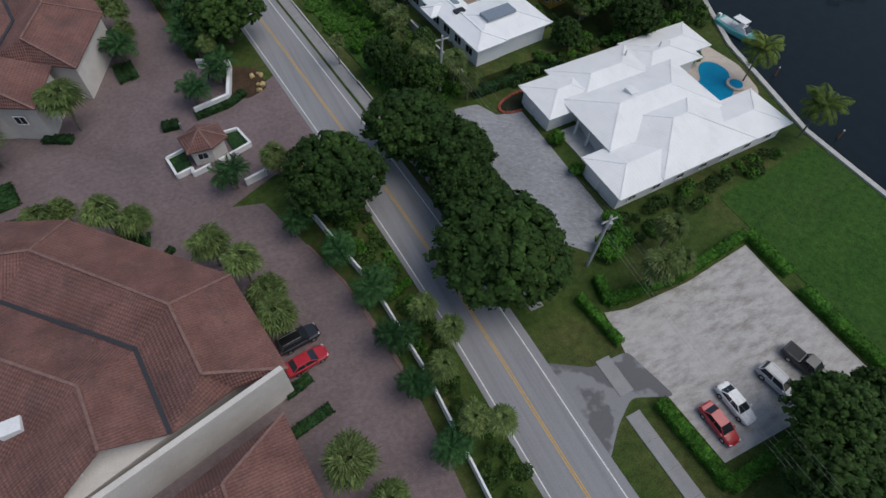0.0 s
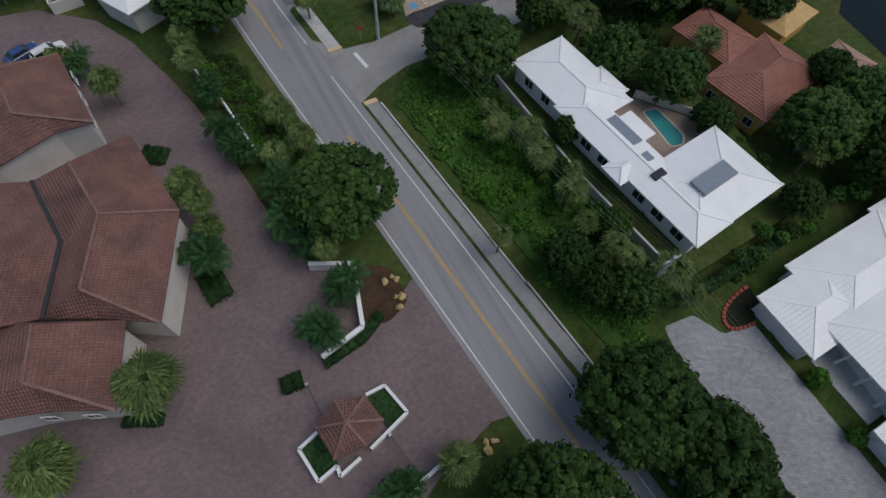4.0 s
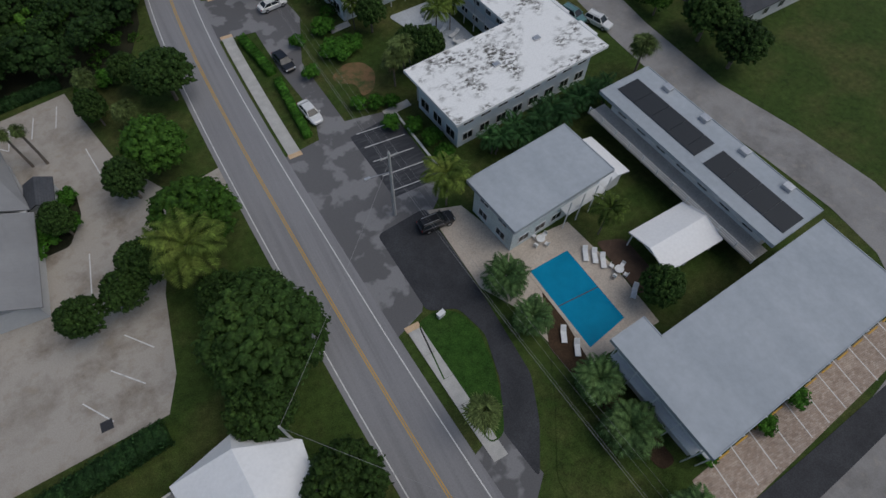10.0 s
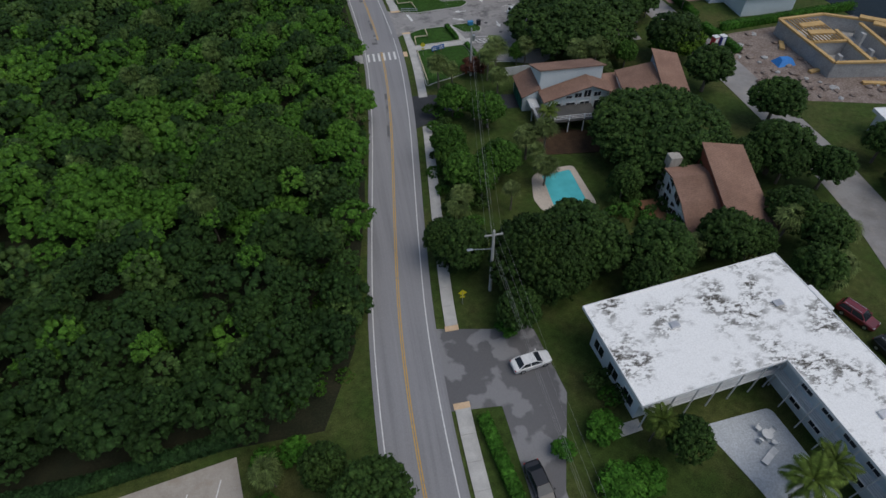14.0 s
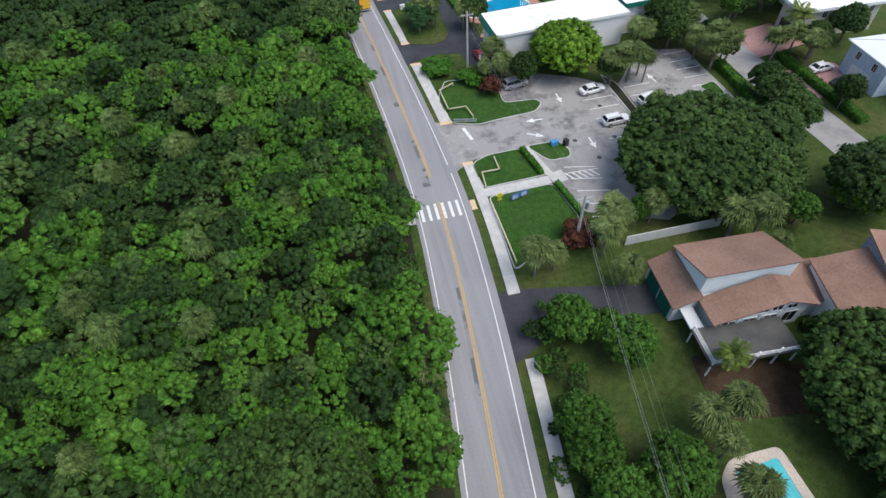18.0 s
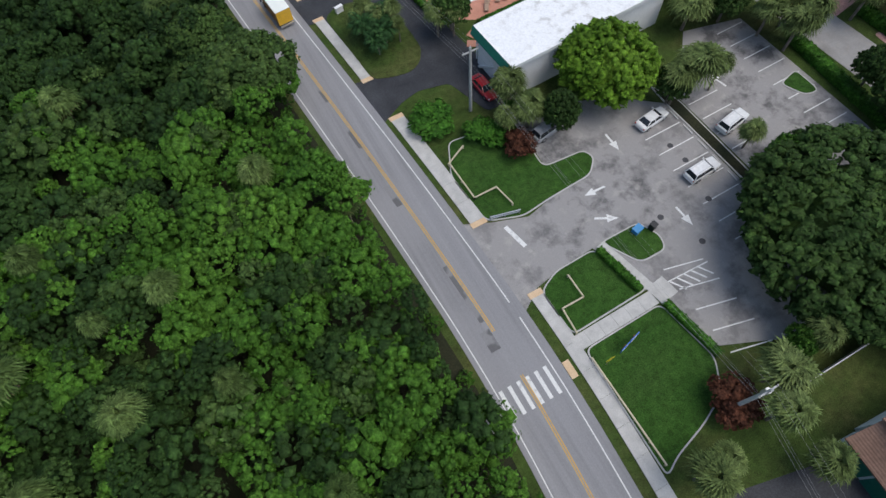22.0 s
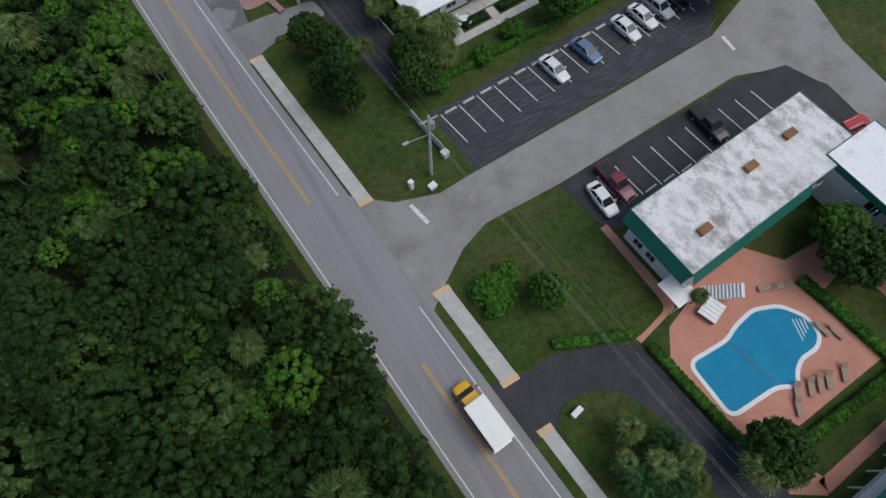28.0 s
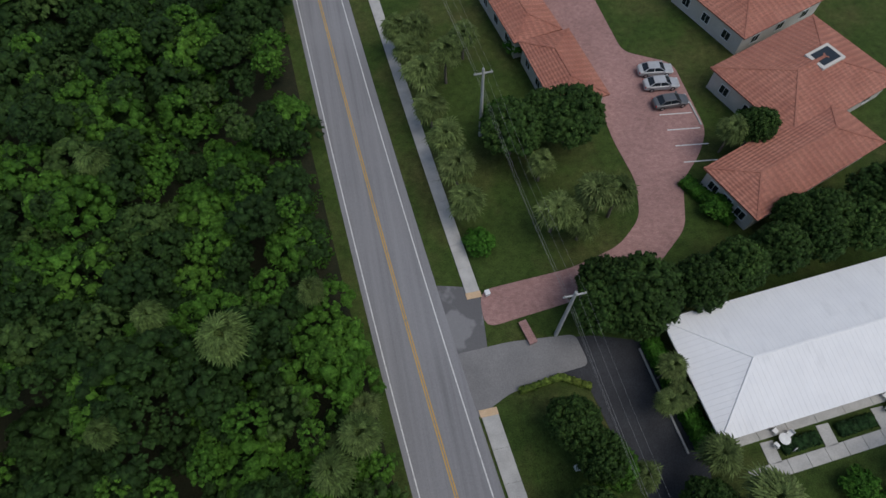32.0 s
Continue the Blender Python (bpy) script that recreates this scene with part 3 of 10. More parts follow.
# sidewalk, run by run, each in slabs
SIDEWALKS = [(-158.0, -124.5, 4.75, 6.5), (-216.0, -211.5, 9.2, 11.0), (-240.0, -218.0, 8.3, 10.1), (-95.2, -79.0, 5.5, 7.1), (-112.2, -101.0, 5.4, 7.3),
             (-48.6, -22.0, 4.8, 6.5), (-11.0, 31.0, 5.5, 7.05), (40.2, 65.6, 5.6, 7.2), (77.4, 96.3, 5.1, 7.0), (105.2, 119.2, 5.4, 6.9),
             (125.8, 136.9, 5.4, 7.3), (151.8, 177.4, 4.65, 6.35), (190.8, 262.0, 7.25, 8.8)]
RAMPS = [(-124.5, 1), (-79.0, 1), (-112.2, -1), (-48.6, -1), (-22.0, 1), (-11.0, -1), (65.6, 1), (77.4, -1), (96.3, 1), (105.2, -1), (119.2, 1), (125.8, -1), (136.9, 1), (151.8, -1), (177.4, 1), (190.8, -1)]
for y0, y1, o0, o1 in SIDEWALKS:
    walk_run = tagged(new("sidewalk"), kind="structure", label="pale concrete sidewalk in slabs", category="sidewalk")
    n = max(1, round((y1 - y0) / 3.05))
    for i in range(n):
        a, b = y0 + (y1 - y0) * i / n, y0 + (y1 - y0) * (i + 1) / n
        ribbon("slab", a + 0.012, b - 0.012, o0, o1, 0.12 + 0.006 * ((i * 7) % 3 - 1), M_GREYWALK if y0 < -120 else M_CONCRETE, walk_run, step=1.6, base=-0.02)
ribbon("kerb_wall", -157.0, -125.0, 6.52, 6.74, 0.36, M_CONCRETE, None, "low pale kerb wall beside the sidewalk", 2.0, -0.02, "structure")
# the long run past the villa
long_run = tagged(new("sidewalk"), kind="structure", label="grey concrete sidewalk with a low white kerb wall", category="sidewalk")
ys = np.linspace(-203.0, -158.0, 16)
for a, b in zip(ys[:-1], ys[1:]):
    o = 4.8 + max(0, (-165 - a) * 0.04)
    ribbon("slab", a + 0.012, b - 0.012, o, o + 1.75, 0.12, M_GREYWALK, long_run, step=1.5, base=-0.02)
ribbon("kerb_wall", -180, -157.1, 6.7, 6.9, 0.34, M_CONCRETE, long_run, base=-0.02)
for y, s in RAMPS:
    run = next(r for r in SIDEWALKS if min(abs(r[0] - y), abs(r[1] - y)) < 0.05)
    ribbon("kerb_ramp", min(y, y + s * 0.75), max(y, y + s * 0.75), run[2] - 0.1, run[3] + 0.05, 0.105, M_RAMP, None, "tan kerb ramp at the end of a sidewalk", 0.6, -0.02, "structure")
# crossing ramps
ribbon("kerb_ramp", 56.0, 58.0, 4.4, 5.2, 0.09, M_RAMP, None, "tan kerb ramp at the crossing", 0.6, -0.02, "structure")
ribbon("kerb_ramp", 55.3, 58.6, -5.6, -4.0, 0.08, M_CONCRETE, None, "pale concrete pad at the crossing", 0.6, -0.02, "structure")

# side streets
ROAD_E = 4.3
mouth = lambda y: road_x(y) + ROAD_E - 0.4
STREET_S = [(mouth(-124), -124.0), (-2.2, -121.8), (2.7, -120.2), (21.1, -119.6), (40.6, -117.0), (46.5, -114.0), (51.0, -109.0), (54.5, -101.2), (55.5, -90.0), (53.5, -78.0),
            (50.3, -66.0), (49.7, -50.0), (50.6, -36.0), (53.2, -22.0), (57.0, -5.0), (58.5, 10), (58.5, 40), (57.0, 62), (55.8, 80.0), (54.0, 107.0), (53.5, 126), (54.5, 140), (58.0, 152.0), (64, 160), (60, 164), (50.0, 153.5), (40.0, 149.8), (23, 149.0), (0.4, 148.2), (-3.9, 147.9), (-9.1, 149.6), (mouth(153.5), 153.5)]
STREET_N = [(mouth(135.5), 135.5), (-9.6, 137.5), (-5.2, 140.4), (-1.3, 141.8), (9.0, 141.7), (38.0, 143.1), (44.0, 141.0), (47.3, 136.0), (47.0, 126.0), (47.2, 107.0), (49.2, 80), (50.2, 62), (51.5, 40), (51.6, 10), (50.2, -4.0), (46.2, -22.0),
            (43.5, -36.0), (42.6, -50.0), (43.0, -66.0), (45.6, -80), (46.9, -90.0), (46.5, -97.5), (43.5, -103.5), (38.5, -107.8), (24, -110.6), (7.6, -112.8), (0.7, -113.7), (-3.9, -113.2), (mouth(-109), -109.0)]
street = prism("side_street", STREET_S + STREET_N, -0.05, 0.036, M_BACKSTREET, None, "quiet sand-worn grey asphalt side street", "structure")
tagged(street, category="street")
for (xa, ya), (xb, yb), w in (((-2.9, -114.6), (-2.4, -118.0), 0.55), ((-7.6, 148.3), (-7.0, 145.2), 0.5), ((41.2, 149.0), (41.0, 146.4), 0.5)):
    bar_between("stop_bar", (xa, ya, 0.0), (xb, yb, 0.0), w, 0.012, M_WHITELINE, street, 0.036)

# drives, lots and yards
court = flat_patch("paver_court", [(-110, -78), (-51.7, -84.4), (-41.8, -85.8), (-34.2, -92.0), (-30.7, -98.6), (-28.2, -106.6), (-26.0, -115.2), (-25.1, -123.1), (-23.8, -130.3), (-22.5, -141.0), (-17.5, -149.0), (-13.4, -151.7), (road_x(-150) - 3.8, -150.5),
                   (road_x(-169) - 3.8, -169.0), (-11.5, -168.6), (-17.8, -170.5), (-24.0, -173.4), (-20.0, -174.5), (-18.4, -179.4), (-17.1, -183.2), (-14.9, -190.0), (-13.9, -194.7), (-13.1, -200.9), (-12.9, -206.3), (-12.9, -211.6), (-13.0, -217.4), (-14, -260), (-110, -260)], 0.03, M_PAVER)
tagged(court, label="mauve brick-paved townhouse court", category="pavement")
for p0, p1 in (((-26.0, -115.2), (-28.2, -106.6)), ((-23.8, -130.3), (-26.0, -115.2)), ((-22.5, -141.0), (-23.8, -130.3)), ((-14.9, -190.0), (-17.1, -183.2)), ((-12.9, -206.3), (-14.9, -190.0))):
    bar_between("edging", (*p0, 0.06), (*p1, 0.06), 0.25, 0.16, M_RIDGE, court)
yard = flat_patch("concrete_yard", [(-90, -30), (-49.2, -24.8), (-35.2, -22.5), (-33.7, -29.6), (-31.4, -39.1), (-26.4, -47.5), (road_x(-46) - 3.8, -46.1), (road_x(-52) - 3.8, -52.0), (-27.0, -52.4), (-29.6, -57), (-31.0, -61.1), (-32.5, -71.1), (-34.3, -75.0), (-49.2, -75.6), (-90, -80)], 0.025, M_OLDCONC)
tagged(yard, label="stained pale concrete parking yard", category="pavement")
for a, b in (((-47.6, -31), (-46.8, -27)), ((-43.6, -30.2), (-43.0, -26.2)), ((-47.6, -31), (-43.0, -26.2)), ((-43.6, -30.2), (-46.8, -27)), ((-40.6, -29.4), (-39.8, -25.4)), ((-37.4, -28.8), (-36.6, -24.6)), ((-33.6, -41), (-34.6, -34.5)), ((-38.5, -67.4), (-35.6, -70.6)), ((-36.3, -64), (-33.8, -67)), ((-41.8, -69.6), (-39.4, -73)), ((-37.5, -51.5), (-38.5, -58))):
    bar_between("stall_line", (*a, 0.0), (*b, 0.0), 0.14, 0.012, M_WHITELINE, yard, 0.026)
box("drain_grate", -40.7, -39.5, -73.6, -72.5, 0.0, 0.035, M_DARKMETAL, yard)
gravel = flat_patch("gravel_lot", [(11.2, -206.9), (14.1, -207.7), (23.0, -207.9), (34.0, -206.8), (34.0, -213), (34.6, -226.2), (22.9, -226.6), (12.2, -226.3), (11.5, -218.6), (10.3, -212.2)], 0.02, M_GRAVEL)
tagged(gravel, label="pale crushed-shell gravel parking lot with tyre marks", category="parking lot")
tagged(flat_patch("lot_apron", [(mouth(-209), -209.0), (5.8, -211.9), (10.6, -212.0), (12.2, -218.6), (7.7, -216.6), (4.6, -218.4), (mouth(-221), -221)], 0.03, M_PATCHED, r=0.8), label="dark patched asphalt apron of the gravel lot", category="driveway")
drive_white = flat_patch("house_drive", [(10.8, -168.7), (14.7, -169.1), (16.3, -172.5), (20.2, -173.0), (20.2, -197), (17.2, -197.2), (15.0, -199.5), (11.4, -195.5), (9.6, -181.6), (9.9, -172.9)], 0.03, M_GREYPAVER, r=0.5)
tagged(drive_white, label="mottled grey stone-paved driveway", category="driveway")
blacktop_s = flat_patch("motel_drive", [(-6.2, -65.7), (0.8, -64.9), (1.0, -72.0), (1.0, -79.5), (0.6, -89.5), (-1.5, -94.2), (-4.5, -98.6), (-5.3, -92.9), (-2.7, -88.6), (-1.3, -83.1), (-2.4, -79.0), (-5.7, -77.6)], 0.042, M_BLACKTOP, r=0.8)
tagged(blacktop_s, label="dark sealed asphalt motel drive", category="driveway")
tagged(flat_patch("drive_mouth", [(mouth(-102), -102.5), (mouth(-94), -93.8), (-5.4, -92.4), (-3.9, -98.4)], 0.036, M_PATCHED), label="grey patched mouth of the motel drive", category="driveway")
old_lot = flat_patch("motel_lot", [(mouth(-79), -79), (mouth(-48.8), -48.8), (-6.5, -48.0), (-5.2, -43.0), (-6.3, -33), (-6.6, -22.5), (mouth(-22), -22), (mouth(-11), -11), (-5.0, -12.5), (-0.4, -12.0), (0.9, -22.4), (-2.8, -32.5), (-2.0, -46.5), (4.0, -47.5), (5.4, -62.5), (1.2, -66), (-6.2, -77.4)], 0.034, M_PATCHED)
tagged(old_lot, label="patched and puddle-stained motel parking lot", category="parking lot")
flat_patch("stall_surface", [(-2.6, -49.6), (4.6, -48.6), (5.2, -61.6), (-1.8, -61.6)], 0.037, M_LOTBLACK, old_lot, 0.3, "dark resealed asphalt of the bays")
for k in range(5):
    y = -49.6 - 2.75 * k
    bar_between("stall_line", (-1.6, y + 0.1, 0.0), (4.3, y - 0.3, 0.0), 0.12, 0.012, M_WHITELINE, old_lot, 0.035)
bar_between("stall_line", (5.0, -48.5, 0.0), (5.7, -61.5, 0.0), 0.3, 0.14, M_WHITELINE, old_lot, 0.07)
pavers_row = flat_patch("motel_parking", [(7.2, -110.9), (38.6, -107.6), (40.6, -106.2), (39.4, -103.8), (8.5, -106.1)], 0.05, M_TANPAVER)
tagged(pavers_row, label="tan brick parking bays with white lines", category="parking lot")
for k in range(11):
    x = 11.4 + 2.74 * k
    if x < 39:
        bar_between("stall_line", (x, -105.9 + (x - 8.5) * 0.07, 0), (x - 0.25, -110.0 + (x - 8.5) * 0.07, 0), 0.12, 0.012, M_WHITELINE, pavers_row, 0.052)
        bar_between("wheel_stop", (x + 0.5, -106.1 + (x - 8.5) * 0.07, 0.1), (x + 2.2, -106.0 + (x - 8.5) * 0.07, 0.1), 0.16, 0.14, M_YELLOWLINE, pavers_row)
box("accessible_mark", 8.6, 9.8, -109.9, -108.6, 0.0, 0.056, plain("blue_marking", (0.12, 0.33, 0.55), 0.6), pavers_row)
tagged(flat_patch("black_strip", [(6.9, -110.7), (23, -109.8), (40.0, -108.6), (42.6, -105.4), (44.0, -106.4), (42.0, -109.6), (39.4, -111.6), (23, -113.0), (7.5, -114.2)], 0.05, M_BLACKTOP, r=1.2), label="fresh black asphalt strip beside the bays", category="road")
deck_1 = flat_patch("pool_deck", [(0.95, -65.4), (5.1, -66.8), (7.6, -75.0), (15.6, -75.4), (16.8, -83.7), (16.8, -91.5), (6.0, -91.8), (4.6, -89.0), (3.4, -82.0), (1.2, -78.0)], 0.06, M_SANDDECK)
tagged(deck_1, label="pale sandstone motel pool deck", category="pavement")
lot_park = flat_patch("park_lot", [(mouth(78), 78.0), (-4.0, 76.4), (0.5, 74.8), (4.0, 75.6), (6.2, 80.2), (6.6, 87.5), (15.0, 87.0), (21.0, 84.0), (25.3, 80.4), (25.6, 61.2), (25.0, 50.0), (20, 47), (9.3, 51.5), (8.1, 58.9), (5.4, 64.1), (4.6, 67.5), (0.5, 67.3), (-3.6, 66.5), (mouth(64.5), 64.5)], 0.03, M_PARKLOT)
tagged(lot_park, label="pale stained asphalt park parking lot", category="parking lot")
lot_park2 = flat_patch("park_lot", [(35.8, 89.5), (44.3, 87.4), (44.6, 65.0), (44, 52), (28, 52), (27.6, 68.0), (27.4, 80.0)], 0.032, M_PARKLOT)
tagged(lot_park2, label="rear aisle of the park parking lot", category="parking lot")
for k in range(8):
    y = 79.6 - 2.75 * k
    bar_between("stall_line", (19.4, y, 0), (24.9, y + 0.1, 0), 0.14, 0.012, M_WHITELINE, lot_park, 0.031)
    bar_between("wheel_stop", (25.0, y - 0.5, 0.09), (25.0, y - 2.2, 0.09), 0.16, 0.14, M_CONCRETE, lot_park)
    bar_between("stall_line", (27.8, y - 1, 0), (32.6, y - 0.9, 0), 0.14, 0.012, M_WHITELINE, lot_park2, 0.033)
    bar_between("stall_line", (39.4, y + 7, 0), (44.0, y + 7.1, 0), 0.14, 0.012, M_WHITELINE, lot_park2, 0.033)
for k in range(5):
    bar_between("stall_line", (9.9, 61.3 - 2.74 * k, 0), (14.6, 60.2 - 2.74 * k, 0), 0.14, 0.012, M_WHITELINE, lot_park, 0.031)
for k in range(5):
    bar_between("hatch_line", (9.6 + k * 0.95, 59.8, 0), (10.6 + k * 0.95, 58.2, 0), 0.2, 0.012, M_WHITELINE, lot_park, 0.031)
bar_between("stall_line", (9.2, 59.9, 0), (14.8, 59.7, 0), 0.14, 0.013, M_WHITELINE, lot_park, 0.031)
bar_between("stop_bar", (-2.7, 75.0, 0), (-2.0, 71.6, 0), 0.55, 0.012, M_WHITELINE, lot_park, 0.031)


def arrow(x, y, turn, parent):
    c, s = math.cos(radians(turn)), math.sin(radians(turn))
    pts = [(-1.4, -0.14), (0.1, -0.14), (0.1, -0.55), (1.5, 0), (0.1, 0.55), (0.1, 0.14), (-1.4, 0.14)]
    prism("painted_arrow", [(x + c * a - s * b, y + s * a + c * b) for a, b in pts], 0.0, 0.037, M_WHITELINE, parent)


arrow(15.6, 78.8, -90, lot_park)
arrow(9.4, 73.8, 178, lot_park)
arrow(8.3, 70.0, -28, lot_park)
arrow(16.4, 65.7, -88, lot_park)
arrow(33.8, 80.0, 100, lot_park2)
tagged(flat_patch("house_drive", [(mouth(41), 41.0), (-4.2, 40.9), (12.9, 37.3), (12.3, 33.0), (-1.3, 34.8), (-4.6, 32.2), (mouth(30.5), 30.5)], 0.036, M_BLACKTOP, r=0.8), label="dark asphalt house drive", category="driveway")
drive_2 = flat_patch("motel_drive", [(mouth(126.3), 126.3), (-8.3, 125.4), (-3.2, 125.2), (1.3, 123.7), (5.3, 121.3), (7.0, 112), (8.4, 101.4), (9.3, 91.0), (4.5, 91.4), (2.4, 98.3), (-1.9, 99.3), (-4.8, 98.6), (mouth(96.5), 96.5), (mouth(105.3), 105.3), (-6.9, 104.6), (-8.2, 119.1), (mouth(119.3), 119.3)], 0.04, M_BLACKTOP, r=0.7)
tagged(drive_2, label="jet-black sealed asphalt motel drive", category="driveway")
deck_2 = flat_patch("pool_deck", [(6.6, 118.6), (8.8, 121.4), (12.6, 122.6), (12.4, 125), (20, 126.6), (24.8, 120.8), (33.4, 120.5), (33.6, 102), (31.5, 102), (31, 117), (25.8, 116), (25.9, 107.6), (12.0, 107.0), (7.2, 109.8)], 0.06, M_DECK)
tagged(deck_2, label="coral-pink pool deck", category="pavement")
for p0, p1 in (((5.0, 122.2), (10.6, 123.4)), ((10.6, 123.0), (9.9, 134.5)), ((8.3, 103.6), (11.4, 101.6)), ((11.2, 101.8), (31.8, 103.2)), ((9.6, 105.4), (11.4, 102))):
    bar_between("deck_path", (*p0, 0.02), (*p1, 0.02), 1.3, 0.08, M_DECK, deck_2, 0.0)
lot_n = flat_patch("apartment_lot", [(0.9, 158.3), (1.4, 148.4), (23, 149.4), (40.0, 150.0), (46.5, 156), (46.1, 161.5), (29.1, 160.4)], 0.04, M_LOTBLACK)
tagged(lot_n, label="scuffed black asphalt parking row", category="parking lot")
for k in range(16):
    x = 2.0 + 2.74 * k
    bar_between("stall_line", (x, 157.4 + 0.055 * x, 0), (x + 0.75, 152.2 + 0.055 * x, 0), 0.12, 0.012, M_WHITELINE, lot_n, 0.042)
    bar_between("wheel_stop", (x + 0.6, 157.3 + 0.055 * x, 0.1), (x + 2.3, 157.4 + 0.055 * x, 0.1), 0.32, 0.14, M_CONCRETE, lot_n)
lot_s = flat_patch("motel_lot", [(9.0, 141.6), (38.0, 142.6), (45, 141), (47.0, 136), (46.8, 122), (41, 122), (40.6, 136), (12.4, 133.2), (10.0, 133.5)], 0.041, M_BLACKTOP)
tagged(lot_s, label="black asphalt motel parking bays", category="parking lot")
for k in range(10):
    x = 13.4 + 2.74 * k
    bar_between("stall_line", (x, 140.2, 0), (x + 0.5, 135.4, 0), 0.12, 0.012, M_WHITELINE, lot_s, 0.043)
    bar_between("wheel_stop", (x + 0.9, 135.5, 0.1), (x + 2.6, 135.7, 0.1), 0.2, 0.14, M_CONCRETE, lot_s)
tagged(flat_patch("apartment_drive", [(mouth(184.5), 184.0), (-10.4, 184.2), (-1.7, 183.2), (3.6, 181.3), (5.2, 169.8), (3.2, 162.5), (-0.4, 162.6), (-2.7, 170.5), (-3.9, 178.6), (-6.2, 180.2), (-11.9, 179.3), (mouth(177.5), 177.5)], 0.038, M_BLACKTOP, r=0.9), label="blackened asphalt apartment drive", category="driveway")
tagged(flat_patch("drive_mouth", [(mouth(184.5), 184.3), (-10.4, 184.4), (-3.4, 183.7), (-3.0, 180.2), (-6.2, 180.0), (-11.9, 179.1), (mouth(177.5), 177.3)], 0.043, M_ASPHALT, r=0.8), label="grey patched asphalt mouth of the apartment drive", category="driveway")
drive_kerb = tagged(new("kerb"), kind="structure", label="pale kerb beside the apartment drive", category="kerb")
bar_between("kerb_stone", (2.6, 180.7, 0.08), (3.3, 169.9, 0.08), 0.2, 0.26, M_CONCRETE, drive_kerb)
lot_fence = root("fence", -1.3, 159.2, 0, 0, "grey-green board fence beside the parking row", "fence")
for k in range(5):
    bar_between("panel", (0.7 * k / 5, -6.7 * k / 5, 0.7), (0.7 * (k + 0.96) / 5, -6.7 * (k + 0.96) / 5, 0.7), 0.08, 1.4, M_GREYWALL, lot_fence)
tagged(flat_patch("drive_apron", [(mouth(192.6), 192.6), (-12.1, 191.2), (-12.6, 186.5), (-12.9, 184.1), (mouth(182), 182.0)], 0.034, M_PATCHED), label="patched asphalt drive apron", category="driveway")
brick = flat_patch("brick_drive", [(-12.2, 190.8), (-1.4, 191.2), (4.9, 192.7), (8.6, 195.7), (10.0, 200.7), (9.5, 207.2), (9.9, 215.9), (8.8, 227.3), (7.6, 250), (6, 275), (14, 275), (15.9, 240.0), (16.2, 221.8), (22.1, 218.1), (21.6, 206.1), (19.1, 202.6), (15.6, 199.5), (13.2, 193.2), (8.0, 189.2), (-2.7, 187.3), (-12.6, 186.4)], 0.045, M_REDPAVER, r=1.6)
tagged(brick, label="rose brick-paved condominium drive with pale edging", category="driveway")
for k in range(4):
    bar_between("stall_line", (16.8, 209.8 - 2.6 * k, 0), (21.0, 209.2 - 2.6 * k, 0), 0.16, 0.012, M_WHITELINE, brick, 0.046)
bar_between("wheel_stop", (21.4, 211, 0.1), (21.3, 207, 0.1), 0.2, 0.14, M_CONCRETE, brick)

# kerbed lawns and islands
kerbed("lawn_island", [(-7.4, -78.4), (-4.7, -78.0), (-2.7, -79.3), (-1.7, -82.3), (-2.4, -86.9), (-3.7, -90.5), (-5.3, -93.4), (-7.0, -93.6), (-8.0, -86)], 0.1, M_LAWN, M_LAWN, label="grass island between motel drive and sidewalk")
kerbed("lawn", [(-2.6, 89.5), (6.6, 88.2), (6.0, 80.0), (11.7, 79.6), (12.3, 78.0), (10.4, 76.0), (4.0, 75.6), (0.0, 75.1), (-4.3, 76.7), (-4.9, 84.6)], 0.1, M_LAWN, label="green park lawn inside a kerb")
kerbed("lawn_island", [(5.7, 67.7), (11.2, 67.7), (12.4, 65.0), (11.8, 63.2), (8.2, 63.2)], 0.1, M_LAWN, label="kerbed grass island in the park lot")
kerbed("lawn", [(-3.6, 65.9), (-0.8, 67.2), (4.6, 67.4), (5.6, 65.2), (7.0, 60.3), (-3.4, 59.9)], 0.1, M_LAWN, label="green park lawn beside the walkway")
kerbed("lawn", [(7.0, 58.3), (8.2, 50.7), (6.2, 47.4), (2.6, 45.9), (-1.5, 44.8), (-3.6, 43.7), (-3.2, 58.0)], 0.1, M_LAWN, label="green park lawn beside the sidewalk")
kerbed("lawn_island", [(40.2, 75.3), (43.8, 76.2), (43.8, 71.8), (41.6, 72.1)], 0.1, M_LAWN, label="kerbed grass island in the rear lot")
kerbed("lawn_island", [(25.4, 84), (27.2, 80), (27.3, 56), (26.0, 56), (25.3, 80)], 0.1, M_EARTH, label="planted median between parking aisles")
kerbed("lawn_island", [(-7.5, 119.3), (-5.3, 120.7), (-2.8, 120.5), (0.1, 118.9), (1.9, 115.0), (2.3, 110.6), (2.2, 106.3), (0.8, 103.9), (-1.2, 102.9), (-3.9, 103.4), (-6.5, 104.5)], 0.1, M_GRASS, M_GRASS, label="grass island with a mulched tree bed")
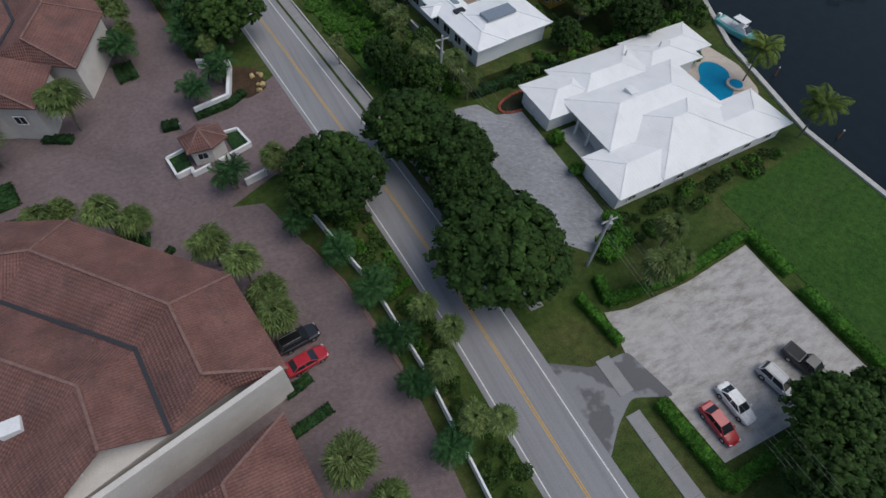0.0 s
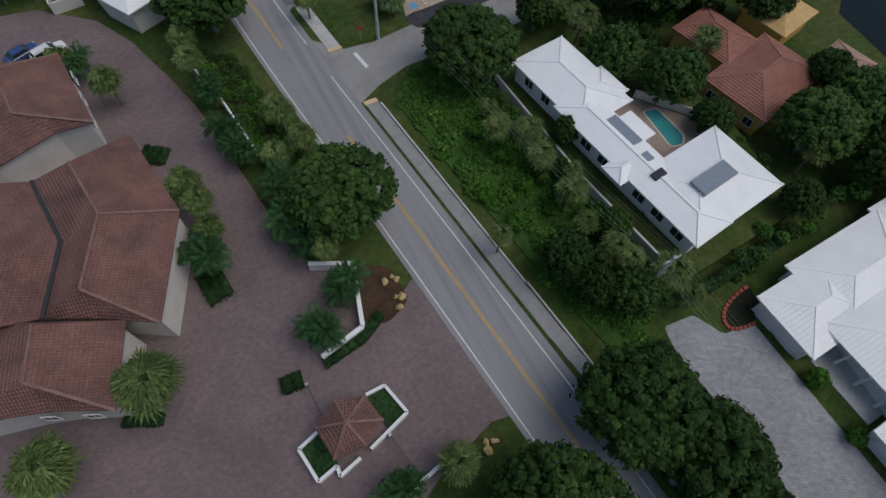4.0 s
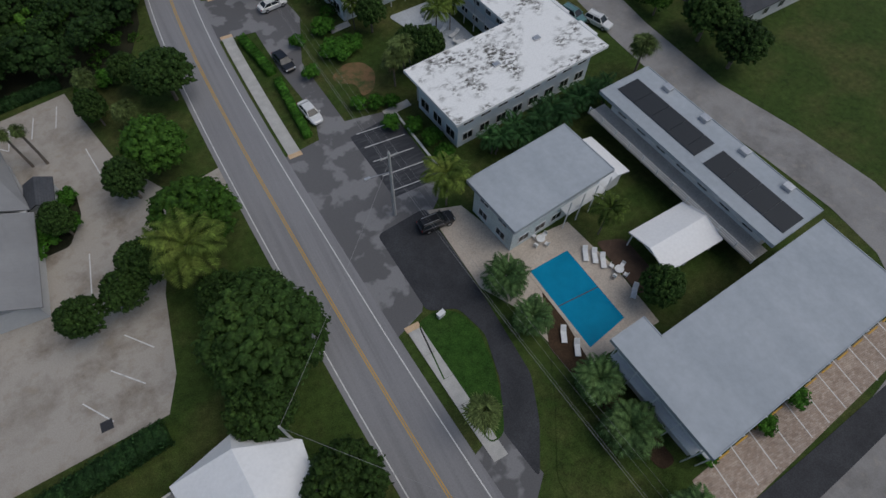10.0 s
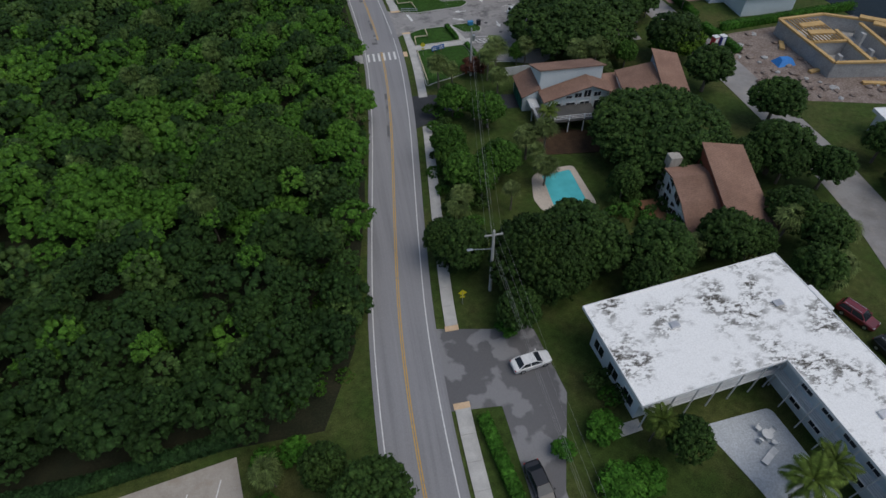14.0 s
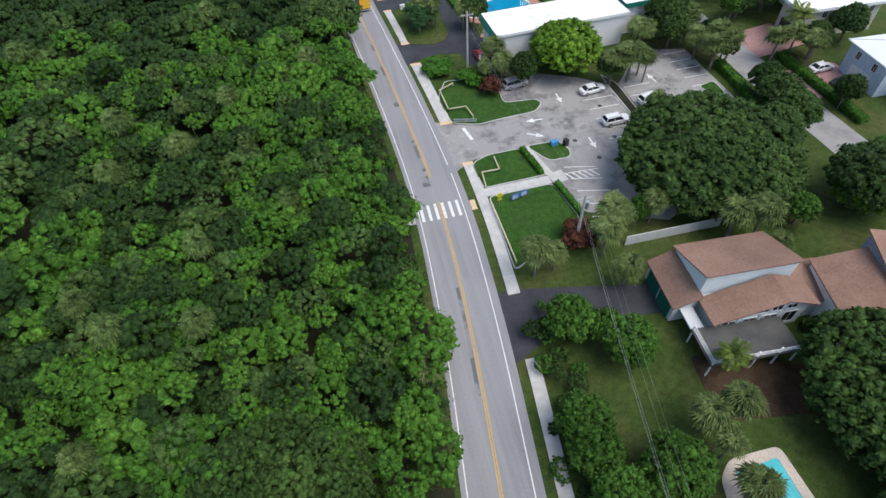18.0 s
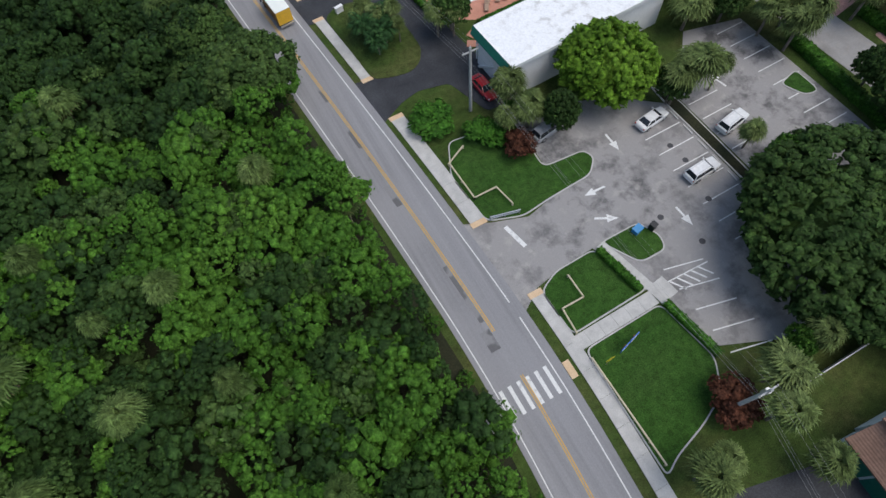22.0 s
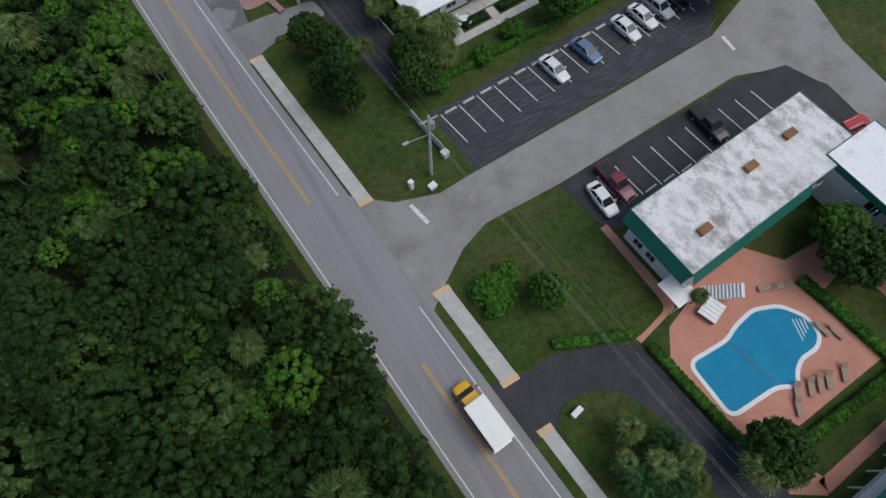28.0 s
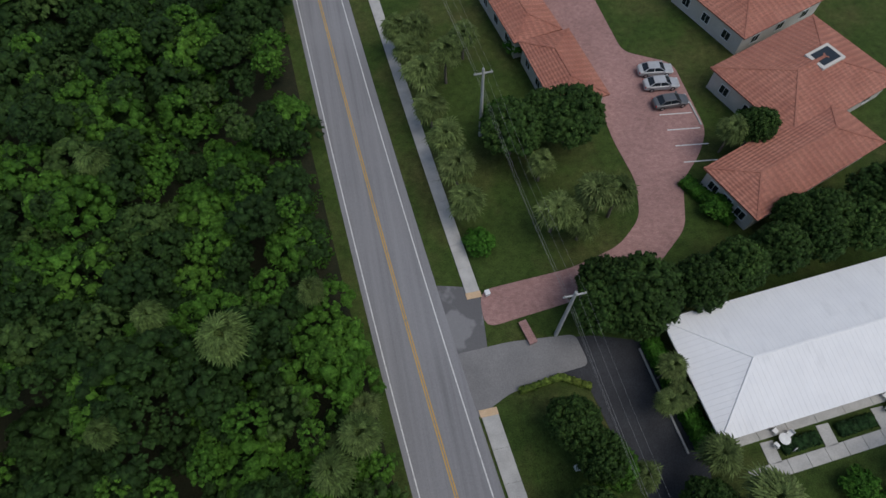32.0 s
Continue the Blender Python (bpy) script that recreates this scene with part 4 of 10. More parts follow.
for pts, lab in (([(-7.8, 137.6), (-5.2, 139.9), (-1.3, 141.3), (8.8, 141.2), (9.6, 134.6), (10.0, 123.2), (4.9, 122.1), (1.4, 124.1), (-3.2, 125.5), (-8.1, 125.9)], "dry green motel lawn"),
                 ([(-10.6, 151.9), (-9.1, 150.2), (-3.9, 148.3), (0.6, 148.8), (0.5, 158), (-0.6, 161.5), (-3.1, 169.4), (-4.6, 178.4), (-11.6, 178.8)], "dry green corner lawn"),
                 ([(1.4, -92.9), (4.0, -88.2), (5.8, -103.9), (6.6, -112.4), (0.7, -113.2), (-3.9, -112.6), (-3.0, -99.4)], "green motel corner lawn")):
    tagged(prism("lawn", rounded(pts, 1.2), -0.05, 0.07, M_GRASS, None, lab, "structure"), category="lawn")
tagged(prism("lawn", rounded([(36.4, -199), (57.2, -197.4), (58.2, -204), (59.0, -240), (37.2, -240), (36.6, -206)], 1.0), -0.05, 0.05, M_LAWN, None, "deep green watered lawn beside the canal", "structure"), category="lawn")
# park paths
park_path = tagged(new("park_path"), kind="structure", label="pale concrete park walkway", category="walkway")
for p0, p1, w, lift in (((-3.9, 58.9), (6.9, 59.2), 1.7, 0.06), ((7.2, 60.4), (5.6, 67.5), 1.2, 0.066), ((6.95, 59.2), (9.4, 59.6), 2.4, 0.06)):
    a, b = Vector((*p0, lift)), Vector((*p1, lift))
    n = max(1, round((b - a).length / 1.8))
    for i in range(n):
        bar_between("slab", a.lerp(b, (i + 0.006) / n), a.lerp(b, (i + 0.994) / n), w, 0.14, M_CONCRETE, park_path)
tagged(flat_patch("canal", [(69.5, -140), (67.5, -161.5), (62.4, -173.6), (60.4, -183.9), (58.2, -194.8), (58.5, -203.2), (59.4, -209.0), (60, -300), (400, -300), (400, -100), (120, -100)], 0.012, M_SEA), label="dark canal water", category="water")
tagged(flat_patch("river", [(92, 70), (94, 30), (93, 5), (92, -20), (92, -60), (400, -95), (400, 330), (98, 330)], 0.012, M_SEA), label="dark river water", category="water")
seawall = tagged(new("seawall"), kind="structure", label="pale concrete seawall cap along the canal", category="seawall")
for p0, p1 in (((67.5, -161.5), (62.4, -173.6)), ((62.4, -173.6), (60.4, -183.9)), ((60.4, -183.9), (58.2, -194.8)), ((58.2, -194.8), (58.5, -203.2)), ((58.5, -203.2), (60.0, -240))):
    bar_between("cap", (*p0, 0.15), (*p1, 0.15), 0.9, 0.36, M_CONCRETE, seawall)
# ---- vegetation ----


def leaf_quads(pos, nrm, size, rng, slim=0.55):
    """Diamond leaves at the given places, facing roughly along nrm."""
    n = len(pos)
    nrm = nrm + rng.normal(0, 0.55, (n, 3))
    nrm /= np.linalg.norm(nrm, axis=1)[:, None]
    ref = rng.normal(0, 1, (n, 3))
    u = np.cross(nrm, ref)
    u /= np.linalg.norm(u, axis=1)[:, None] + 1e-9
    v = np.cross(nrm, u)
    s = (size * rng.uniform(0.6, 1.35, n))[:, None]
    droop = nrm * (s * 0.18)
    verts = np.stack([pos - u * s - droop, pos + v * s * slim, pos + u * s - droop, pos - v * s * slim], 1).reshape(-1, 3)
    return verts


def crown_points(rng, radius, flat, clumps, leaves, clump_size=0.3, low=-0.2, rugged=0.09):
    """Leaf places and directions over a bumpy dome of many sprays."""
    i = np.arange(clumps) + 0.5
    z = 1 - (1 - low) * i / clumps
    ph = i * 2.39996 + rng.uniform(0, 6.28)
    s = np.sqrt(np.maximum(0, 1 - z * z))
    d = np.stack([s * np.cos(ph), s * np.sin(ph), z], 1) + rng.normal(0, 0.13, (clumps, 3))
    d /= np.linalg.norm(d, axis=1)[:, None]
    knob = rng.normal(0, 1, (9, 3))
    knob /= np.linalg.norm(knob, axis=1)[:, None]
    lobes = 0.9 + 0.14 * np.max(np.maximum(0, d @ knob.T) ** 6, 1)
    c = d * radius * (0.9 - clump_size * 0.6) * (lobes * rng.uniform(1 - rugged, 1 + rugged, clumps))[:, None]
    c[:, 2] *= flat
    cr = radius * clump_size * rng.uniform(0.6, 1.4, clumps)
    pick = rng.choice(clumps, leaves, p=cr ** 2 / (cr ** 2).sum())
    e = rng.normal(0, 1, (leaves, 3)) + d[pick] * 0.9
    e /= np.linalg.norm(e, axis=1)[:, None]
    e[:, 2] = np.where(e[:, 2] < -0.35, -e[:, 2], e[:, 2])
    p = c[pick] + e * (cr[pick] * rng.uniform(0.9, 1.1, leaves))[:, None] * np.array([1, 1, 0.85])
    nrm = e * 0.55 + d[pick] * 0.3 + np.array([0, 0, 0.55])
    return p, nrm, c, cr


def dome_template():
    """A leaf spray: a tilted top and four drooping sides."""
    pts = np.array([(u * 0.72, v * 0.72, 0.9) for u, v in ((-1, -1), (1, -1), (1, 1), (-1, 1))] + [(u, v, -0.3) for u, v in ((-1, -1), (1, -1), (1, 1), (-1, 1))], dtype=float)
    pts /= np.linalg.norm(pts, axis=1)[:, None]
    return pts, np.array([(0, 1, 2, 3)] + [(4 + i, 4 + (i + 1) % 4, (i + 1) % 4, i) for i in range(4)])


DOME, DOME_QUADS = dome_template()


def sprays(c, cr, rng):
    """Leaf masses: one uneven dome at each place, turned at random."""
    n = len(c)
    a = rng.uniform(0, 6.28, n)
    k = rng.uniform(0.7, 1.25, (n, len(DOME)))[:, :, None] * cr[:, None, None]
    x = DOME[None, :, 0] * np.cos(a)[:, None] - DOME[None, :, 1] * np.sin(a)[:, None]
    y = DOME[None, :, 0] * np.sin(a)[:, None] + DOME[None, :, 1] * np.cos(a)[:, None]
    v = np.stack([x, y, np.repeat(DOME[None, :, 2], n, 0)], 2) * k + c[:, None, :]
    q = (DOME_QUADS[None] + (np.arange(n) * len(DOME))[:, None, None]).reshape(-1, 4)
    return v.reshape(-1, 3), q


def blob_core(radius, flat, rng, seg=10, rings=6, scale=0.7):
    """A rough dark heart that keeps the crown from being seen through."""
    verts, faces = [], []
    for i in range(rings + 1):
        th = math.pi * i / rings
        for j in range(seg):
            ph = 2 * math.pi * j / seg
            k = scale * rng.uniform(0.84, 1.08)
            verts.append((radius * k * math.sin(th) * math.cos(ph), radius * k * math.sin(th) * math.sin(ph), radius * flat * k * max(math.cos(th), -0.55)))
    for i in range(rings):
        for j in range(seg):
            a, b = i * seg + j, i * seg + (j + 1) % seg
            faces.append((a, a + seg, b + seg, b))
    return np.array(verts), faces


def fast_mesh(name, verts, quads, material, kinds=None):
    """A mesh of quads from arrays."""
    me = bpy.data.meshes.new(name)
    v = np.asarray(verts, dtype=np.float32)
    q = np.asarray(quads, dtype=np.int32)
    me.vertices.add(len(v))
    me.vertices.foreach_set("co", v.ravel())
    me.loops.add(q.size)
    me.loops.foreach_set("vertex_index", q.ravel())
    me.polygons.add(len(q))
    me.polygons.foreach_set("loop_start", np.arange(0, q.size, 4, dtype=np.int32))
    me.polygons.foreach_set("loop_total", np.full(len(q), 4, dtype=np.int32))
    for m in material if isinstance(material, (list, tuple)) else (material,):
        me.materials.append(m)
    if kinds is not None:
        me.polygons.foreach_set("material_index", np.asarray(kinds, dtype=np.int32))
    me.update(calc_edges=True)
    return me


def crown_mesh(name, radius, flat, clumps, leaves, leaf, material, seed, clump_size=None):
    rng = np.random.default_rng(seed)
    clump_size = clump_size or min(0.3, 2.05 / math.sqrt(clumps))
    p, nrm, c, cr = crown_points(rng, radius, flat, clumps, leaves, clump_size)
    lv = leaf_quads(p, nrm, leaf, rng)
    cv, cf = blob_core(radius, flat, rng, 12, 7, 0.66)
    sv, sq = sprays(c, cr * 0.84, rng)
    quads = np.arange(len(lv)).reshape(-1, 4)
    return fast_mesh(name, np.vstack([lv, cv, sv]), np.vstack([quads, np.array(cf) + len(lv), sq + len(lv) + len(cv)]), material)


def trunk_bm(h, r, limbs=4, spread=1.6, seed=0, lean=0.0):
    rng = random.Random(seed)
    bm = bmesh.new()
    bm_cyl(bm, 0, 0, -0.1, h, r, r * 0.65, 9)
    for i in range(limbs):
        a = 2 * math.pi * i / limbs + rng.uniform(-0.4, 0.4)
        m = Matrix.Translation((0, 0, h * 0.8)) @ Matrix.Rotation(a, 4, "Z") @ Matrix.Rotation(radians(rng.uniform(30, 52)), 4, "Y")
        bm_cyl(bm, 0, 0, 0, spread, r * 0.55, r * 0.28, 7, m)
    return bm


def tree_template(radius, flat, height, material, seed, leaves, leaf, name="broadleaf_tree", clumps=34):
    """A broad tree: tapered trunk with limbs under a crown of many sprays. The crown's top stands at height."""
    t = root(name, 0, 0, -500)
    zc = height - radius * flat * 0.95
    part("trunk", trunk_bm(max(0.6, zc), 0.06 * radius + 0.05, 5, radius * 0.5, seed), M_BARK, t)
    me = crown_mesh("crown", radius, flat, clumps, leaves, leaf, material, seed)
    ob = new("crown", me)
    ob.parent, ob.location = t, (0, 0, zc)
    return t


def fan_palm_template(seed, height, radius, fronds=46, material=None):
    """A sabal palm: stout trunk, round head of folded fan leaves, a skirt of dead ones."""
    rng = np.random.default_rng(seed)
    t = root("sabal_palm", 0, 0, -500)
    bm = bmesh.new()
    n = 6
    for i in range(n):
        bm_cyl(bm, 0.02 * math.sin(i * 1.3), 0.02 * math.cos(i), -0.1 + height * i / n, -0.1 + height * (i + 1) / n + 0.03, 0.19 - 0.008 * i, 0.185 - 0.008 * i, 8)
    part("trunk", bm, M_BARK, t)

    def fans(count, el0, el1, rr, mat, nm):
        verts, faces = [], []
        for i in range(count):
            az = i * 2.39996 + rng.uniform(-0.2, 0.2)
            el = radians(el0 + (el1 - el0) * ((i + 0.5) / count) ** 0.75 + rng.uniform(-8, 8))
            out = Vector((math.cos(az) * math.cos(el), math.sin(az) * math.cos(el), math.sin(el)))
            side = Vector((-math.sin(az), math.cos(az), 0))
            up = side.cross(out) * -1
            if up.z < 0:
                up = -up
            base = out * rr * rng.uniform(0.22, 0.54)
            k = len(verts)
            verts += [tuple(Vector((0, 0, 0)) + side * 0.03), tuple(base + side * 0.03), tuple(base - side * 0.03), tuple(-side * 0.03)]
            faces.append((k, k + 1, k + 2, k + 3))
            blade = rr * rng.uniform(0.42, 0.56)
            m = 13
            flat_out = Vector((math.cos(az), math.sin(az), 0))
            bend = (out * 0.55 + flat_out * (0.75 if el > 0.3 else 0.2)).normalized()
            up = side.cross(bend) * -1
            if up.z < 0:
                up = -up
            for j in range(m):
                a = radians(-115 + 230 * (j + 0.5) / m + rng.uniform(-4, 4))
                w = radians(230 / m * 0.36)
                ln = blade * rng.uniform(0.85, 1.15)
                tip = base + (bend * math.cos(a) + side * math.sin(a)) * ln - Vector((0, 0, ln * rng.uniform(0.2, 0.5)))
                l = base + (bend * math.cos(a - w) + side * math.sin(a - w)) * ln * 0.6 + up * 0.06
                r = base + (bend * math.cos(a + w) + side * math.sin(a + w)) * ln * 0.6 - up * 0.02
                k = len(verts)
                verts += [tuple(base), tuple(l), tuple(tip), tuple(r)]
                faces.append((k, k + 1, k + 2, k + 3))
        me = fast_mesh(nm, verts, faces, mat)
        ob = new(nm, me)
        ob.parent, ob.location = t, (0, 0, height)
        return ob

    fans(fronds, 82, -22, radius, material or M_SABAL, "crown")
    tagged(fans(9, -30, -65, radius * 0.75, M_DEADFROND, "dead_fronds"), label="hanging dry brown fronds")
    return t


def feather_palm_template(name, seed, height, radius, fronds, material, droop=0.5, stems=1, leaflets=13, lean=0.0):
    """A palm with arching feather fronds."""
    rng = np.random.default_rng(seed)
    t = root(name, 0, 0, -500)
    verts, faces = [], []
    for s in range(stems):
        off = Vector((0, 0, 0)) if stems == 1 else Vector((math.cos(s * 2.1) * 0.7, math.sin(s * 2.1) * 0.7, 0))
        hs = height * (1 - 0.14 * s)
        bm = bmesh.new()
        for i in range(4):
            bm_cyl(bm, off.x * (0.5 + i / 6), off.y * (0.5 + i / 6), -0.1 + hs * i / 4, -0.1 + hs * (i + 1) / 4 + 0.03, 0.15, 0.12, 8)
        part("trunk", bm, M_BARK, t)
        top = Vector((off.x * 1.1, off.y * 1.1, hs))
        for i in range(fronds):
            az = i * 2.39996 + s + rng.uniform(-0.2, 0.2)
            el = radians(74 - 82 * (i / fronds) + rng.uniform(-8, 8))
            d = Vector((math.cos(az), math.sin(az), 0))
            side = Vector((-math.sin(az), math.cos(az), 0))
            pts, p, e = [], top.copy(), el
            m = leaflets
            L = radius * rng.uniform(0.9, 1.12)
            for j in range(m + 1):
                pts.append(p.copy())
                p = p + (d * math.cos(e) + Vector((0, 0, 1)) * math.sin(e)) * (L / m)
                e -= droop * 2.1 / m
            for j in range(1, m):
                w = L * 0.30 * math.sin(math.pi * (0.12 + 0.85 * j / m)) + 0.05
                fwd = (pts[j + 1] - pts[j]).normalized()
                for sg in (-1, 1):
                    tip = pts[j] + side * sg * w + fwd * w * 0.55 - Vector((0, 0, w * 0.45))
                    k = len(verts)
                    hw = L / m * 0.30
                    verts += [tuple(pts[j] - fwd * hw), tuple(pts[j] + side * sg * w * 0.5 + fwd * (w * 0.2 - hw)), tuple(tip), tuple(pts[j] + side * sg * w * 0.45 + fwd * (w * 0.32 + hw))]
                    faces.append((k, k + 1, k + 2, k + 3))
    ob = new("crown", fast_mesh("crown", verts, faces, material))
    ob.parent = t
    return t


def plant(templates, rows, rng, nominal, label, category, group="", jitter=0.1):
    for i, row in enumerate(rows):
        x, y, r = row[:3]
        tpl = templates[i % len(templates)]
        k = r / nominal
        kz = row[3] if len(row) > 3 else min(k ** 0.5, 1.12)
        m = Matrix.Translation((x, y, 0)) @ Matrix.Rotation(rng.uniform(0, 6.28), 4, "Z") @ Matrix.Diagonal((k, k, kz, 1))
        tagged(copy_thing(tpl, m), label, category, group)


def scatter(name, outline, spacing, r_range, h_range, leaf, material, seed, label, leaves_per=3.2, skip=None, flat=0.75, cores=True, weights=None):
    """An uncountable growth over an outline: many crowns of different height grown into one canopy."""
    rng = np.random.default_rng(seed)
    xs, ys = [p[0] for p in outline], [p[1] for p in outline]
    poly = np.array(outline)

    def inside(x, y):
        c = False
        for i in range(len(poly)):
            (x1, y1), (x2, y2) = poly[i], poly[i - 1]
            if (y1 > y) != (y2 > y) and x < (x2 - x1) * (y - y1) / (y2 - y1) + x1:
                c = not c
        return c

    V, Q, K, off = [], [], [], 0
    y = min(ys)
    row = 0
    while y < max(ys):
        x = min(xs) + (row % 2) * spacing / 2
        while x < max(xs):
            px, py = x + rng.uniform(-0.42, 0.42) * spacing, y + rng.uniform(-0.42, 0.42) * spacing
            x += spacing
            if not inside(px, py) or (skip and skip(px, py)):
                continue
            r = rng.uniform(*r_range)
            kind = int(rng.choice(len(material), p=weights(px, py))) if weights else 0
            h = rng.uniform(*h_range) + 0.5 * noise.noise((px * 0.06, py * 0.06, 3.1)) * (h_range[1] - h_range[0] + 1)
            h = max(h, 0.5)
            n = int(leaves_per * 2 * math.pi * r * r / (leaf * leaf * 1.1) / 4) + 12
            p, nr, c, cr = crown_points(rng, r, flat, 52, n, 0.19)
            squash = np.array([rng.uniform(0.78, 1.25), rng.uniform(0.78, 1.25), rng.uniform(0.9, 1.15)])
            p *= squash
            zc = max(h - r * flat, 0.15)
            p = p + np.array([px, py, zc])
            p[:, 2] = np.maximum(p[:, 2], 0.1)
            lv = leaf_quads(p, nr, leaf * rng.uniform(0.8, 1.25), rng)
            V.append(lv)
            Q.append(np.arange(len(lv)).reshape(-1, 4) + off)
            K.append(np.full(len(lv) // 4, kind))
            off += len(lv)
            if cores:
                cv, cf = sprays(c * squash + np.array([px, py, zc]), cr * 0.88, rng)
                cv[:, 2] = np.maximum(cv[:, 2], 0.02)
                V.append(cv)
                Q.append(np.array(cf) + off)
                K.append(np.full(len(cf), kind))
                off += len(cv)
        y += spacing * 0.87
        row += 1
    ob = new(name, fast_mesh(name, np.vstack(V), np.vstack(Q), material, np.concatenate(K)))
    return tagged(ob, label, "vegetation", "", "stuff")


def hedge(path, width, height, material, label, seed=0, leaf=0.13, density=26):
    """A clipped hedge along a path: a full body with leaves standing out of every face."""
    rng = np.random.default_rng(seed)
    x0, y0 = path[0]
    h = root("hedge", x0, y0, 0, 0, label, "hedge")
    V, Q, off = [], [], 0
    for (ax, ay), (bx, by) in zip(path[:-1], path[1:]):
        a, b = np.array([ax - x0, ay - y0, 0.0]), np.array([bx - x0, by - y0, 0.0])
        L = np.linalg.norm(b - a)
        d = (b - a) / L
        s = np.array([-d[1], d[0], 0])
        up = np.array([0, 0, 1.0])
        w = width / 2
        seg = max(2, int(L / 0.9))
        for i in range(seg):
            p0, p1 = a + d * (L * i / seg), a + d * (L * (i + 1) / seg)
            k = 0.9 + 0.1 * rng.random()
            c = [p + s * sg * w * k * 0.92 + up * z for p in (p0, p1) for sg in (-1, 1) for z in (0.0, height * (0.9 + 0.06 * rng.random()))]
            V.append(np.array(c))
            Q.append(np.array([(1, 3, 7, 5), (0, 1, 5, 4), (2, 6, 7, 3), (0, 2, 3, 1), (4, 5, 7, 6)]) + off)
            off += 8
        for face, area, nn in (("top", L * width, up), ("l", L * height, -s), ("r", L * height, s)):
            n = int(area * density)
            u = rng.uniform(-0.02, 1.02, n)[:, None]
            if face == "top":
                p = a + d * L * u + s * (rng.uniform(-1, 1, n) * w)[:, None] + up * height * rng.uniform(0.95, 1.06, n)[:, None]
            else:
                p = a + d * L * u + nn * w * rng.uniform(0.94, 1.08, n)[:, None] + up * (rng.uniform(0.05, 1, n) * height)[:, None]
            lv = leaf_quads(p, np.tile(nn, (n, 1)) + np.array([0, 0, 0.3]), leaf, rng, 0.7)
            V.append(lv)
            Q.append(np.arange(len(lv)).reshape(-1, 4) + off)
            off += len(lv)
    ob = new("foliage", fast_mesh("foliage", np.vstack(V), np.vstack(Q), material))
    ob.parent = h
    return h


FICUS = [tree_template(5.0, 0.82, 9.0, M_FICUS, 11 + i, 1500, 0.24, clumps=380) for i in range(3)]
FIGS = [tree_template(10.0, 0.55, 9.5, M_FICUS, 21 + i, 7000, 0.26, "fig_tree", 1700) for i in range(2)]
LEAFY = [tree_template(4.0, 0.8, 7.0, M_BRIGHTLEAF, 31 + i, 1200, 0.22, clumps=280) for i in range(2)]
DARKS = [tree_template(5.0, 0.8, 8.8, M_DARKFICUS, 17 + i, 1500, 0.24, clumps=380) for i in range(2)]
YELLOWS = [tree_template(6.0, 0.66, 8.0, M_YELLOWLEAF, 37, 1800, 0.26, clumps=520)]
SABALS = [fan_palm_template(51 + i, (4.6, 5.4, 4.0)[i], 2.5, 46 + 4 * i) for i in range(3)]
TALLSABALS = [fan_palm_template(55 + i, 7.4 + 0.5 * i, 2.6, 60, M_WILDSABAL) for i in range(2)]
THINPALMS = [fan_palm_template(59, 6.2, 1.3, 22)]
CYPRESS = [tree_template(2.0, 2.7, 11.5, M_DARKHEDGE, 47, 1600, 0.15, "conifer_tree", 60)]
OAKS = [tree_template(6.0, 0.62, 9.4, M_JUNGLE3, 41, 2400, 0.24, "oak_tree", 480)]
WALLPALMS = [feather_palm_template("cluster_palm", 61 + i, 3.4, 2.3, 15, M_PALM, 0.65, 2, 11) for i in range(2)]
COCOS = [feather_palm_template("coconut_palm", 71, 6.5, 3.6, 17, M_COCO, 0.62, 1, 18)]
DATES = [feather_palm_template("date_palm", 81 + i, 2.6, 2.7, 40, M_DATE, 0.5, 1, 15) for i in range(2)]
BUSHES = [tree_template(1.3, 0.8, 1.9, M_HEDGE, 91 + i, 420, 0.14, "shrub", 18) for i in range(2)]
REDBUSH = [tree_template(2.0, 0.8, 3.0, M_REDLEAF, 99, 600, 0.18, "shrub", 18)]
THIN_AT = [(-41.2, -34.4, 1.3), (-39.4, -34.8, 1.3)]
COCO_AT = [(13.5, 23.9, 2.0), (57.2, -182.1, 3.6), (56.0, -195.3, 3.6), (17.6, -37.6, 2.7), (20.7, -36.5, 2.3), (63.6, 83.9, 2.9), (70.1, 97.9, 3.2), (54.3, 108.6, 2.9), (61.0, 107.9, 3.3), (65.4, 105.3, 3.5), (45.3, 166.8, 2.8), (-26.0, -61.5, 4.8), (3.5, -65.8, 3.4), (17.9, -78.7, 2.6), (65.9, -20.8, 3.0), (67.6, -31.0, 2.8), (7.4, -29.4, 2.0)]
DATE_AT = [(3.6, -79.2, 2.9), (3.6, -84.7, 2.5), (5.6, -93.8, 2.8), (5.3, -99.2, 3.2), (5.5, -108.4, 3.0)]
FIG_AT = [(28.6, 15.0, 11.4), (2.9, -6.2, 7.4), (28.4, 54.2, 13.8), (-34.0, 20.4, 9.4)]
COPPER_AT = [(6.1, 46.3, 2.7), (4.6, 83.6, 2.2)]
DARK_AT = [(2.4, -196.6, 8.6), (1.0, -174.3, 6.4), (3.7, -181.4, 5.8), (2.8, -187.8, 5.0), (-11.0, -178.4, 6.6), (4.1, -157.7, 3.2), (5.2, -161.9, 2.6)]
YELLOW_AT = [(19.3, 87.1, 7.0), (46.0, 42.5, 5.4)]
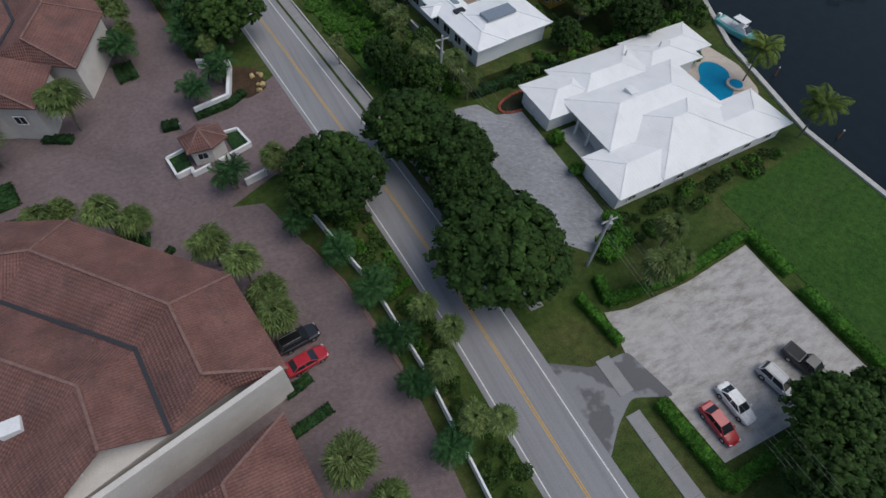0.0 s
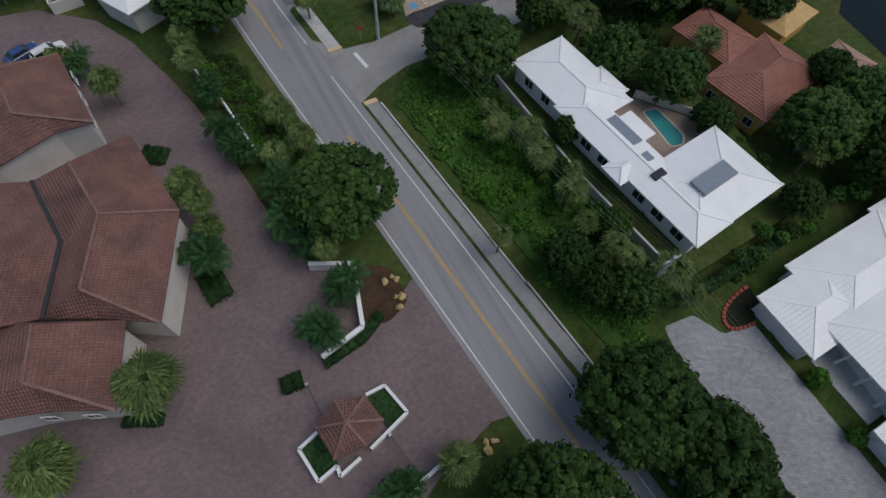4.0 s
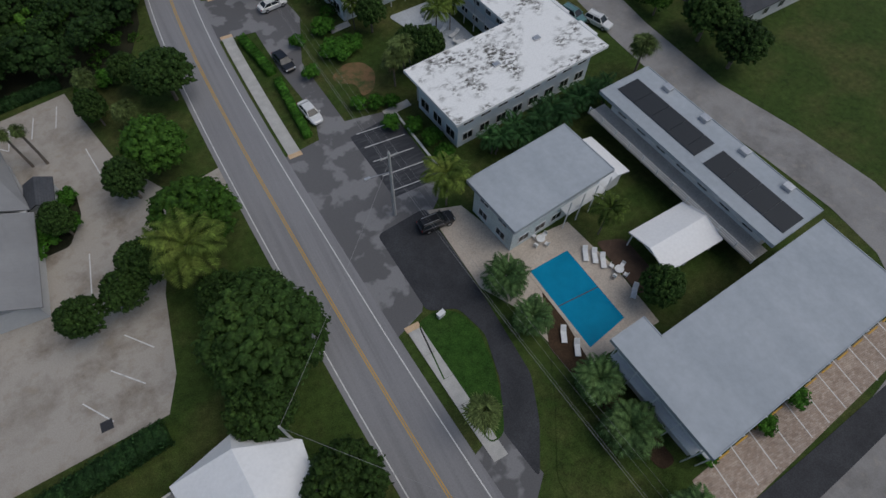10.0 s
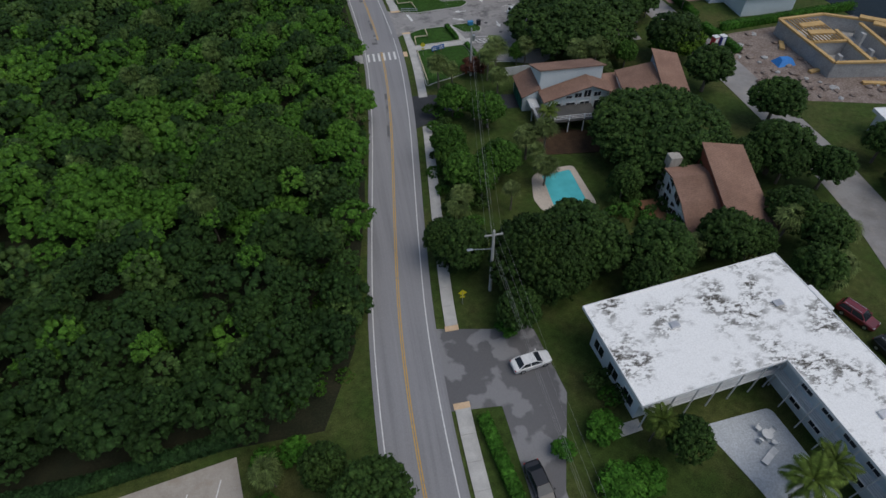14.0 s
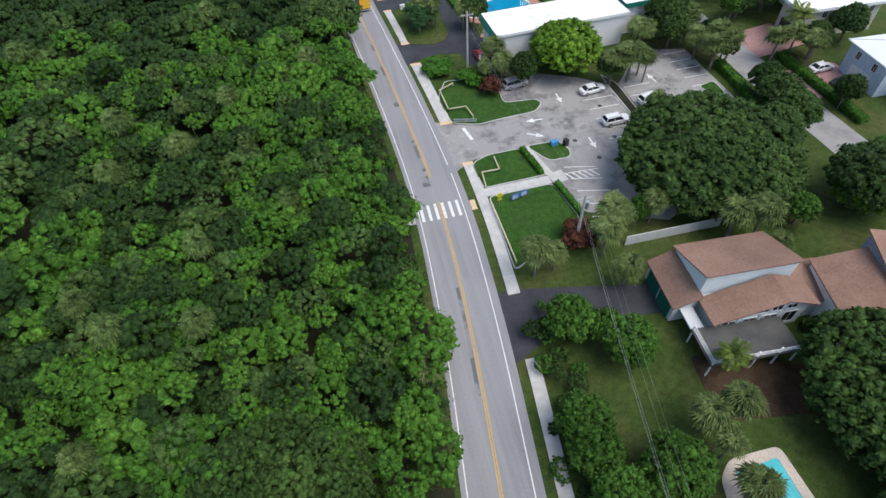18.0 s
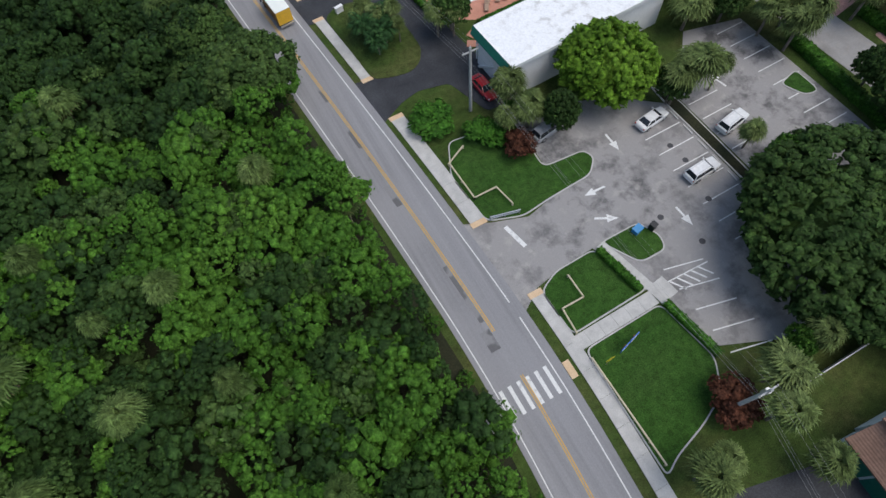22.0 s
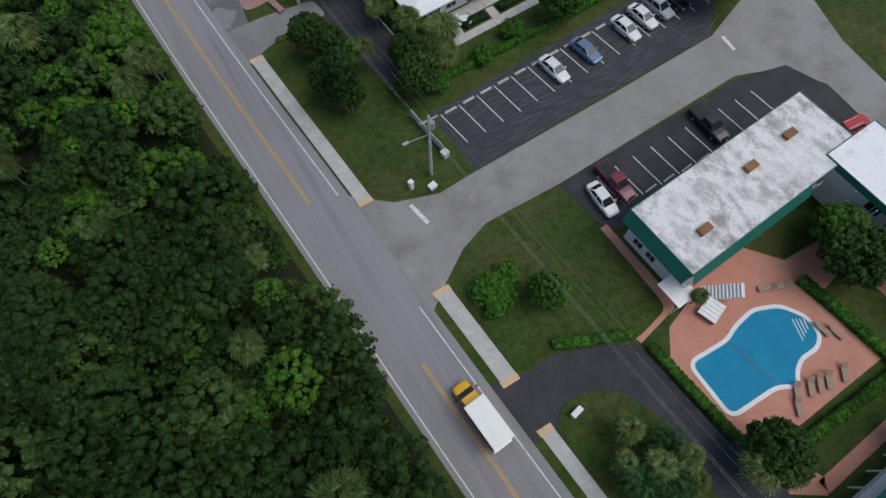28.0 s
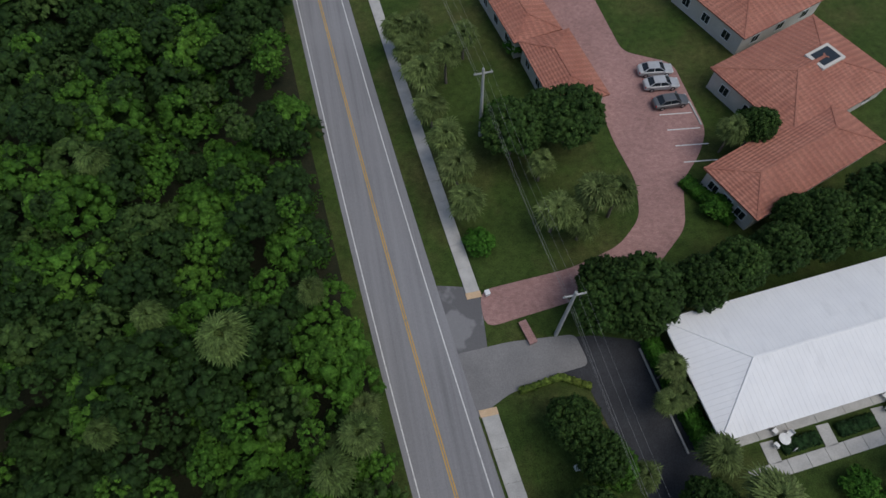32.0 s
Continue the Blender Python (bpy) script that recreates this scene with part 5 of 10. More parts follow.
FICUS_AT_A = [(-15.1, -139.8, 6.6), (22.3, -227.8, 5.0), (17.6, -231.9, 5.7), (29.0, -227.8, 2.9), (42.6, -157.1, 5.5), (50.5, -157.4, 5.7), (46.4, -165.1, 4.6), (54.1, -57.2, 4.8), (53.8, -64.2, 4.1), (43.8, 7.0, 5.2), (8.4, -3.0, 5.0), (35.1, -14.7, 3.5), (30.8, -8.5, 2.9), (14.3, -12.0, 3.1), (44.8, 43.1, 5.5), (-8.7, -0.0, 3.1), (46.1, 59.4, 3.8), (46.0, 30.8, 4.6), (7.7, 107.2, 3.3), (40.4, 56.4, 4.4)]
FICUS_AT_B = [(28.0, 117.3, 3.9), (60.6, 106.2, 5.6), (72.5, 105.7, 3.4), (-7.3, 163.8, 2.3), (1.3, 161.6, 3.0), (1.9, 165.3, 2.7), (57.3, -161.1, 5.1), (64.2, -161.2, 4.8), (33.6, -164.0, 2.7), (-2.2, -13.1, 2.9), (17.9, -8.3, 4.5), (33.7, -38.9, 2.2), (49.0, 46.4, 3.6), (-8.1, 166.7, 2.9), (-6.6, -2.0, 3.7), (10.8, -6.3, 4.1), (27.1, -7.6, 4.2), (51.3, 18.7, 4.7), (37.7, 6.6, 3.3), (19.3, 6.1, 2.7)]
FICUS_AT_C = [(61.2, 108.2, 4.1), (74.3, 107.2, 3.7), (59.7, 95.2, 2.9), (41.1, 88.5, 3.1), (47.4, 80.8, 2.6), (48.0, 69.5, 2.8), (72.8, 81.2, 3.4), (58.8, 63.2, 2.5), (42.4, 92.8, 4.6), (47.2, 85.8, 2.5), (46.4, 64.2, 3.8), (48.9, 61.3, 2.4), (65.8, 96.1, 5.2), (64.1, 78.5, 2.8), (61.5, 5.9, 3.2), (61.0, -1.9, 3.4), (72.2, -0.4, 2.7), (39.5, -9.0, 4.0), (52.4, -150.5, 3.4), (-22.7, -74.4, 6.8)]
FICUS_AT_D = [(-25.2, -80.6, 3.6), (-21.0, -90.7, 4.1), (-19.3, -101.7, 6.7), (-38.6, -47.9, 2.1), (17.7, -89.0, 2.6), (-31.4, -31.4, 2.2), (-25.7, -26.7, 2.5), (9.5, -125.7, 7.0), (40.7, -126.2, 6.3), (37.0, -122.7, 4.5), (27.3, -135.0, 4.2), (22.9, -122.1, 3.3), (31.3, -142.1, 4.7), (49.9, -129.5, 5.6), (54.5, -135.9, 4.4), (32.3, -149.4, 2.9), (14.5, -142.3, 1.9), (11.6, -156.7, 2.2), (8.2, -164.4, 3.1), (3.3, 208.4, 4.5)]
FICUS_AT_E = [(-0.0, 187.4, 2.9), (25.7, 189.5, 3.4), (33.1, 190.1, 4.1), (40.9, 191.5, 3.4), (24.8, 202.6, 2.6), (-7.4, 174.5, 2.8), (-5.9, 171.3, 2.7), (23.1, 190.3, 2.7), (-21.4, -31.2, 4.2), (-31.2, -58.9, 3.1), (-33.9, -61.3, 2.5), (-38.6, -62.3, 2.6), (-30.1, -46.2, 2.8), (-21.5, -69.6, 3.9), (-25.0, -66.5, 2.8), (13.4, -42.6, 3.0), (9.6, -31.2, 2.6), (11.6, -40.2, 2.4), (52.4, -30.3, 2.9), (56.4, -35.4, 2.7)]
FICUS_AT_F = [(54.6, -26.8, 2.5), (53.5, -44.5, 2.6), (57.4, -41.0, 2.6), (58.8, -9.4, 2.8), (64.2, -8.6, 2.7), (72.0, -10.6, 2.8), (60.6, -7.6, 2.8), (38.0, -4.8, 3.6), (49.2, 2.2, 3.5), (44.0, 4.6, 3.4), (10.6, 83.8, 2.7), (25.4, 80.4, 2.6), (-3.9, 208.4, 4.0), (0.3, 209.6, 3.5), (2.9, 184.7, 4.6), (-1.3, 184.7, 3.1), (9.6, 184.8, 3.2), (14.5, 186.0, 3.1), (19.4, 186.9, 3.1), (24.1, 187.2, 3.0)]
FICUS_AT_G = [(29.5, 187.4, 3.2)]
LEAFY_AT_A = [(29.8, 120.5, 3.2), (-4.8, 170.3, 2.4), (35.5, 42.1, 2.4), (-0.9, 131.1, 2.1), (44.2, 155.8, 5.4), (29.7, 64.8, 3.0), (58.2, 95.0, 2.7), (-0.6, 33.1, 3.1), (4.5, 28.4, 3.4), (2.7, 31.3, 2.4), (-3.8, 21.4, 3.2), (-3.7, 18.0, 2.9), (-3.1, 13.7, 3.3), (2.7, 14.7, 3.7), (-0.9, 11.7, 3.0), (15.3, 47.8, 1.8), (23.8, 163.4, 3.4), (-4.2, 211.4, 2.8), (-25.7, -42.6, 4.5), (-24.3, -55.4, 5.2)]
LEAFY_AT_B = [(56.6, -31.2, 2.9), (53.2, -36.2, 2.6), (53.8, -32.4, 2.2), (54.0, -38.6, 2.4), (42.6, 8.2, 3.5), (52.0, -49.0, 2.2)]
SABAL_AT_A = [(-8.8, -198.9, 1.9), (-7.4, -202.7, 1.9), (-9.8, -205.6, 2.0), (-9.5, -212.0, 2.1), (-7.4, -213.4, 1.9), (-16.7, -170.8, 2.4), (-15.5, -178.4, 2.2), (-39.1, -151.2, 3.7), (-44.0, -170.1, 2.9), (-41.6, -169.1, 1.9), (-37.3, -172.7, 2.7), (-34.5, -174.2, 2.6), (-27.4, -181.6, 2.8), (-24.7, -185.8, 2.6), (-23.4, -189.9, 2.7), (-23.3, -193.3, 2.8), (-21.8, -210.8, 3.0), (-19.7, -214.9, 2.2), (23.2, -202.4, 2.4), (17.7, -206.4, 2.7)]
SABAL_AT_B = [(22.0, -206.3, 2.0), (-49.1, -154.2, 3.4), (39.4, -159.8, 2.0), (58.2, -126.5, 2.5), (42.3, -24.4, 2.3), (40.2, -58.4, 2.5), (35.7, -37.7, 1.7), (23.0, -7.9, 2.0), (36.3, -7.1, 2.5), (38.9, -14.4, 2.4), (7.1, 90.2, 2.9), (28.9, 80.1, 3.6), (28.9, 69.8, 1.9), (44.9, 79.6, 3.1), (47.6, 83.4, 2.8), (44.6, 88.9, 2.9), (56.9, 79.2, 2.8), (45.8, 62.6, 2.4), (4.6, 86.9, 1.9), (31.5, 81.4, 2.0)]
SABAL_AT_C = [(31.6, 79.3, 2.0), (7.6, 86.3, 2.8), (20.9, 102.3, 1.6), (29.8, 103.4, 1.7), (12.4, 122.3, 1.1), (5.4, 107.0, 2.3), (7.4, 105.9, 2.0), (-11.8, 228.8, 2.9), (-18.0, 88.6, 2.3), (-18.5, 84.5, 1.8), (-20.9, 67.0, 1.7), (-26.3, 153.5, 2.0), (-25.4, 149.3, 1.7), (-30.0, 176.9, 2.0), (-25.9, 180.1, 1.8), (6.7, 165.0, 2.8), (72.3, 95.2, 3.8), (43.8, 83.6, 2.8), (61.2, 75.4, 2.7), (35.8, 89.9, 3.4)]
SABAL_AT_D = [(45.9, 90.9, 3.1), (48.0, 80.1, 2.7), (54.4, 119.8, 2.7), (61.2, 80.1, 2.5), (-5.7, 4.7, 2.0), (-2.3, 115.8, 1.7), (-2.0, 111.9, 1.8), (0.5, 111.1, 1.6), (-4.4, 113.5, 1.5), (0.2, 109.0, 1.3), (6.5, 164.4, 1.8), (-24.8, -81.9, 2.0), (-24.9, -97.8, 1.7), (-7.0, -91.3, 2.2), (-6.0, -105.2, 2.1), (-45.2, -82.6, 3.0), (-41.2, -83.8, 2.8), (-27.8, -34.2, 2.0), (-31.1, -26.3, 1.9), (-1.5, 42.4, 2.6)]
SABAL_AT_E = [(1.2, 42.7, 2.0), (10.6, 46.5, 3.1), (8.3, 43.4, 2.5), (8.9, 38.2, 2.4), (25.6, 42.1, 3.0), (28.8, 41.3, 3.0), (28.8, 37.2, 2.1), (16.9, 47.3, 2.2), (-17.9, 30.2, 2.2), (-18.8, 25.5, 1.9), (8.4, 18.6, 2.5), (11.5, 18.9, 2.5), (9.3, 11.7, 2.5), (9.0, 15.7, 1.7), (2.8, 7.5, 1.6), (-4.3, 8.6, 2.1), (6.5, -138.5, 2.2), (9.2, -141.3, 2.4), (9.4, -144.5, 2.3), (9.5, -150.6, 2.4)]
SABAL_AT_F = [(8.3, -155.1, 1.7), (9.7, -159.1, 2.4), (10.1, -161.2, 2.1), (12.7, -164.6, 2.6), (7.8, -134.4, 1.5), (26.4, -121.9, 3.2), (26.5, -127.9, 2.8), (23.6, -121.3, 2.1), (39.1, -121.9, 2.3), (40.5, -138.6, 2.4), (46.5, -121.4, 2.1), (11.7, -148.1, 1.5), (-1.1, -152.1, 1.6), (13.7, -167.5, 2.0), (-30.3, -130.0, 2.6), (-29.4, -133.1, 2.2), (-29.6, -136.0, 2.0), (-19.0, -144.4, 1.8), (4.9, 196.7, 2.5), (-1.6, 203.5, 2.1)]
SABAL_AT_G = [(21.6, 202.5, 2.2), (3.3, 177.4, 1.7), (3.5, 174.9, 1.7), (2.0, 174.4, 1.5), (4.1, 169.1, 2.2), (6.2, 163.4, 2.1), (-2.4, 168.9, 1.6), (-9.2, 221.9, 2.6), (-5.9, 225.8, 2.7), (9.8, -41.9, 2.6), (7.4, -43.6, 2.0), (43.4, -9.4, 2.4), (35.4, -16.4, 2.3), (25.6, 80.0, 2.6), (-14.4, 229.4, 2.6), (-13.6, 224.3, 2.7), (-12.9, 219.0, 2.9), (-12.6, 214.6, 2.8), (-11.8, 209.0, 2.8), (-11.6, 204.3, 2.7)]
SABAL_AT_H = [(-11.4, 200.3, 2.6), (-2.3, 196.3, 2.7), (2.5, 197.1, 2.9), (0.4, 194.6, 2.2), (-16.8, -124.0, 2.4), (-15.8, -129.8, 2.2), (-19.5, -129.6, 2.1), (-23.9, -106.5, 2.4), (-24.3, -111.6, 2.3), (-39.3, -102.0, 2.0), (-34.5, -110.0, 2.5)]
CLUSTER_AT_A = [(-17.3, -180.6, 2.2), (-14.6, -186.9, 2.5), (-12.7, -193.3, 2.7), (-12.5, -199.9, 2.3), (-12.7, -205.7, 2.0), (-12.4, -212.7, 2.3), (-23.5, -152.9, 2.6), (-18.7, -149.5, 2.7), (-22.6, -170.8, 2.4), (-20.5, -141.4, 3.0), (-31.5, -139.2, 2.9), (-23.6, -122.3, 2.4), (-22.9, -126.4, 2.4), (-20.9, -132.9, 2.7), (-21.4, -138.8, 2.6), (-23.2, -115.6, 2.3), (-37.2, -103.2, 2.2), (-3.6, 112.0, 2.4), (-1.4, 110.2, 2.5), (-3.2, 108.4, 2.2)]
CLUSTER_AT_B = [(-0.4, 113.0, 2.0), (13.2, -61.6, 2.3), (16.8, -61.6, 2.5), (20.2, -61.0, 2.6), (23.4, -61.2, 2.7), (26.6, -60.4, 2.4), (29.6, -60.0, 2.5), (32.2, -61.2, 2.2), (18.6, -63.0, 2.0)]
SHRUB_AT_A = [(19.7, -196.6, 1.5), (19.1, -199.3, 1.6), (16.4, -199.9, 2.0), (20.4, -187.2, 1.1), (21.2, -181.0, 1.3), (52.8, -174.3, 1.7), (11.1, -105.0, 1.1), (18.3, -105.5, 1.3), (23.3, -104.9, 1.6), (-32.0, -29.1, 1.9), (-32.1, -24.0, 1.6), (-5.2, 133.9, 2.6), (-0.1, 130.7, 1.9), (6.7, 89.1, 1.7), (-11.0, 196.2, 1.9), (2.2, 225.5, 2.4), (26.3, 205.6, 1.8), (17.4, 194.7, 2.0), (5.9, 177.7, 1.4), (6.3, 174.7, 1.6)]
SHRUB_AT_B = [(6.8, 171.3, 1.5), (5.3, -135.5, 1.4), (6.4, -140.3, 1.4), (6.5, -145.8, 1.2), (7.5, -150.0, 1.2), (8.4, -154.8, 1.3), (10.3, -160.0, 1.2), (11.7, -164.6, 1.2), (1.7, -144.9, 1.2), (2.8, -149.9, 1.3), (28.9, -129.2, 1.9), (28.8, -133.4, 1.9), (17.5, -155.7, 1.1), (18.3, -160.4, 1.0), (3.0, -27.6, 2.0), (3.2, -50.6, 1.4), (5.9, -52.3, 1.4), (7.0, -55.5, 1.5), (7.1, -58.9, 1.4), (-3.4, -13.2, 1.5)]
SHRUB_AT_C = [(-28.9, -23.7, 1.7), (-43.4, -48.5, 2.7), (-41.0, -46.6, 2.4), (4.2, 161.3, 1.6), (10.9, 162.3, 1.5), (-0.4, 163.2, 1.5), (-3.2, 135.0, 1.6), (16.9, 164.0, 1.7), (-38.0, -42.4, 1.3), (-39.4, -44.0, 1.5), (-38.2, -46.6, 1.3), (2.8, -33.4, 2.6), (5.2, -33.0, 2.0), (0.9, -45.2, 1.3), (3.2, -46.2, 1.3), (5.2, -47.0, 1.2), (-1.8, -28.8, 1.3), (-2.6, -36.2, 1.4), (-3.1, 93.3, 3.3), (1.6, 88.2, 2.3)]
SHRUB_AT_D = [(3.0, 86.6, 1.9)]
CYPRESS_AT = [(-7.8, 163.9, 2.0)]
HAMMOCK_PALM_AT_A = [(-55.9, 81.8, 2.9), (-45.6, 72.3, 2.4), (-55.1, 69.2, 2.4), (-76.3, 108.2, 3.3), (-54.9, 46.1, 2.0), (-50.5, 41.1, 2.4), (-42.0, 51.9, 2.3), (-41.0, 39.9, 2.1), (-39.4, 10.1, 2.2), (-51.0, 27.3, 1.8), (-57.9, 22.2, 1.7), (-30.5, 56.7, 1.8), (-25.8, 92.2, 2.3), (-39.0, 83.1, 2.2), (-43.8, 114.6, 2.8), (-27.5, 124.1, 2.8), (-51.4, 93.8, 2.2), (-46.1, 82.5, 1.6), (-36.2, 70.7, 1.5), (-26.2, 177.0, 2.2)]
HAMMOCK_PALM_AT_B = [(-29.0, 174.7, 2.3), (-44.4, 192.0, 1.9), (-44.1, 171.1, 1.8), (-29.1, 139.5, 1.9), (-37.8, 158.9, 1.7), (-37.5, 188.3, 2.9), (-51.4, 212.7, 2.4), (-44.1, 173.7, 1.8), (-29.1, 191.4, 1.7), (-48.0, 181.9, 1.6)]
OAK_AT = [(-21.4, 108.9, 7.1), (-24.8, 118.1, 4.7)]
_r = random.Random(3)
plant(FICUS, FICUS_AT_A + FICUS_AT_B + FICUS_AT_C + FICUS_AT_D + FICUS_AT_E + FICUS_AT_F + FICUS_AT_G, _r, 5.0, "dense dark green broadleaf tree", "tree", "broadleaf trees")
plant(LEAFY, LEAFY_AT_A + LEAFY_AT_B, _r, 4.0, "bright green leafy shade tree", "tree", "leafy trees")
plant(FIGS, [(x, y, r, 1.0) for x, y, r in FIG_AT], _r, 10.0, "huge spreading dark green fig tree", "tree", "fig trees")
plant(SABALS, SABAL_AT_A + SABAL_AT_B + SABAL_AT_C + SABAL_AT_D + SABAL_AT_E + SABAL_AT_F + SABAL_AT_G + SABAL_AT_H, _r, 2.5, "sabal palm with a round grey-green fan-leaf crown", "palm", "sabal palms")
plant(TALLSABALS, [(x, y, r, 1.0) for x, y, r in HAMMOCK_PALM_AT_A + HAMMOCK_PALM_AT_B], _r, 2.6, "tall sabal palm standing in the hammock canopy", "palm", "hammock palms")
plant(DARKS, DARK_AT, _r, 5.0, "dense blackish-green tree over the road", "tree", "dark roadside trees")
plant(YELLOWS, YELLOW_AT, _r, 6.0, "broad yellow-green shade tree", "tree")
plant(OAKS, [(x, y, r, 1.0) for x, y, r in OAK_AT], _r, 6.0, "spreading olive-green oak at the hammock edge", "tree", "oaks")
plant(CYPRESS, [(x, y, r, 1.0) for x, y, r in CYPRESS_AT], _r, 2.0, "tall narrow dark green conifer on the lawn", "tree")
plant(THINPALMS, [(x, y, r, 1.0) for x, y, r in THIN_AT], _r, 1.3, "thin leaning palm with a small crown", "palm", "thin palms")
plant(WALLPALMS, CLUSTER_AT_A + CLUSTER_AT_B, _r, 2.4, "dark green feathery palm cluster", "palm", "cluster palms")
plant(COCOS, COCO_AT, _r, 3.6, "coconut palm with long yellow-green fronds", "palm", "coconut palms")
plant(DATES, DATE_AT, _r, 2.7, "date palm with a full grey-green feather crown", "palm", "date palms")
plant(BUSHES, SHRUB_AT_A + SHRUB_AT_B + SHRUB_AT_C + SHRUB_AT_D, _r, 1.3, "rounded green garden shrub", "shrub", "shrubs")
plant(REDBUSH, COPPER_AT, _r, 2.0, "copper-red leafy garden shrub", "shrub")

for grp in (FICUS, DARKS, YELLOWS, FIGS, LEAFY, SABALS, TALLSABALS, THINPALMS, CYPRESS, OAKS, WALLPALMS, COCOS, DATES, BUSHES, REDBUSH):
    for t in grp:
        for o in (*t.children_recursive, t):
            bpy.data.objects.remove(o)

# the hammock west of the road
def hammock_mix(x, y):
    """Shares of light, dark and olive crowns: the middle stretch is lighter, the north and south darker."""
    n = noise.noise((x * 0.05, y * 0.05, 8.0)) + 0.5 * noise.noise((x * 0.13, y * 0.13, 2.0))
    share = 0.04 if y < 6 else 0.72 if y < 55 else 0.66 if y < 108 else 0.14 if y < 168 else 0.42
    share -= 0.2 if x < -42 and y > 40 else 0.0
    light = max(0.03, min(0.92, share + n * (0.7 if 6 < y < 108 else 0.55)))
    olive = 0.10
    return (light * (1 - olive), (1 - light) * (1 - olive), olive)


LEAVES = (M_JUNGLE, M_JUNGLE2, M_JUNGLE3)
CANOPY = "dense mixed green coastal hammock canopy"
scatter("hammock_canopy", [(-25.0, -20.5), (-22.3, -12), (-20.6, 0), (-18.6, 14), (-17.0, 37), (-16.2, 60), (-17.2, 84), (-19.6, 110), (-62, 110), (-62, -20)], 3.3, (1.5, 4.0), (4.6, 8.3), 0.235, LEAVES, 5, CANOPY, 0.9, None, 0.72, True, hammock_mix)
scatter("hammock_canopy", [(-19.6, 110), (-21.6, 130), (-23.6, 155), (-25.8, 175), (-27.8, 196), (-29.5, 218), (-31.5, 245), (-35, 285), (-62, 285), (-62, 110)], 3.5, (1.5, 4.3), (3.2, 9.2), 0.235, LEAVES, 15, CANOPY, 0.9, None, 0.8, True, hammock_mix)
scatter("hammock_canopy", [(-62, -20), (-62, 285), (-105, 285), (-105, -20)], 5.0, (2.8, 4.6), (5.0, 8.5), 0.34, LEAVES, 6, CANOPY, 0.7, None, 0.72, True, hammock_mix)
scatter("hammock_understory", [(-25.5, -20.5), (-22.0, -12), (-20.6, 0), (-18.4, 14), (-16.4, 37), (-15.4, 60), (-16.6, 84), (-18.8, 110), (-20.8, 130), (-23.0, 155), (-25.2, 175), (-27.2, 196), (-29.0, 218), (-31.0, 245), (-36, 310), (-42, 310), (-33, 218), (-25, 130), (-22, 60), (-26, 0), (-32, -20.5)], 2.2, (0.6, 1.2), (0.7, 2.4), 0.22, M_JUNGLE, 8, "scrubby undergrowth at the road's edge", 2.2, None, 0.7, False)
tagged(prism("forest_floor", [(-26, -21.5), (-22, -12), (-20.4, 0), (-18.2, 14), (-16.4, 37), (-15.3, 60), (-16.4, 84), (-18.6, 110), (-20.6, 130), (-22.8, 155), (-25.0, 175), (-27.0, 196), (-28.8, 218), (-30.6, 245), (-36, 320), (-300, 320), (-300, -22)], -0.05, 0.02, M_EARTH, None, "leaf-strewn soil under the trees", "structure"), category="ground")
# the overgrown bank east of the road
BANK = [(road_x(-126) + 8.4, -125.5), (2.2, -121.5), (7.5, -119.8), (13, -121), (13.6, -128), (12.8, -140), (13.6, -152), (15.5, -165.5), (9.0, -167.5), (8.3, -172), (4.6, -172), (2.5, -160), (0.2, -142)]
tagged(prism("bank_ground", BANK, -0.05, 0.16, M_ROUGHGREEN, None, "rough green ground of the overgrown bank", "structure"), category="ground")
scatter("overgrown_bank", inset(BANK, 0.5), 2.0, (0.8, 1.9), (0.1, 0.5), 0.16, M_BANK, 9, "bright green overgrown bank of vines and shrubs", 1.3, None, 0.3)
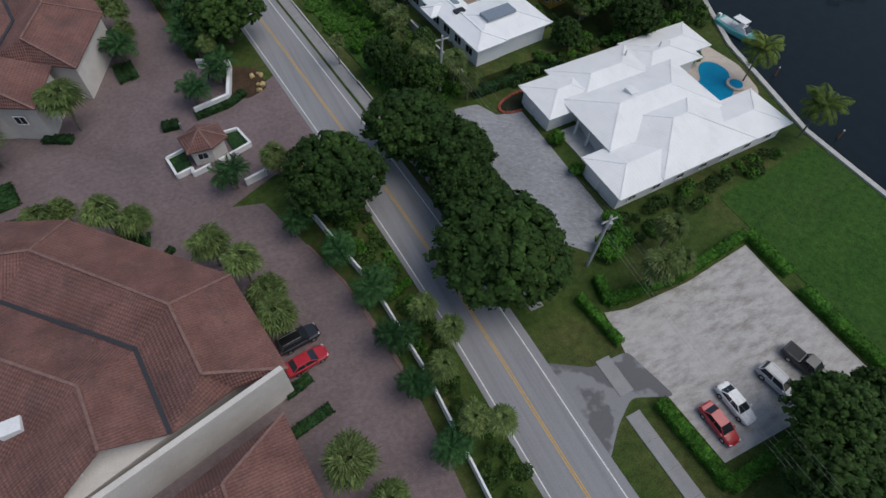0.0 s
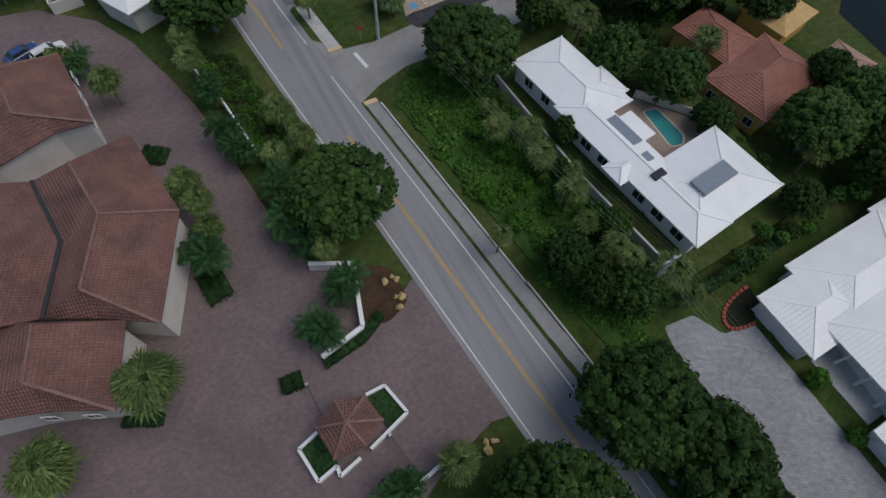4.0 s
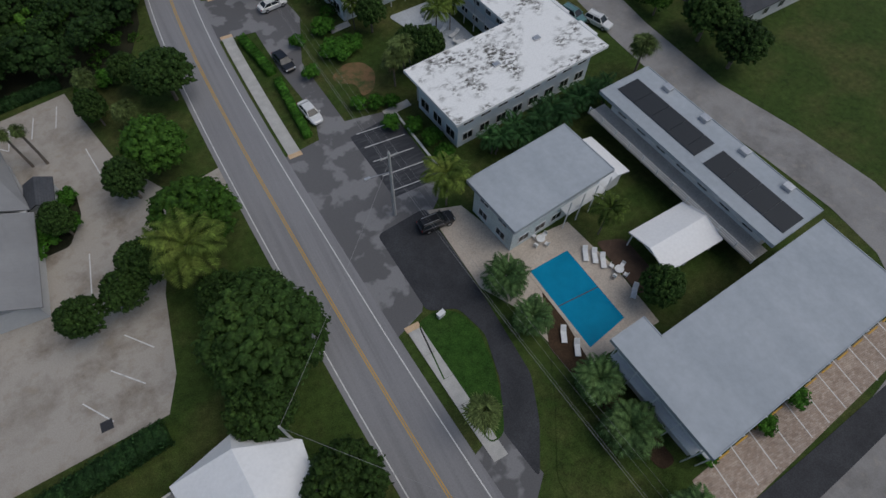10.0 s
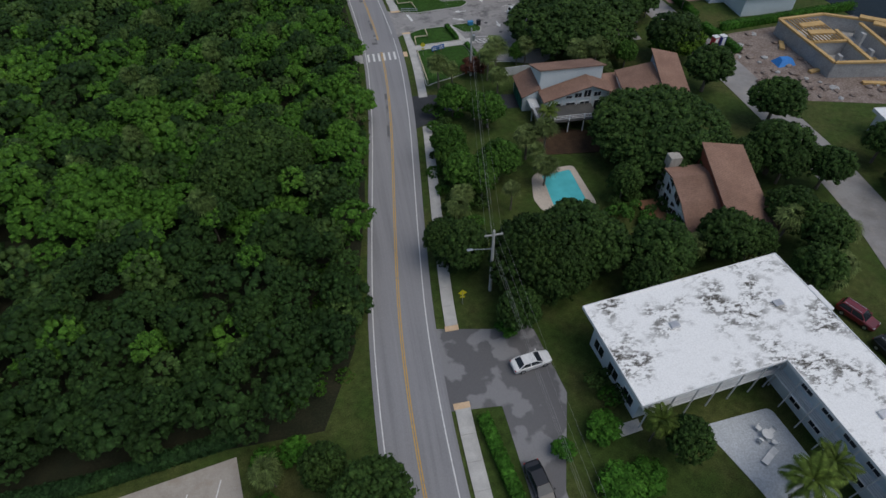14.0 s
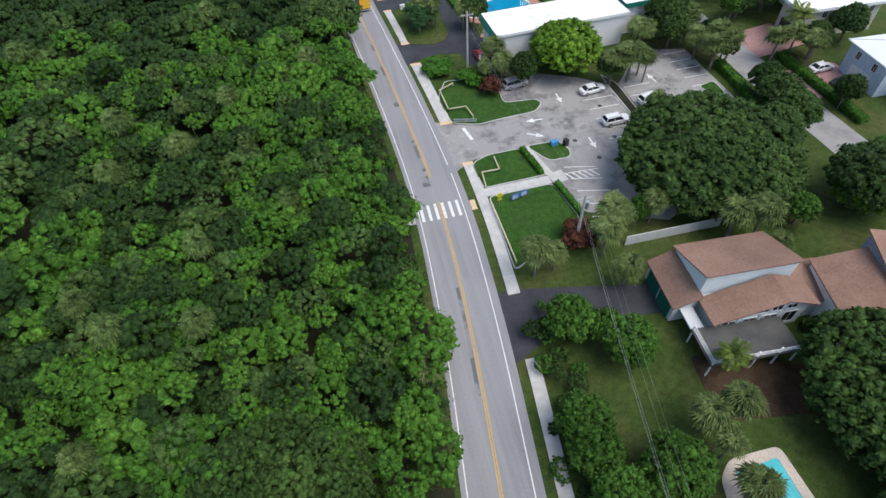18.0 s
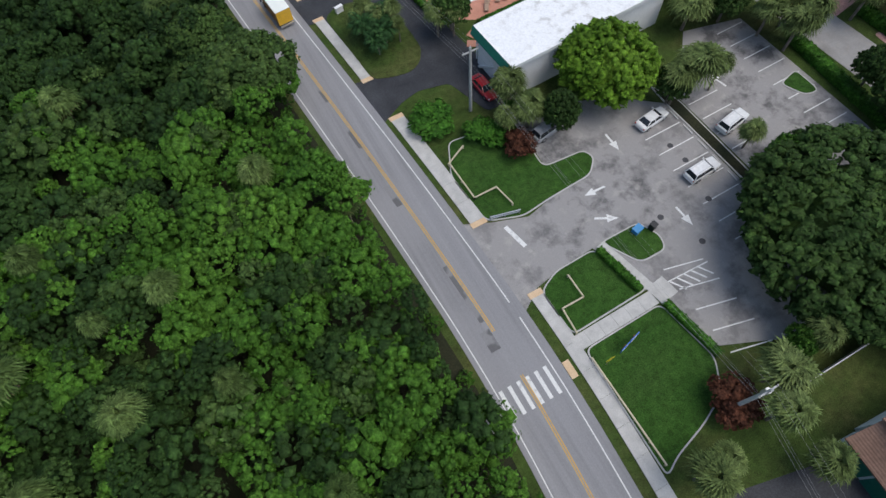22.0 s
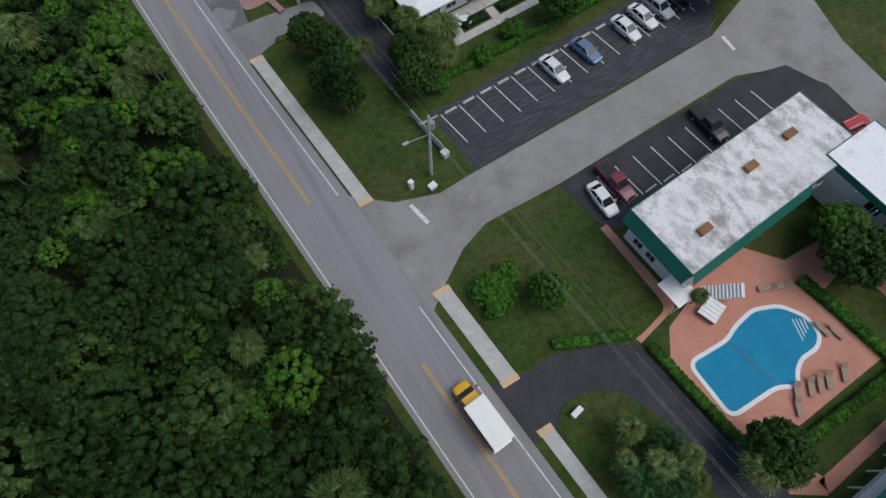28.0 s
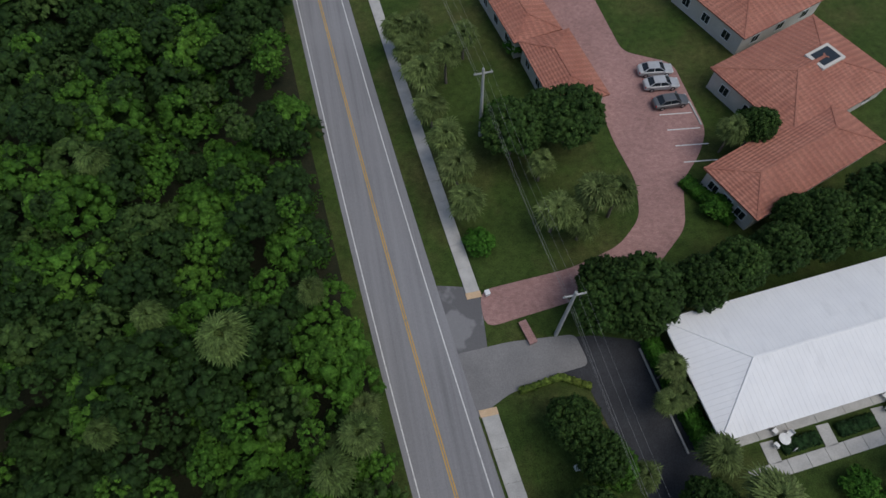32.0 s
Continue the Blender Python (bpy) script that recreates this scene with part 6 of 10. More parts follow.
# shrubs and saplings filling the gardens
THICKETS = [
    ([(22, -119.5), (62, -115.5), (66, -130), (41, -130.5), (36.5, -134), (26, -127)], 2.6, (0.8, 1.9), (0.8, 3.6)),
    ([(33.2, -163.2), (62, -160.5), (65, -167.2), (22, -167.6), (22, -165.6)], 2.3, (0.7, 1.6), (0.7, 3.0)),
    ([(34.9, -136.5), (36.6, -136), (36.8, -157), (32.5, -160), (34.9, -150.5)], 1.9, (0.7, 1.3), (0.7, 2.4)),
    ([(3.5, -21.5), (27.5, -16.8), (28.5, -20.0), (4.0, -25.0)], 1.9, (0.7, 1.4), (0.7, 2.4)),
    ([(-9.6, -5), (-3.0, -3), (0, 12), (-1.5, 22), (1, 34), (-1.2, 38), (-5.0, 37), (-6.6, 22), (-8.8, 8)], 2.5, (0.7, 1.5), (0.5, 2.4)),
    ([(4, -6), (20, -5.5), (27, -7), (30, 3), (33, 18), (30, 30), (27, 30), (24, 12), (12, 0)], 2.4, (0.8, 1.8), (0.7, 3.2)),
    ([(10.8, -131), (11.8, -131), (12.2, -141), (13.0, -152), (14.4, -163.5), (11.0, -165), (8.8, -150), (9.6, -134)], 1.9, (0.7, 1.4), (0.8, 2.6)),
    ([(20.2, -196.6), (50, -195.4), (51, -197.6), (36, -199), (20, -200.2)], 1.8, (0.6, 1.2), (0.6, 1.8)),
    ([(-10.9, -224), (-6.6, -224), (-7.6, -196), (-9.2, -180), (-11.8, -171), (-14.2, -176), (-11.6, -192), (-10.6, -206)], 1.7, (0.6, 1.1), (0.4, 1.3)),
    ([(-20.4, -139.5), (-15.0, -138), (-16.0, -126), (-18.8, -108), (-23.8, -104), (-21.4, -126)], 1.35, (0.6, 1.1), (0.3, 1.1)),
    ([(53.4, -29), (52.0, -36), (51.6, -46), (54, -46), (62, -33), (62, -20), (64, -4), (62.5, 6), (60.2, 4), (58.4, -5), (55.6, -17)], 2.3, (0.8, 1.8), (0.8, 3.0)),
]
for i, (o, gap, rr, hh) in enumerate(THICKETS):
    scatter("shrubbery", o, gap, rr, hh, 0.17, (M_FICUS, M_BANK, M_HEDGE), 130 + i, "dense dark green garden shrubbery", 0.9, None, 0.75, True, lambda x, y: (0.6, 0.3, 0.1))

# ---- buildings ----
M_SLATEGREY = seamed("grey_sheet_metal", (0.23, 0.23, 0.232), (0.29, 0.29, 0.292), 0.45, 0.4)
M_TANTILE = tiled("faded_tan_tile", (0.40, 0.24, 0.18), (0.50, 0.32, 0.25), 0.35, 0.42, 0.8, 0.7)
SHARED = {}


def shared_mesh(key, make, material):
    """One mesh for all alike pieces."""
    if key not in SHARED:
        bm = make()
        me = bpy.data.meshes.new(key[0])
        bm.to_mesh(me)
        bm.free()
        me.materials.append(material)
        SHARED[key] = me
    return SHARED[key]


def window_at(parent, x, y, z, turn, w, h, frame_material=None, name="window"):
    """A framed window in a wall; its outer face looks along -y before it is turned."""
    fm = frame_material or M_WHITEWALL

    def frame_bm():
        bm = bmesh.new()
        t, d = 0.07, 0.07
        bm_box(bm, -w / 2 - t, w / 2 + t, -d, 0.02, h, h + t)
        bm_box(bm, -w / 2 - t, w / 2 + t, -d - 0.03, 0.02, -t, 0)
        bm_box(bm, -w / 2 - t, -w / 2, -d, 0.02, 0, h)
        bm_box(bm, w / 2, w / 2 + t, -d, 0.02, 0, h)
        bm_box(bm, -0.025, 0.025, -d * 0.8, 0.02, 0, h)
        return bm

    def leaf_bm():
        bm = bmesh.new()
        for k in range(4):
            bm_box(bm, -w / 2, w / 2, -0.04, 0.0, h * k / 4 + 0.012, h * (k + 1) / 4 - 0.012)
        return bm

    f = new(name, shared_mesh((name + "_frame", w, h, fm.name), frame_bm, fm))
    f.parent, f.matrix_basis = parent, pose(x, y, z, 0, 0, turn)
    p = new("pane", shared_mesh(("pane", w, h), lambda: bm_box(bmesh.new(), -w / 2, w / 2, -0.035, 0.0, 0, h), M_GLASS)) if name != "garage_door" else new("door_leaf", shared_mesh(("leaf", w, h, fm.name), leaf_bm, fm))
    p.parent = f
    return f


def windows(parent, a, b, n, z, w=1.3, h=1.2, material=None, name="window", ends=0.5):
    """n windows evenly along the wall from a to b, whose outside lies to the right of the way."""
    a, b = Vector(a), Vector(b)
    turn = math.degrees(math.atan2((b - a).y, (b - a).x))
    for i in range(n):
        p = a.lerp(b, (i + ends) / (n - 1 + 2 * ends) if n > 1 else 0.5)
        window_at(parent, p.x, p.y, z, turn, w, h, material, name)


def gallery(parent, a, b, z, depth, material, rail=M_WHITEWALL, posts=2.6, top=None, foot=0.0):
    """An access gallery along a wall, outside to the right of the way: slab, rail and posts."""
    a, b = Vector((*a, 0)), Vector((*b, 0))
    d = (b - a).normalized()
    o = Vector((d.y, -d.x, 0)) * depth
    m = (a + b) / 2 + o / 2
    L = (b - a).length
    bar_between("gallery_slab", a + o / 2 + Vector((0, 0, z)), b + o / 2 + Vector((0, 0, z)), depth, 0.18, material, parent)
    for zz in (0.35, 0.7, 1.02):
        bar_between("rail", a + o * 0.97 + Vector((0, 0, z + zz)), b + o * 0.97 + Vector((0, 0, z + zz)), 0.05, 0.06, rail, parent)
    n = max(1, round(L / posts))
    for i in range(n + 1):
        p = a.lerp(b, i / n) + o * 0.97
        bar = shared_mesh(("post", round(top or z + 1, 2), foot), lambda: bm_box(bmesh.new(), -0.06, 0.06, -0.06, 0.06, foot, (top or z + 1)), rail)
        ob = new("post", bar)
        ob.parent, ob.location = parent, (p.x, p.y, 0)


def flat_building(name, x, y, turn, outline, h, wall, roof, label, category="building", fascia=None, over=0.45, thick=0.28, fascia_h=0.55):
    """A flat-roofed block: walls, a roof slab with a raised edge, and a fascia board on each side."""
    b = root(name, x, y, 0, turn, label, category)
    prism("wall", inset(outline, over), -0.1, h - thick, wall, b)
    prism("roof", outline, h - thick, h, roof, b)
    p = outline if area2(outline) > 0 else list(reversed(outline))
    for i in range(len(p)):
        a, c = Vector((*p[i], 0)), Vector((*p[(i + 1) % len(p)], 0))
        d = (c - a).normalized()
        o = Vector((d.y, -d.x, 0)) * 0.05
        bar_between("fascia", a + o - d * 0.05 + Vector((0, 0, h - fascia_h / 2 + 0.08)), c + o + d * 0.05 + Vector((0, 0, h - fascia_h / 2 + 0.08)), 0.1, fascia_h, fascia or roof, b)
    return b


def hip(parent, x0, x1, y0, y1, z, pitch, material, cap=None, gable=False, name="roof", thick=0.2):
    """A hipped (or gabled) roof over a rectangle, ridge along its longer side."""
    if x0 > x1:
        x0, x1 = x1, x0
    if y0 > y1:
        y0, y1 = y1, y0
    w, l = x1 - x0, y1 - y0
    half = min(w, l) / 2
    zr = z + half * pitch
    run = 0.0 if gable else half
    A, B, C, D = (x0, y0, z), (x1, y0, z), (x1, y1, z), (x0, y1, z)
    if l >= w:
        P, Q = ((x0 + x1) / 2, y0 + run, zr), ((x0 + x1) / 2, y1 - run, zr)
        faces = [(A, P, Q, D), (B, C, Q, P)] + ([] if gable else [(A, B, P), (C, D, Q)])
        hips = [(P, Q)] + ([] if gable else [(A, P), (B, P), (C, Q), (D, Q)])
        ends = [(A, B, P), (C, D, Q)]
    else:
        P, Q = (x0 + run, (y0 + y1) / 2, zr), (x1 - run, (y0 + y1) / 2, zr)
        faces = [(A, B, Q, P), (C, D, P, Q)] + ([] if gable else [(D, A, P), (B, C, Q)])
        hips = [(P, Q)] + ([] if gable else [(A, P), (D, P), (B, Q), (C, Q)])
        ends = [(D, A, P), (B, C, Q)]
    if l == w and not gable:
        faces = [f if len(set(f)) == len(f) else tuple(dict.fromkeys(f)) for f in faces]
        hips = hips[1:]
    roof_mesh(name, faces, material, parent, "", thick)
    if cap:
        for a, b in hips:
            bar_between("ridge_cap", a, b, 0.24, 0.06 if cap == material else 0.12, cap, parent, 0.02)
    if gable:
        for e in ends:
            c = Vector((sum(v[0] for v in e) / 3, sum(v[1] for v in e) / 3, 0))
            mid = Vector(((x0 + x1) / 2, (y0 + y1) / 2, 0))
            s = (mid - c).normalized() * 0.4
            mesh_ob("gable", [Vector(v) + s - Vector((0, 0, 0.12)) for v in e], [(0, 1, 2)], M_WHITEWALL, parent)


# townhouses on the paver court: roofs fold round the bend of each block
def townhouse(name, faces, eaves, wall_z, label, caps=(), gutters=(), material=M_TILE):
    cx, cy = sum(p[0] for p in eaves) / len(eaves), sum(p[1] for p in eaves) / len(eaves)
    b = root(name, cx, cy, 0, 0, label, "townhouse", "townhouses round the court")
    off = Vector((cx, cy, 0))
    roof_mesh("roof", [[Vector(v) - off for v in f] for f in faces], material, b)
    prism("wall", inset([(x - cx, y - cy) for x, y in eaves], 0.55), -0.1, wall_z, M_STUCCO, b)
    for a, c in caps:
        bar_between("ridge_cap", Vector(a) - off, Vector(c) - off, 0.28, 0.14, M_RIDGE, b, 0.05)
    for a, c in gutters:
        bar_between("valley_gutter", Vector(a) - off, Vector(c) - off, 0.42, 0.16, M_DARKMETAL, b, 0.1)
    return b, off


R1, R2, R3 = (-39.7, -125.2, 8.6), (-38.3, -133.2, 8.6), (-41.6, -140.9, 8.6)
N_, CO, SE_, SEND = (-33.7, -121.5, 6), (-31.4, -134.4, 6), (-36.5, -146.2, 6), (-41.5, -143.1, 6)
V1, V2, V3 = (-44.2, -124.5, 7), (-42.8, -133.5, 7), (-45.9, -141.3, 7)
W1, W2, W3 = (-50.2, -123.5, 8.8), (-49.6, -133.8, 8.8), (-52.5, -140.5, 8.8)
X1, X2, X3 = (-57, -122.6, 6), (-57, -134, 6), (-59, -139.8, 6)
th, off = townhouse("townhouse", [(R1, N_, CO, R2), (R2, CO, SE_, R3), (R3, SE_, SEND), (R1, R2, V2, V1), (R2, R3, V3, V2), (R3, SEND, V3), (V1, V2, W2, W1), (V2, V3, W3, W2), (W1, W2, X2, X1), (W2, W3, X3, X2)],
                    [N_[:2], CO[:2], SE_[:2], SEND[:2], V3[:2], X3[:2], X2[:2], X1[:2], V1[:2]], 5.9, "cream stucco townhouse with a faded terracotta tile roof", [(R1, R2), (R2, R3), (R2, CO), (R3, SE_), (W1, W2), (W2, W3)], [(V1, V2), (V2, V3)])
windows(th, (-37.2 - off.x, -145.4 - off.y), (-32.3 - off.x, -134.8 - off.y), 3, 3.6)
windows(th, (-37.2 - off.x, -145.4 - off.y), (-32.3 - off.x, -134.8 - off.y), 2, 0.1, 2.4, 2.1, M_STUCCO, "garage_door")
r1, r2 = (-44.9, -107.6, 8.6), (-43.9, -115.6, 8.6)
n_, e_, s_, s2 = (-38.5, -104.8, 6), (-37.0, -117.9, 6), (-41.3, -117.6, 6), (-47.9, -119.9, 6)
nn, w1, w2 = (-47.0, -103.0, 6), (-53.5, -109.0, 6), (-54, -120.5, 6)
th, off = townhouse("townhouse", [(r1, n_, e_, r2), (r2, e_, s_), (r2, s_, s2), (r1, nn, n_), (r1, r2, s2, w2, w1), (r1, w1, nn)], [n_[:2], e_[:2], s_[:2], s2[:2], w2[:2], w1[:2], nn[:2]], 5.9,
                    "cream stucco townhouse with a weathered tile roof beside palms", [(r1, r2), (r2, e_), (r1, n_), (r1, nn)])
windows(th, (-37.4 - off.x, -117.6 - off.y), (-38.2 - off.x, -105.6 - off.y), 3, 3.6)
r1, r2 = (-46.1, -142.5, 8.6), (-47.7, -147.7, 8.6)
n_, e_, s_, s2 = (-39.4, -144.4, 6), (-42.2, -152.6, 6), (-47.2, -150.1, 6), (-50.8, -148.9, 6)
w1, w2 = (-55.5, -141.0, 6), (-57.0, -147.5, 6)
th, off = townhouse("townhouse", [(r1, n_, e_, r2), (r2, e_, s_), (r2, s_, s2, w2), (r1, r2, w2, w1), (r1, w1, (-50, -139, 6), n_)], [n_[:2], e_[:2], s_[:2], s2[:2], w2[:2], w1[:2], (-50, -139)], 5.85,
                    "cream stucco end townhouse with a brown tile roof", [(r1, r2), (r2, e_)])
windows(th, (-50.0 - off.x, -149.0 - off.y), (-43.0 - off.x, -152.2 - off.y), 2, 3.4)
windows(th, (-42.6 - off.x, -151.8 - off.y), (-40.2 - off.x, -145.2 - off.y), 2, 0.1, 2.4, 2.1, M_STUCCO, "garage_door")
r0, r1, r2 = (-43.5, -178.0, 8.6), (-32.2, -190.2, 8.6), (-31.0, -198.6, 8.6)
n0, n1, e_, s_ = (-40.5, -172.9, 6), (-26.2, -187.6, 6), (-24.0, -200.2, 6), (-29.2, -200.0, 6)
v0, v1, v2 = (-47.2, -181.9, 7), (-36.3, -192.7, 7), (-35.0, -202.1, 7)
q0, q1, q2 = (-49.0, -187.4, 8.8), (-40.9, -195.2, 8.8), (-40.1, -201.7, 8.8)
p0, p1, p2 = (-57, -193.0, 6), (-51, -199.8, 6), (-48, -206.0, 6)
a0, a1 = (-60.0, -173.6, 8.6), (-60.0, -165.0, 6)
a2, a3 = (-60, -178.5, 7), (-62, -186, 8.8)
th, off = townhouse("townhouse", [(r0, n0, n1, r1), (r1, n1, e_, r2), (r2, e_, s_), (r0, r1, v1, v0), (r1, r2, v2, v1), (r2, s_, v2), (v0, v1, q1, q0), (v1, v2, q2, q1), (q0, q1, p1, p0), (q1, q2, p2, p1), (a0, a1, n0, r0), (a0, r0, v0, a2), (a2, v0, q0, a3)],
                    [n0[:2], n1[:2], e_[:2], s_[:2], v2[:2], p2[:2], p1[:2], p0[:2], a3[:2], a2[:2], a1[:2]], 5.9, "large cream townhouse block with a stained terracotta hip roof", [(r0, r1), (r1, r2), (r1, n1), (r2, e_), (q0, q1), (q1, q2), (a0, r0), (r0, n0)], [(v0, v1), (v1, v2), (a2, v0)])
prism("party_wall", [(-24.6 - off.x, -199.9 - off.y), (-24.4 - off.x, -200.4 - off.y), (-47 - off.x, -206.2 - off.y), (-47.2 - off.x, -205.6 - off.y)], 0, 6.6, M_STUCCO, th)
for x, y, z in ((-46.8, -196.0, 7.6), (-43.4, -201.4, 7.0)):
    box("skylight", x - off.x - 0.9, x - off.x + 0.9, y - off.y - 0.7, y - off.y + 0.7, z - 0.8, z + 0.5, M_WHITEWALL, th, "white roof dormer", 0.06)
for x, y, z in ((-37.3, -187.5, 8.0), (-33.6, -195.5, 7.6), (-39.5, -190.6, 7.5), (-27.9, -193.5, 7.0)):
    part("vent_pipe", bm_cyl(bmesh.new(), x - off.x, y - off.y, z - 0.4, z + 0.45, 0.11, 0.11, 10), M_RIDGE, th)
windows(th, (-25.2 - off.x, -199.0 - off.y), (-26.9 - off.x, -188.2 - off.y), 3, 3.6)
r1, r3 = (-31.9, -208.4, 7.8), (-31.0, -222, 7.8)
e1, e2, w1, w2 = (-25.8, -203.9, 5.0), (-23.6, -226, 5.0), (-39.5, -207.6, 5.0), (-38.8, -228, 5.0)
townhouse("townhouse", [(r1, e1, e2, r3), (r1, r3, w2, w1), (r1, w1, e1), (r3, e2, w2)], [e1[:2], e2[:2], w2[:2], w1[:2]], 4.9, "lower townhouse wing with a dull red tile roof", [(r1, r3), (r1, e1)])

# guardhouse and entry walls
gh = root("guardhouse", -24.4, -162.9, 0, 0, "small gatehouse with a hipped clay tile roof", "gatehouse")
GH = [(-2.9, 1.3), (-0.2, 2.9), (2.6, 1.9), (3.2, -1.0), (0.8, -2.4), (-2.4, -2.2)]
roof_mesh("roof", [((*GH[i], 3.0), (*GH[(i + 1) % 6], 3.0), (0, 0.1, 4.5)) for i in range(6)], M_TILE, gh)
for p in GH:
    bar_between("ridge_cap", (*p, 3.0), (0, 0.1, 4.5), 0.25, 0.1, M_RIDGE, gh, 0.04)
prism("wall", inset(GH, 0.6), 0, 2.95, M_STUCCO, gh)
windows(gh, (-1.7, -1.6), (0.4, -1.8), 1, 1.0, 1.2, 1.0)
windows(gh, (2.4, -0.6), (2.1, 1.2), 1, 1.0, 1.2, 1.0)
island = root("planter_wall", -24.4, -162.9, 0, 0, "low white planter walls round the gatehouse", "wall")
for a, b in (((-5.2, 0.7), (-4.6, -2.9)), ((-4.6, -2.9), (-2.5, -2.4)), ((-2.6, -3.4), (-0.2, -2.8)), ((-2.5, -2.4), (-2.6, -3.4)), ((2.7, 2.5), (4.8, 2.5)), ((4.8, 2.5), (5.7, -1.0)), ((5.7, -1.0), (1.0, -2.5)), ((-5.2, 0.7), (-2.9, 1.4))):
    bar_between("wall", (*a, 0.42), (*b, 0.42), 0.32, 0.9, M_WHITEWALL, island)
prism("bed", [(-5.0, 0.6), (-4.5, -2.7), (-2.4, -2.2), (-2.8, 1.2)], 0, 0.5, M_DARKHEDGE, island, "dark green planting")
prism("bed", [(2.8, 2.3), (4.7, 2.3), (5.4, -0.9), (3.4, -1.5)], 0, 0.5, M_DARKHEDGE, island, "dark green planting")
for a, b in (((-26.6, -156.7), (-26.4, -160.2)), ((-21.2, -165.1), (-20.3, -170.1))):
    arm = root("barrier_arm", a[0], a[1], 0, 0, "dark entry barrier arm on a post", "barrier")
    part("post", bm_box(bmesh.new(), -0.15, 0.15, -0.15, 0.15, 0, 1.1, 0.02), M_STEEL, arm)
    bar_between("arm", (0, 0, 1.0), (b[0] - a[0], b[1] - a[1], 1.0), 0.1, 0.12, M_DARKMETAL, arm)
ew = root("entry_wall", -20, -150, 0, 0, "white stucco entrance wall with a cap", "wall")
for a, b in (((-21.4, -144.2), (-16.9, -146.4)), ((-16.9, -146.4), (-19.0, -153.8)), ((-19.0, -153.8), (-24.1, -154.9))):
    bar_between("wall", (a[0] + 20, a[1] + 150, 0.7), (b[0] + 20, b[1] + 150, 0.7), 0.35, 1.45, M_WHITEWALL, ew)
    bar_between("coping", (a[0] + 20, a[1] + 150, 1.48), (b[0] + 20, b[1] + 150, 1.48), 0.48, 0.12, M_WHITEWALL, ew)
ew2 = root("entry_wall", -20, -170, 0, 0, "short white stucco entrance wall", "wall")
bar_between("wall", (-1.2, -0.6, 0.6), (1.8, 0.1, 0.6), 0.35, 1.2, M_WHITEWALL, ew2)
wall_run = root("boundary_wall", -16, -160, 0, 0, "white boundary wall behind the palms", "wall")
for a, b in (((-25.3, -104), (-23.4, -113)), ((-22.6, -116), (-21.4, -126)), ((-20.8, -130), (-20.4, -139)), ((-15.4, -178), (-12.7, -190)), ((-12.2, -192), (-11.2, -204)), ((-11.2, -206), (-11.2, -222))):
    bar_between("panel", (a[0] + 16, a[1] + 160, 0.75), (b[0] + 16, b[1] + 160, 0.75), 0.22, 1.5, M_WHITEWALL, wall_run)

# white pavilion and bin store
pv = root("pavilion", -28.5, -89.5, 0, 0, "white metal-roofed pavilion beside the court", "pavilion")
PV = [(-6.4, 6.4), (-0.2, 8.2), (5.5, 4.5), (4.9, -6.4), (-0.8, -8.9), (-4.4, -2.6)]
roof_mesh("roof", [((*PV[0], 4), (*PV[1], 4), (-0.1, 6.2, 6.0)), ((*PV[1], 4), (*PV[2], 4), (0.5, 1.2, 6.2), (-0.1, 6.2, 6.0)), ((*PV[2], 4), (*PV[3], 4), (1.0, -2.0, 6.2), (0.5, 1.2, 6.2)), ((*PV[3], 4), (*PV[4], 4), (1.0, -2.0, 6.2)), ((*PV[4], 4), (*PV[5], 4), (0.5, 1.2, 6.2), (1.0, -2.0, 6.2)), ((*PV[5], 4), (*PV[0], 4), (-0.1, 6.2, 6.0), (0.5, 1.2, 6.2))], M_WHITEMETAL, pv, "smooth white metal roof")
prism("wall", inset(PV, 0.7), 0, 3.95, M_STUCCO, pv)
bs = root("bin_store", -37.2, -85.7, 0, 0, "cream walled bin enclosure", "enclosure")
for a, b in (((-2.2, 2.2), (-2.0, -2.5)), ((-2.0, -2.5), (2.2, -2.0)), ((-2.2, 2.2), (1.6, 2.7))):
    bar_between("wall", (*a, 0.95), (*b, 0.95), 0.22, 1.9, M_STUCCO, bs)
for x, y, col, lab in ((-38.3, -84.0, (0.02, 0.06, 0.28), "blue wheeled bin with a lid"), (-37.4, -83.9, (0.55, 0.36, 0.03), "yellow wheeled bin with a lid"), (-36.6, -84.2, (0.02, 0.06, 0.28), "blue wheeled bin with a lid"), (-37.6, -86.4, (0.03, 0.05, 0.05), "dark steel rubbish skip")):
    bn = root("wheeled_bin", x, y, 0.03, 10, lab, "bin", "bins in the enclosure")
    k = 1.9 if "skip" in lab else 1.0
    m = plain("bin_plastic", col, 0.5)
    box("body", -0.35 * k, 0.35 * k, -0.35 * k, 0.35 * k, 0, 1.0, m, bn, "", 0.04)
    box("lid", -0.38 * k, 0.38 * k, -0.4 * k, 0.38 * k, 1.0, 1.07, m, bn, "", 0.02)

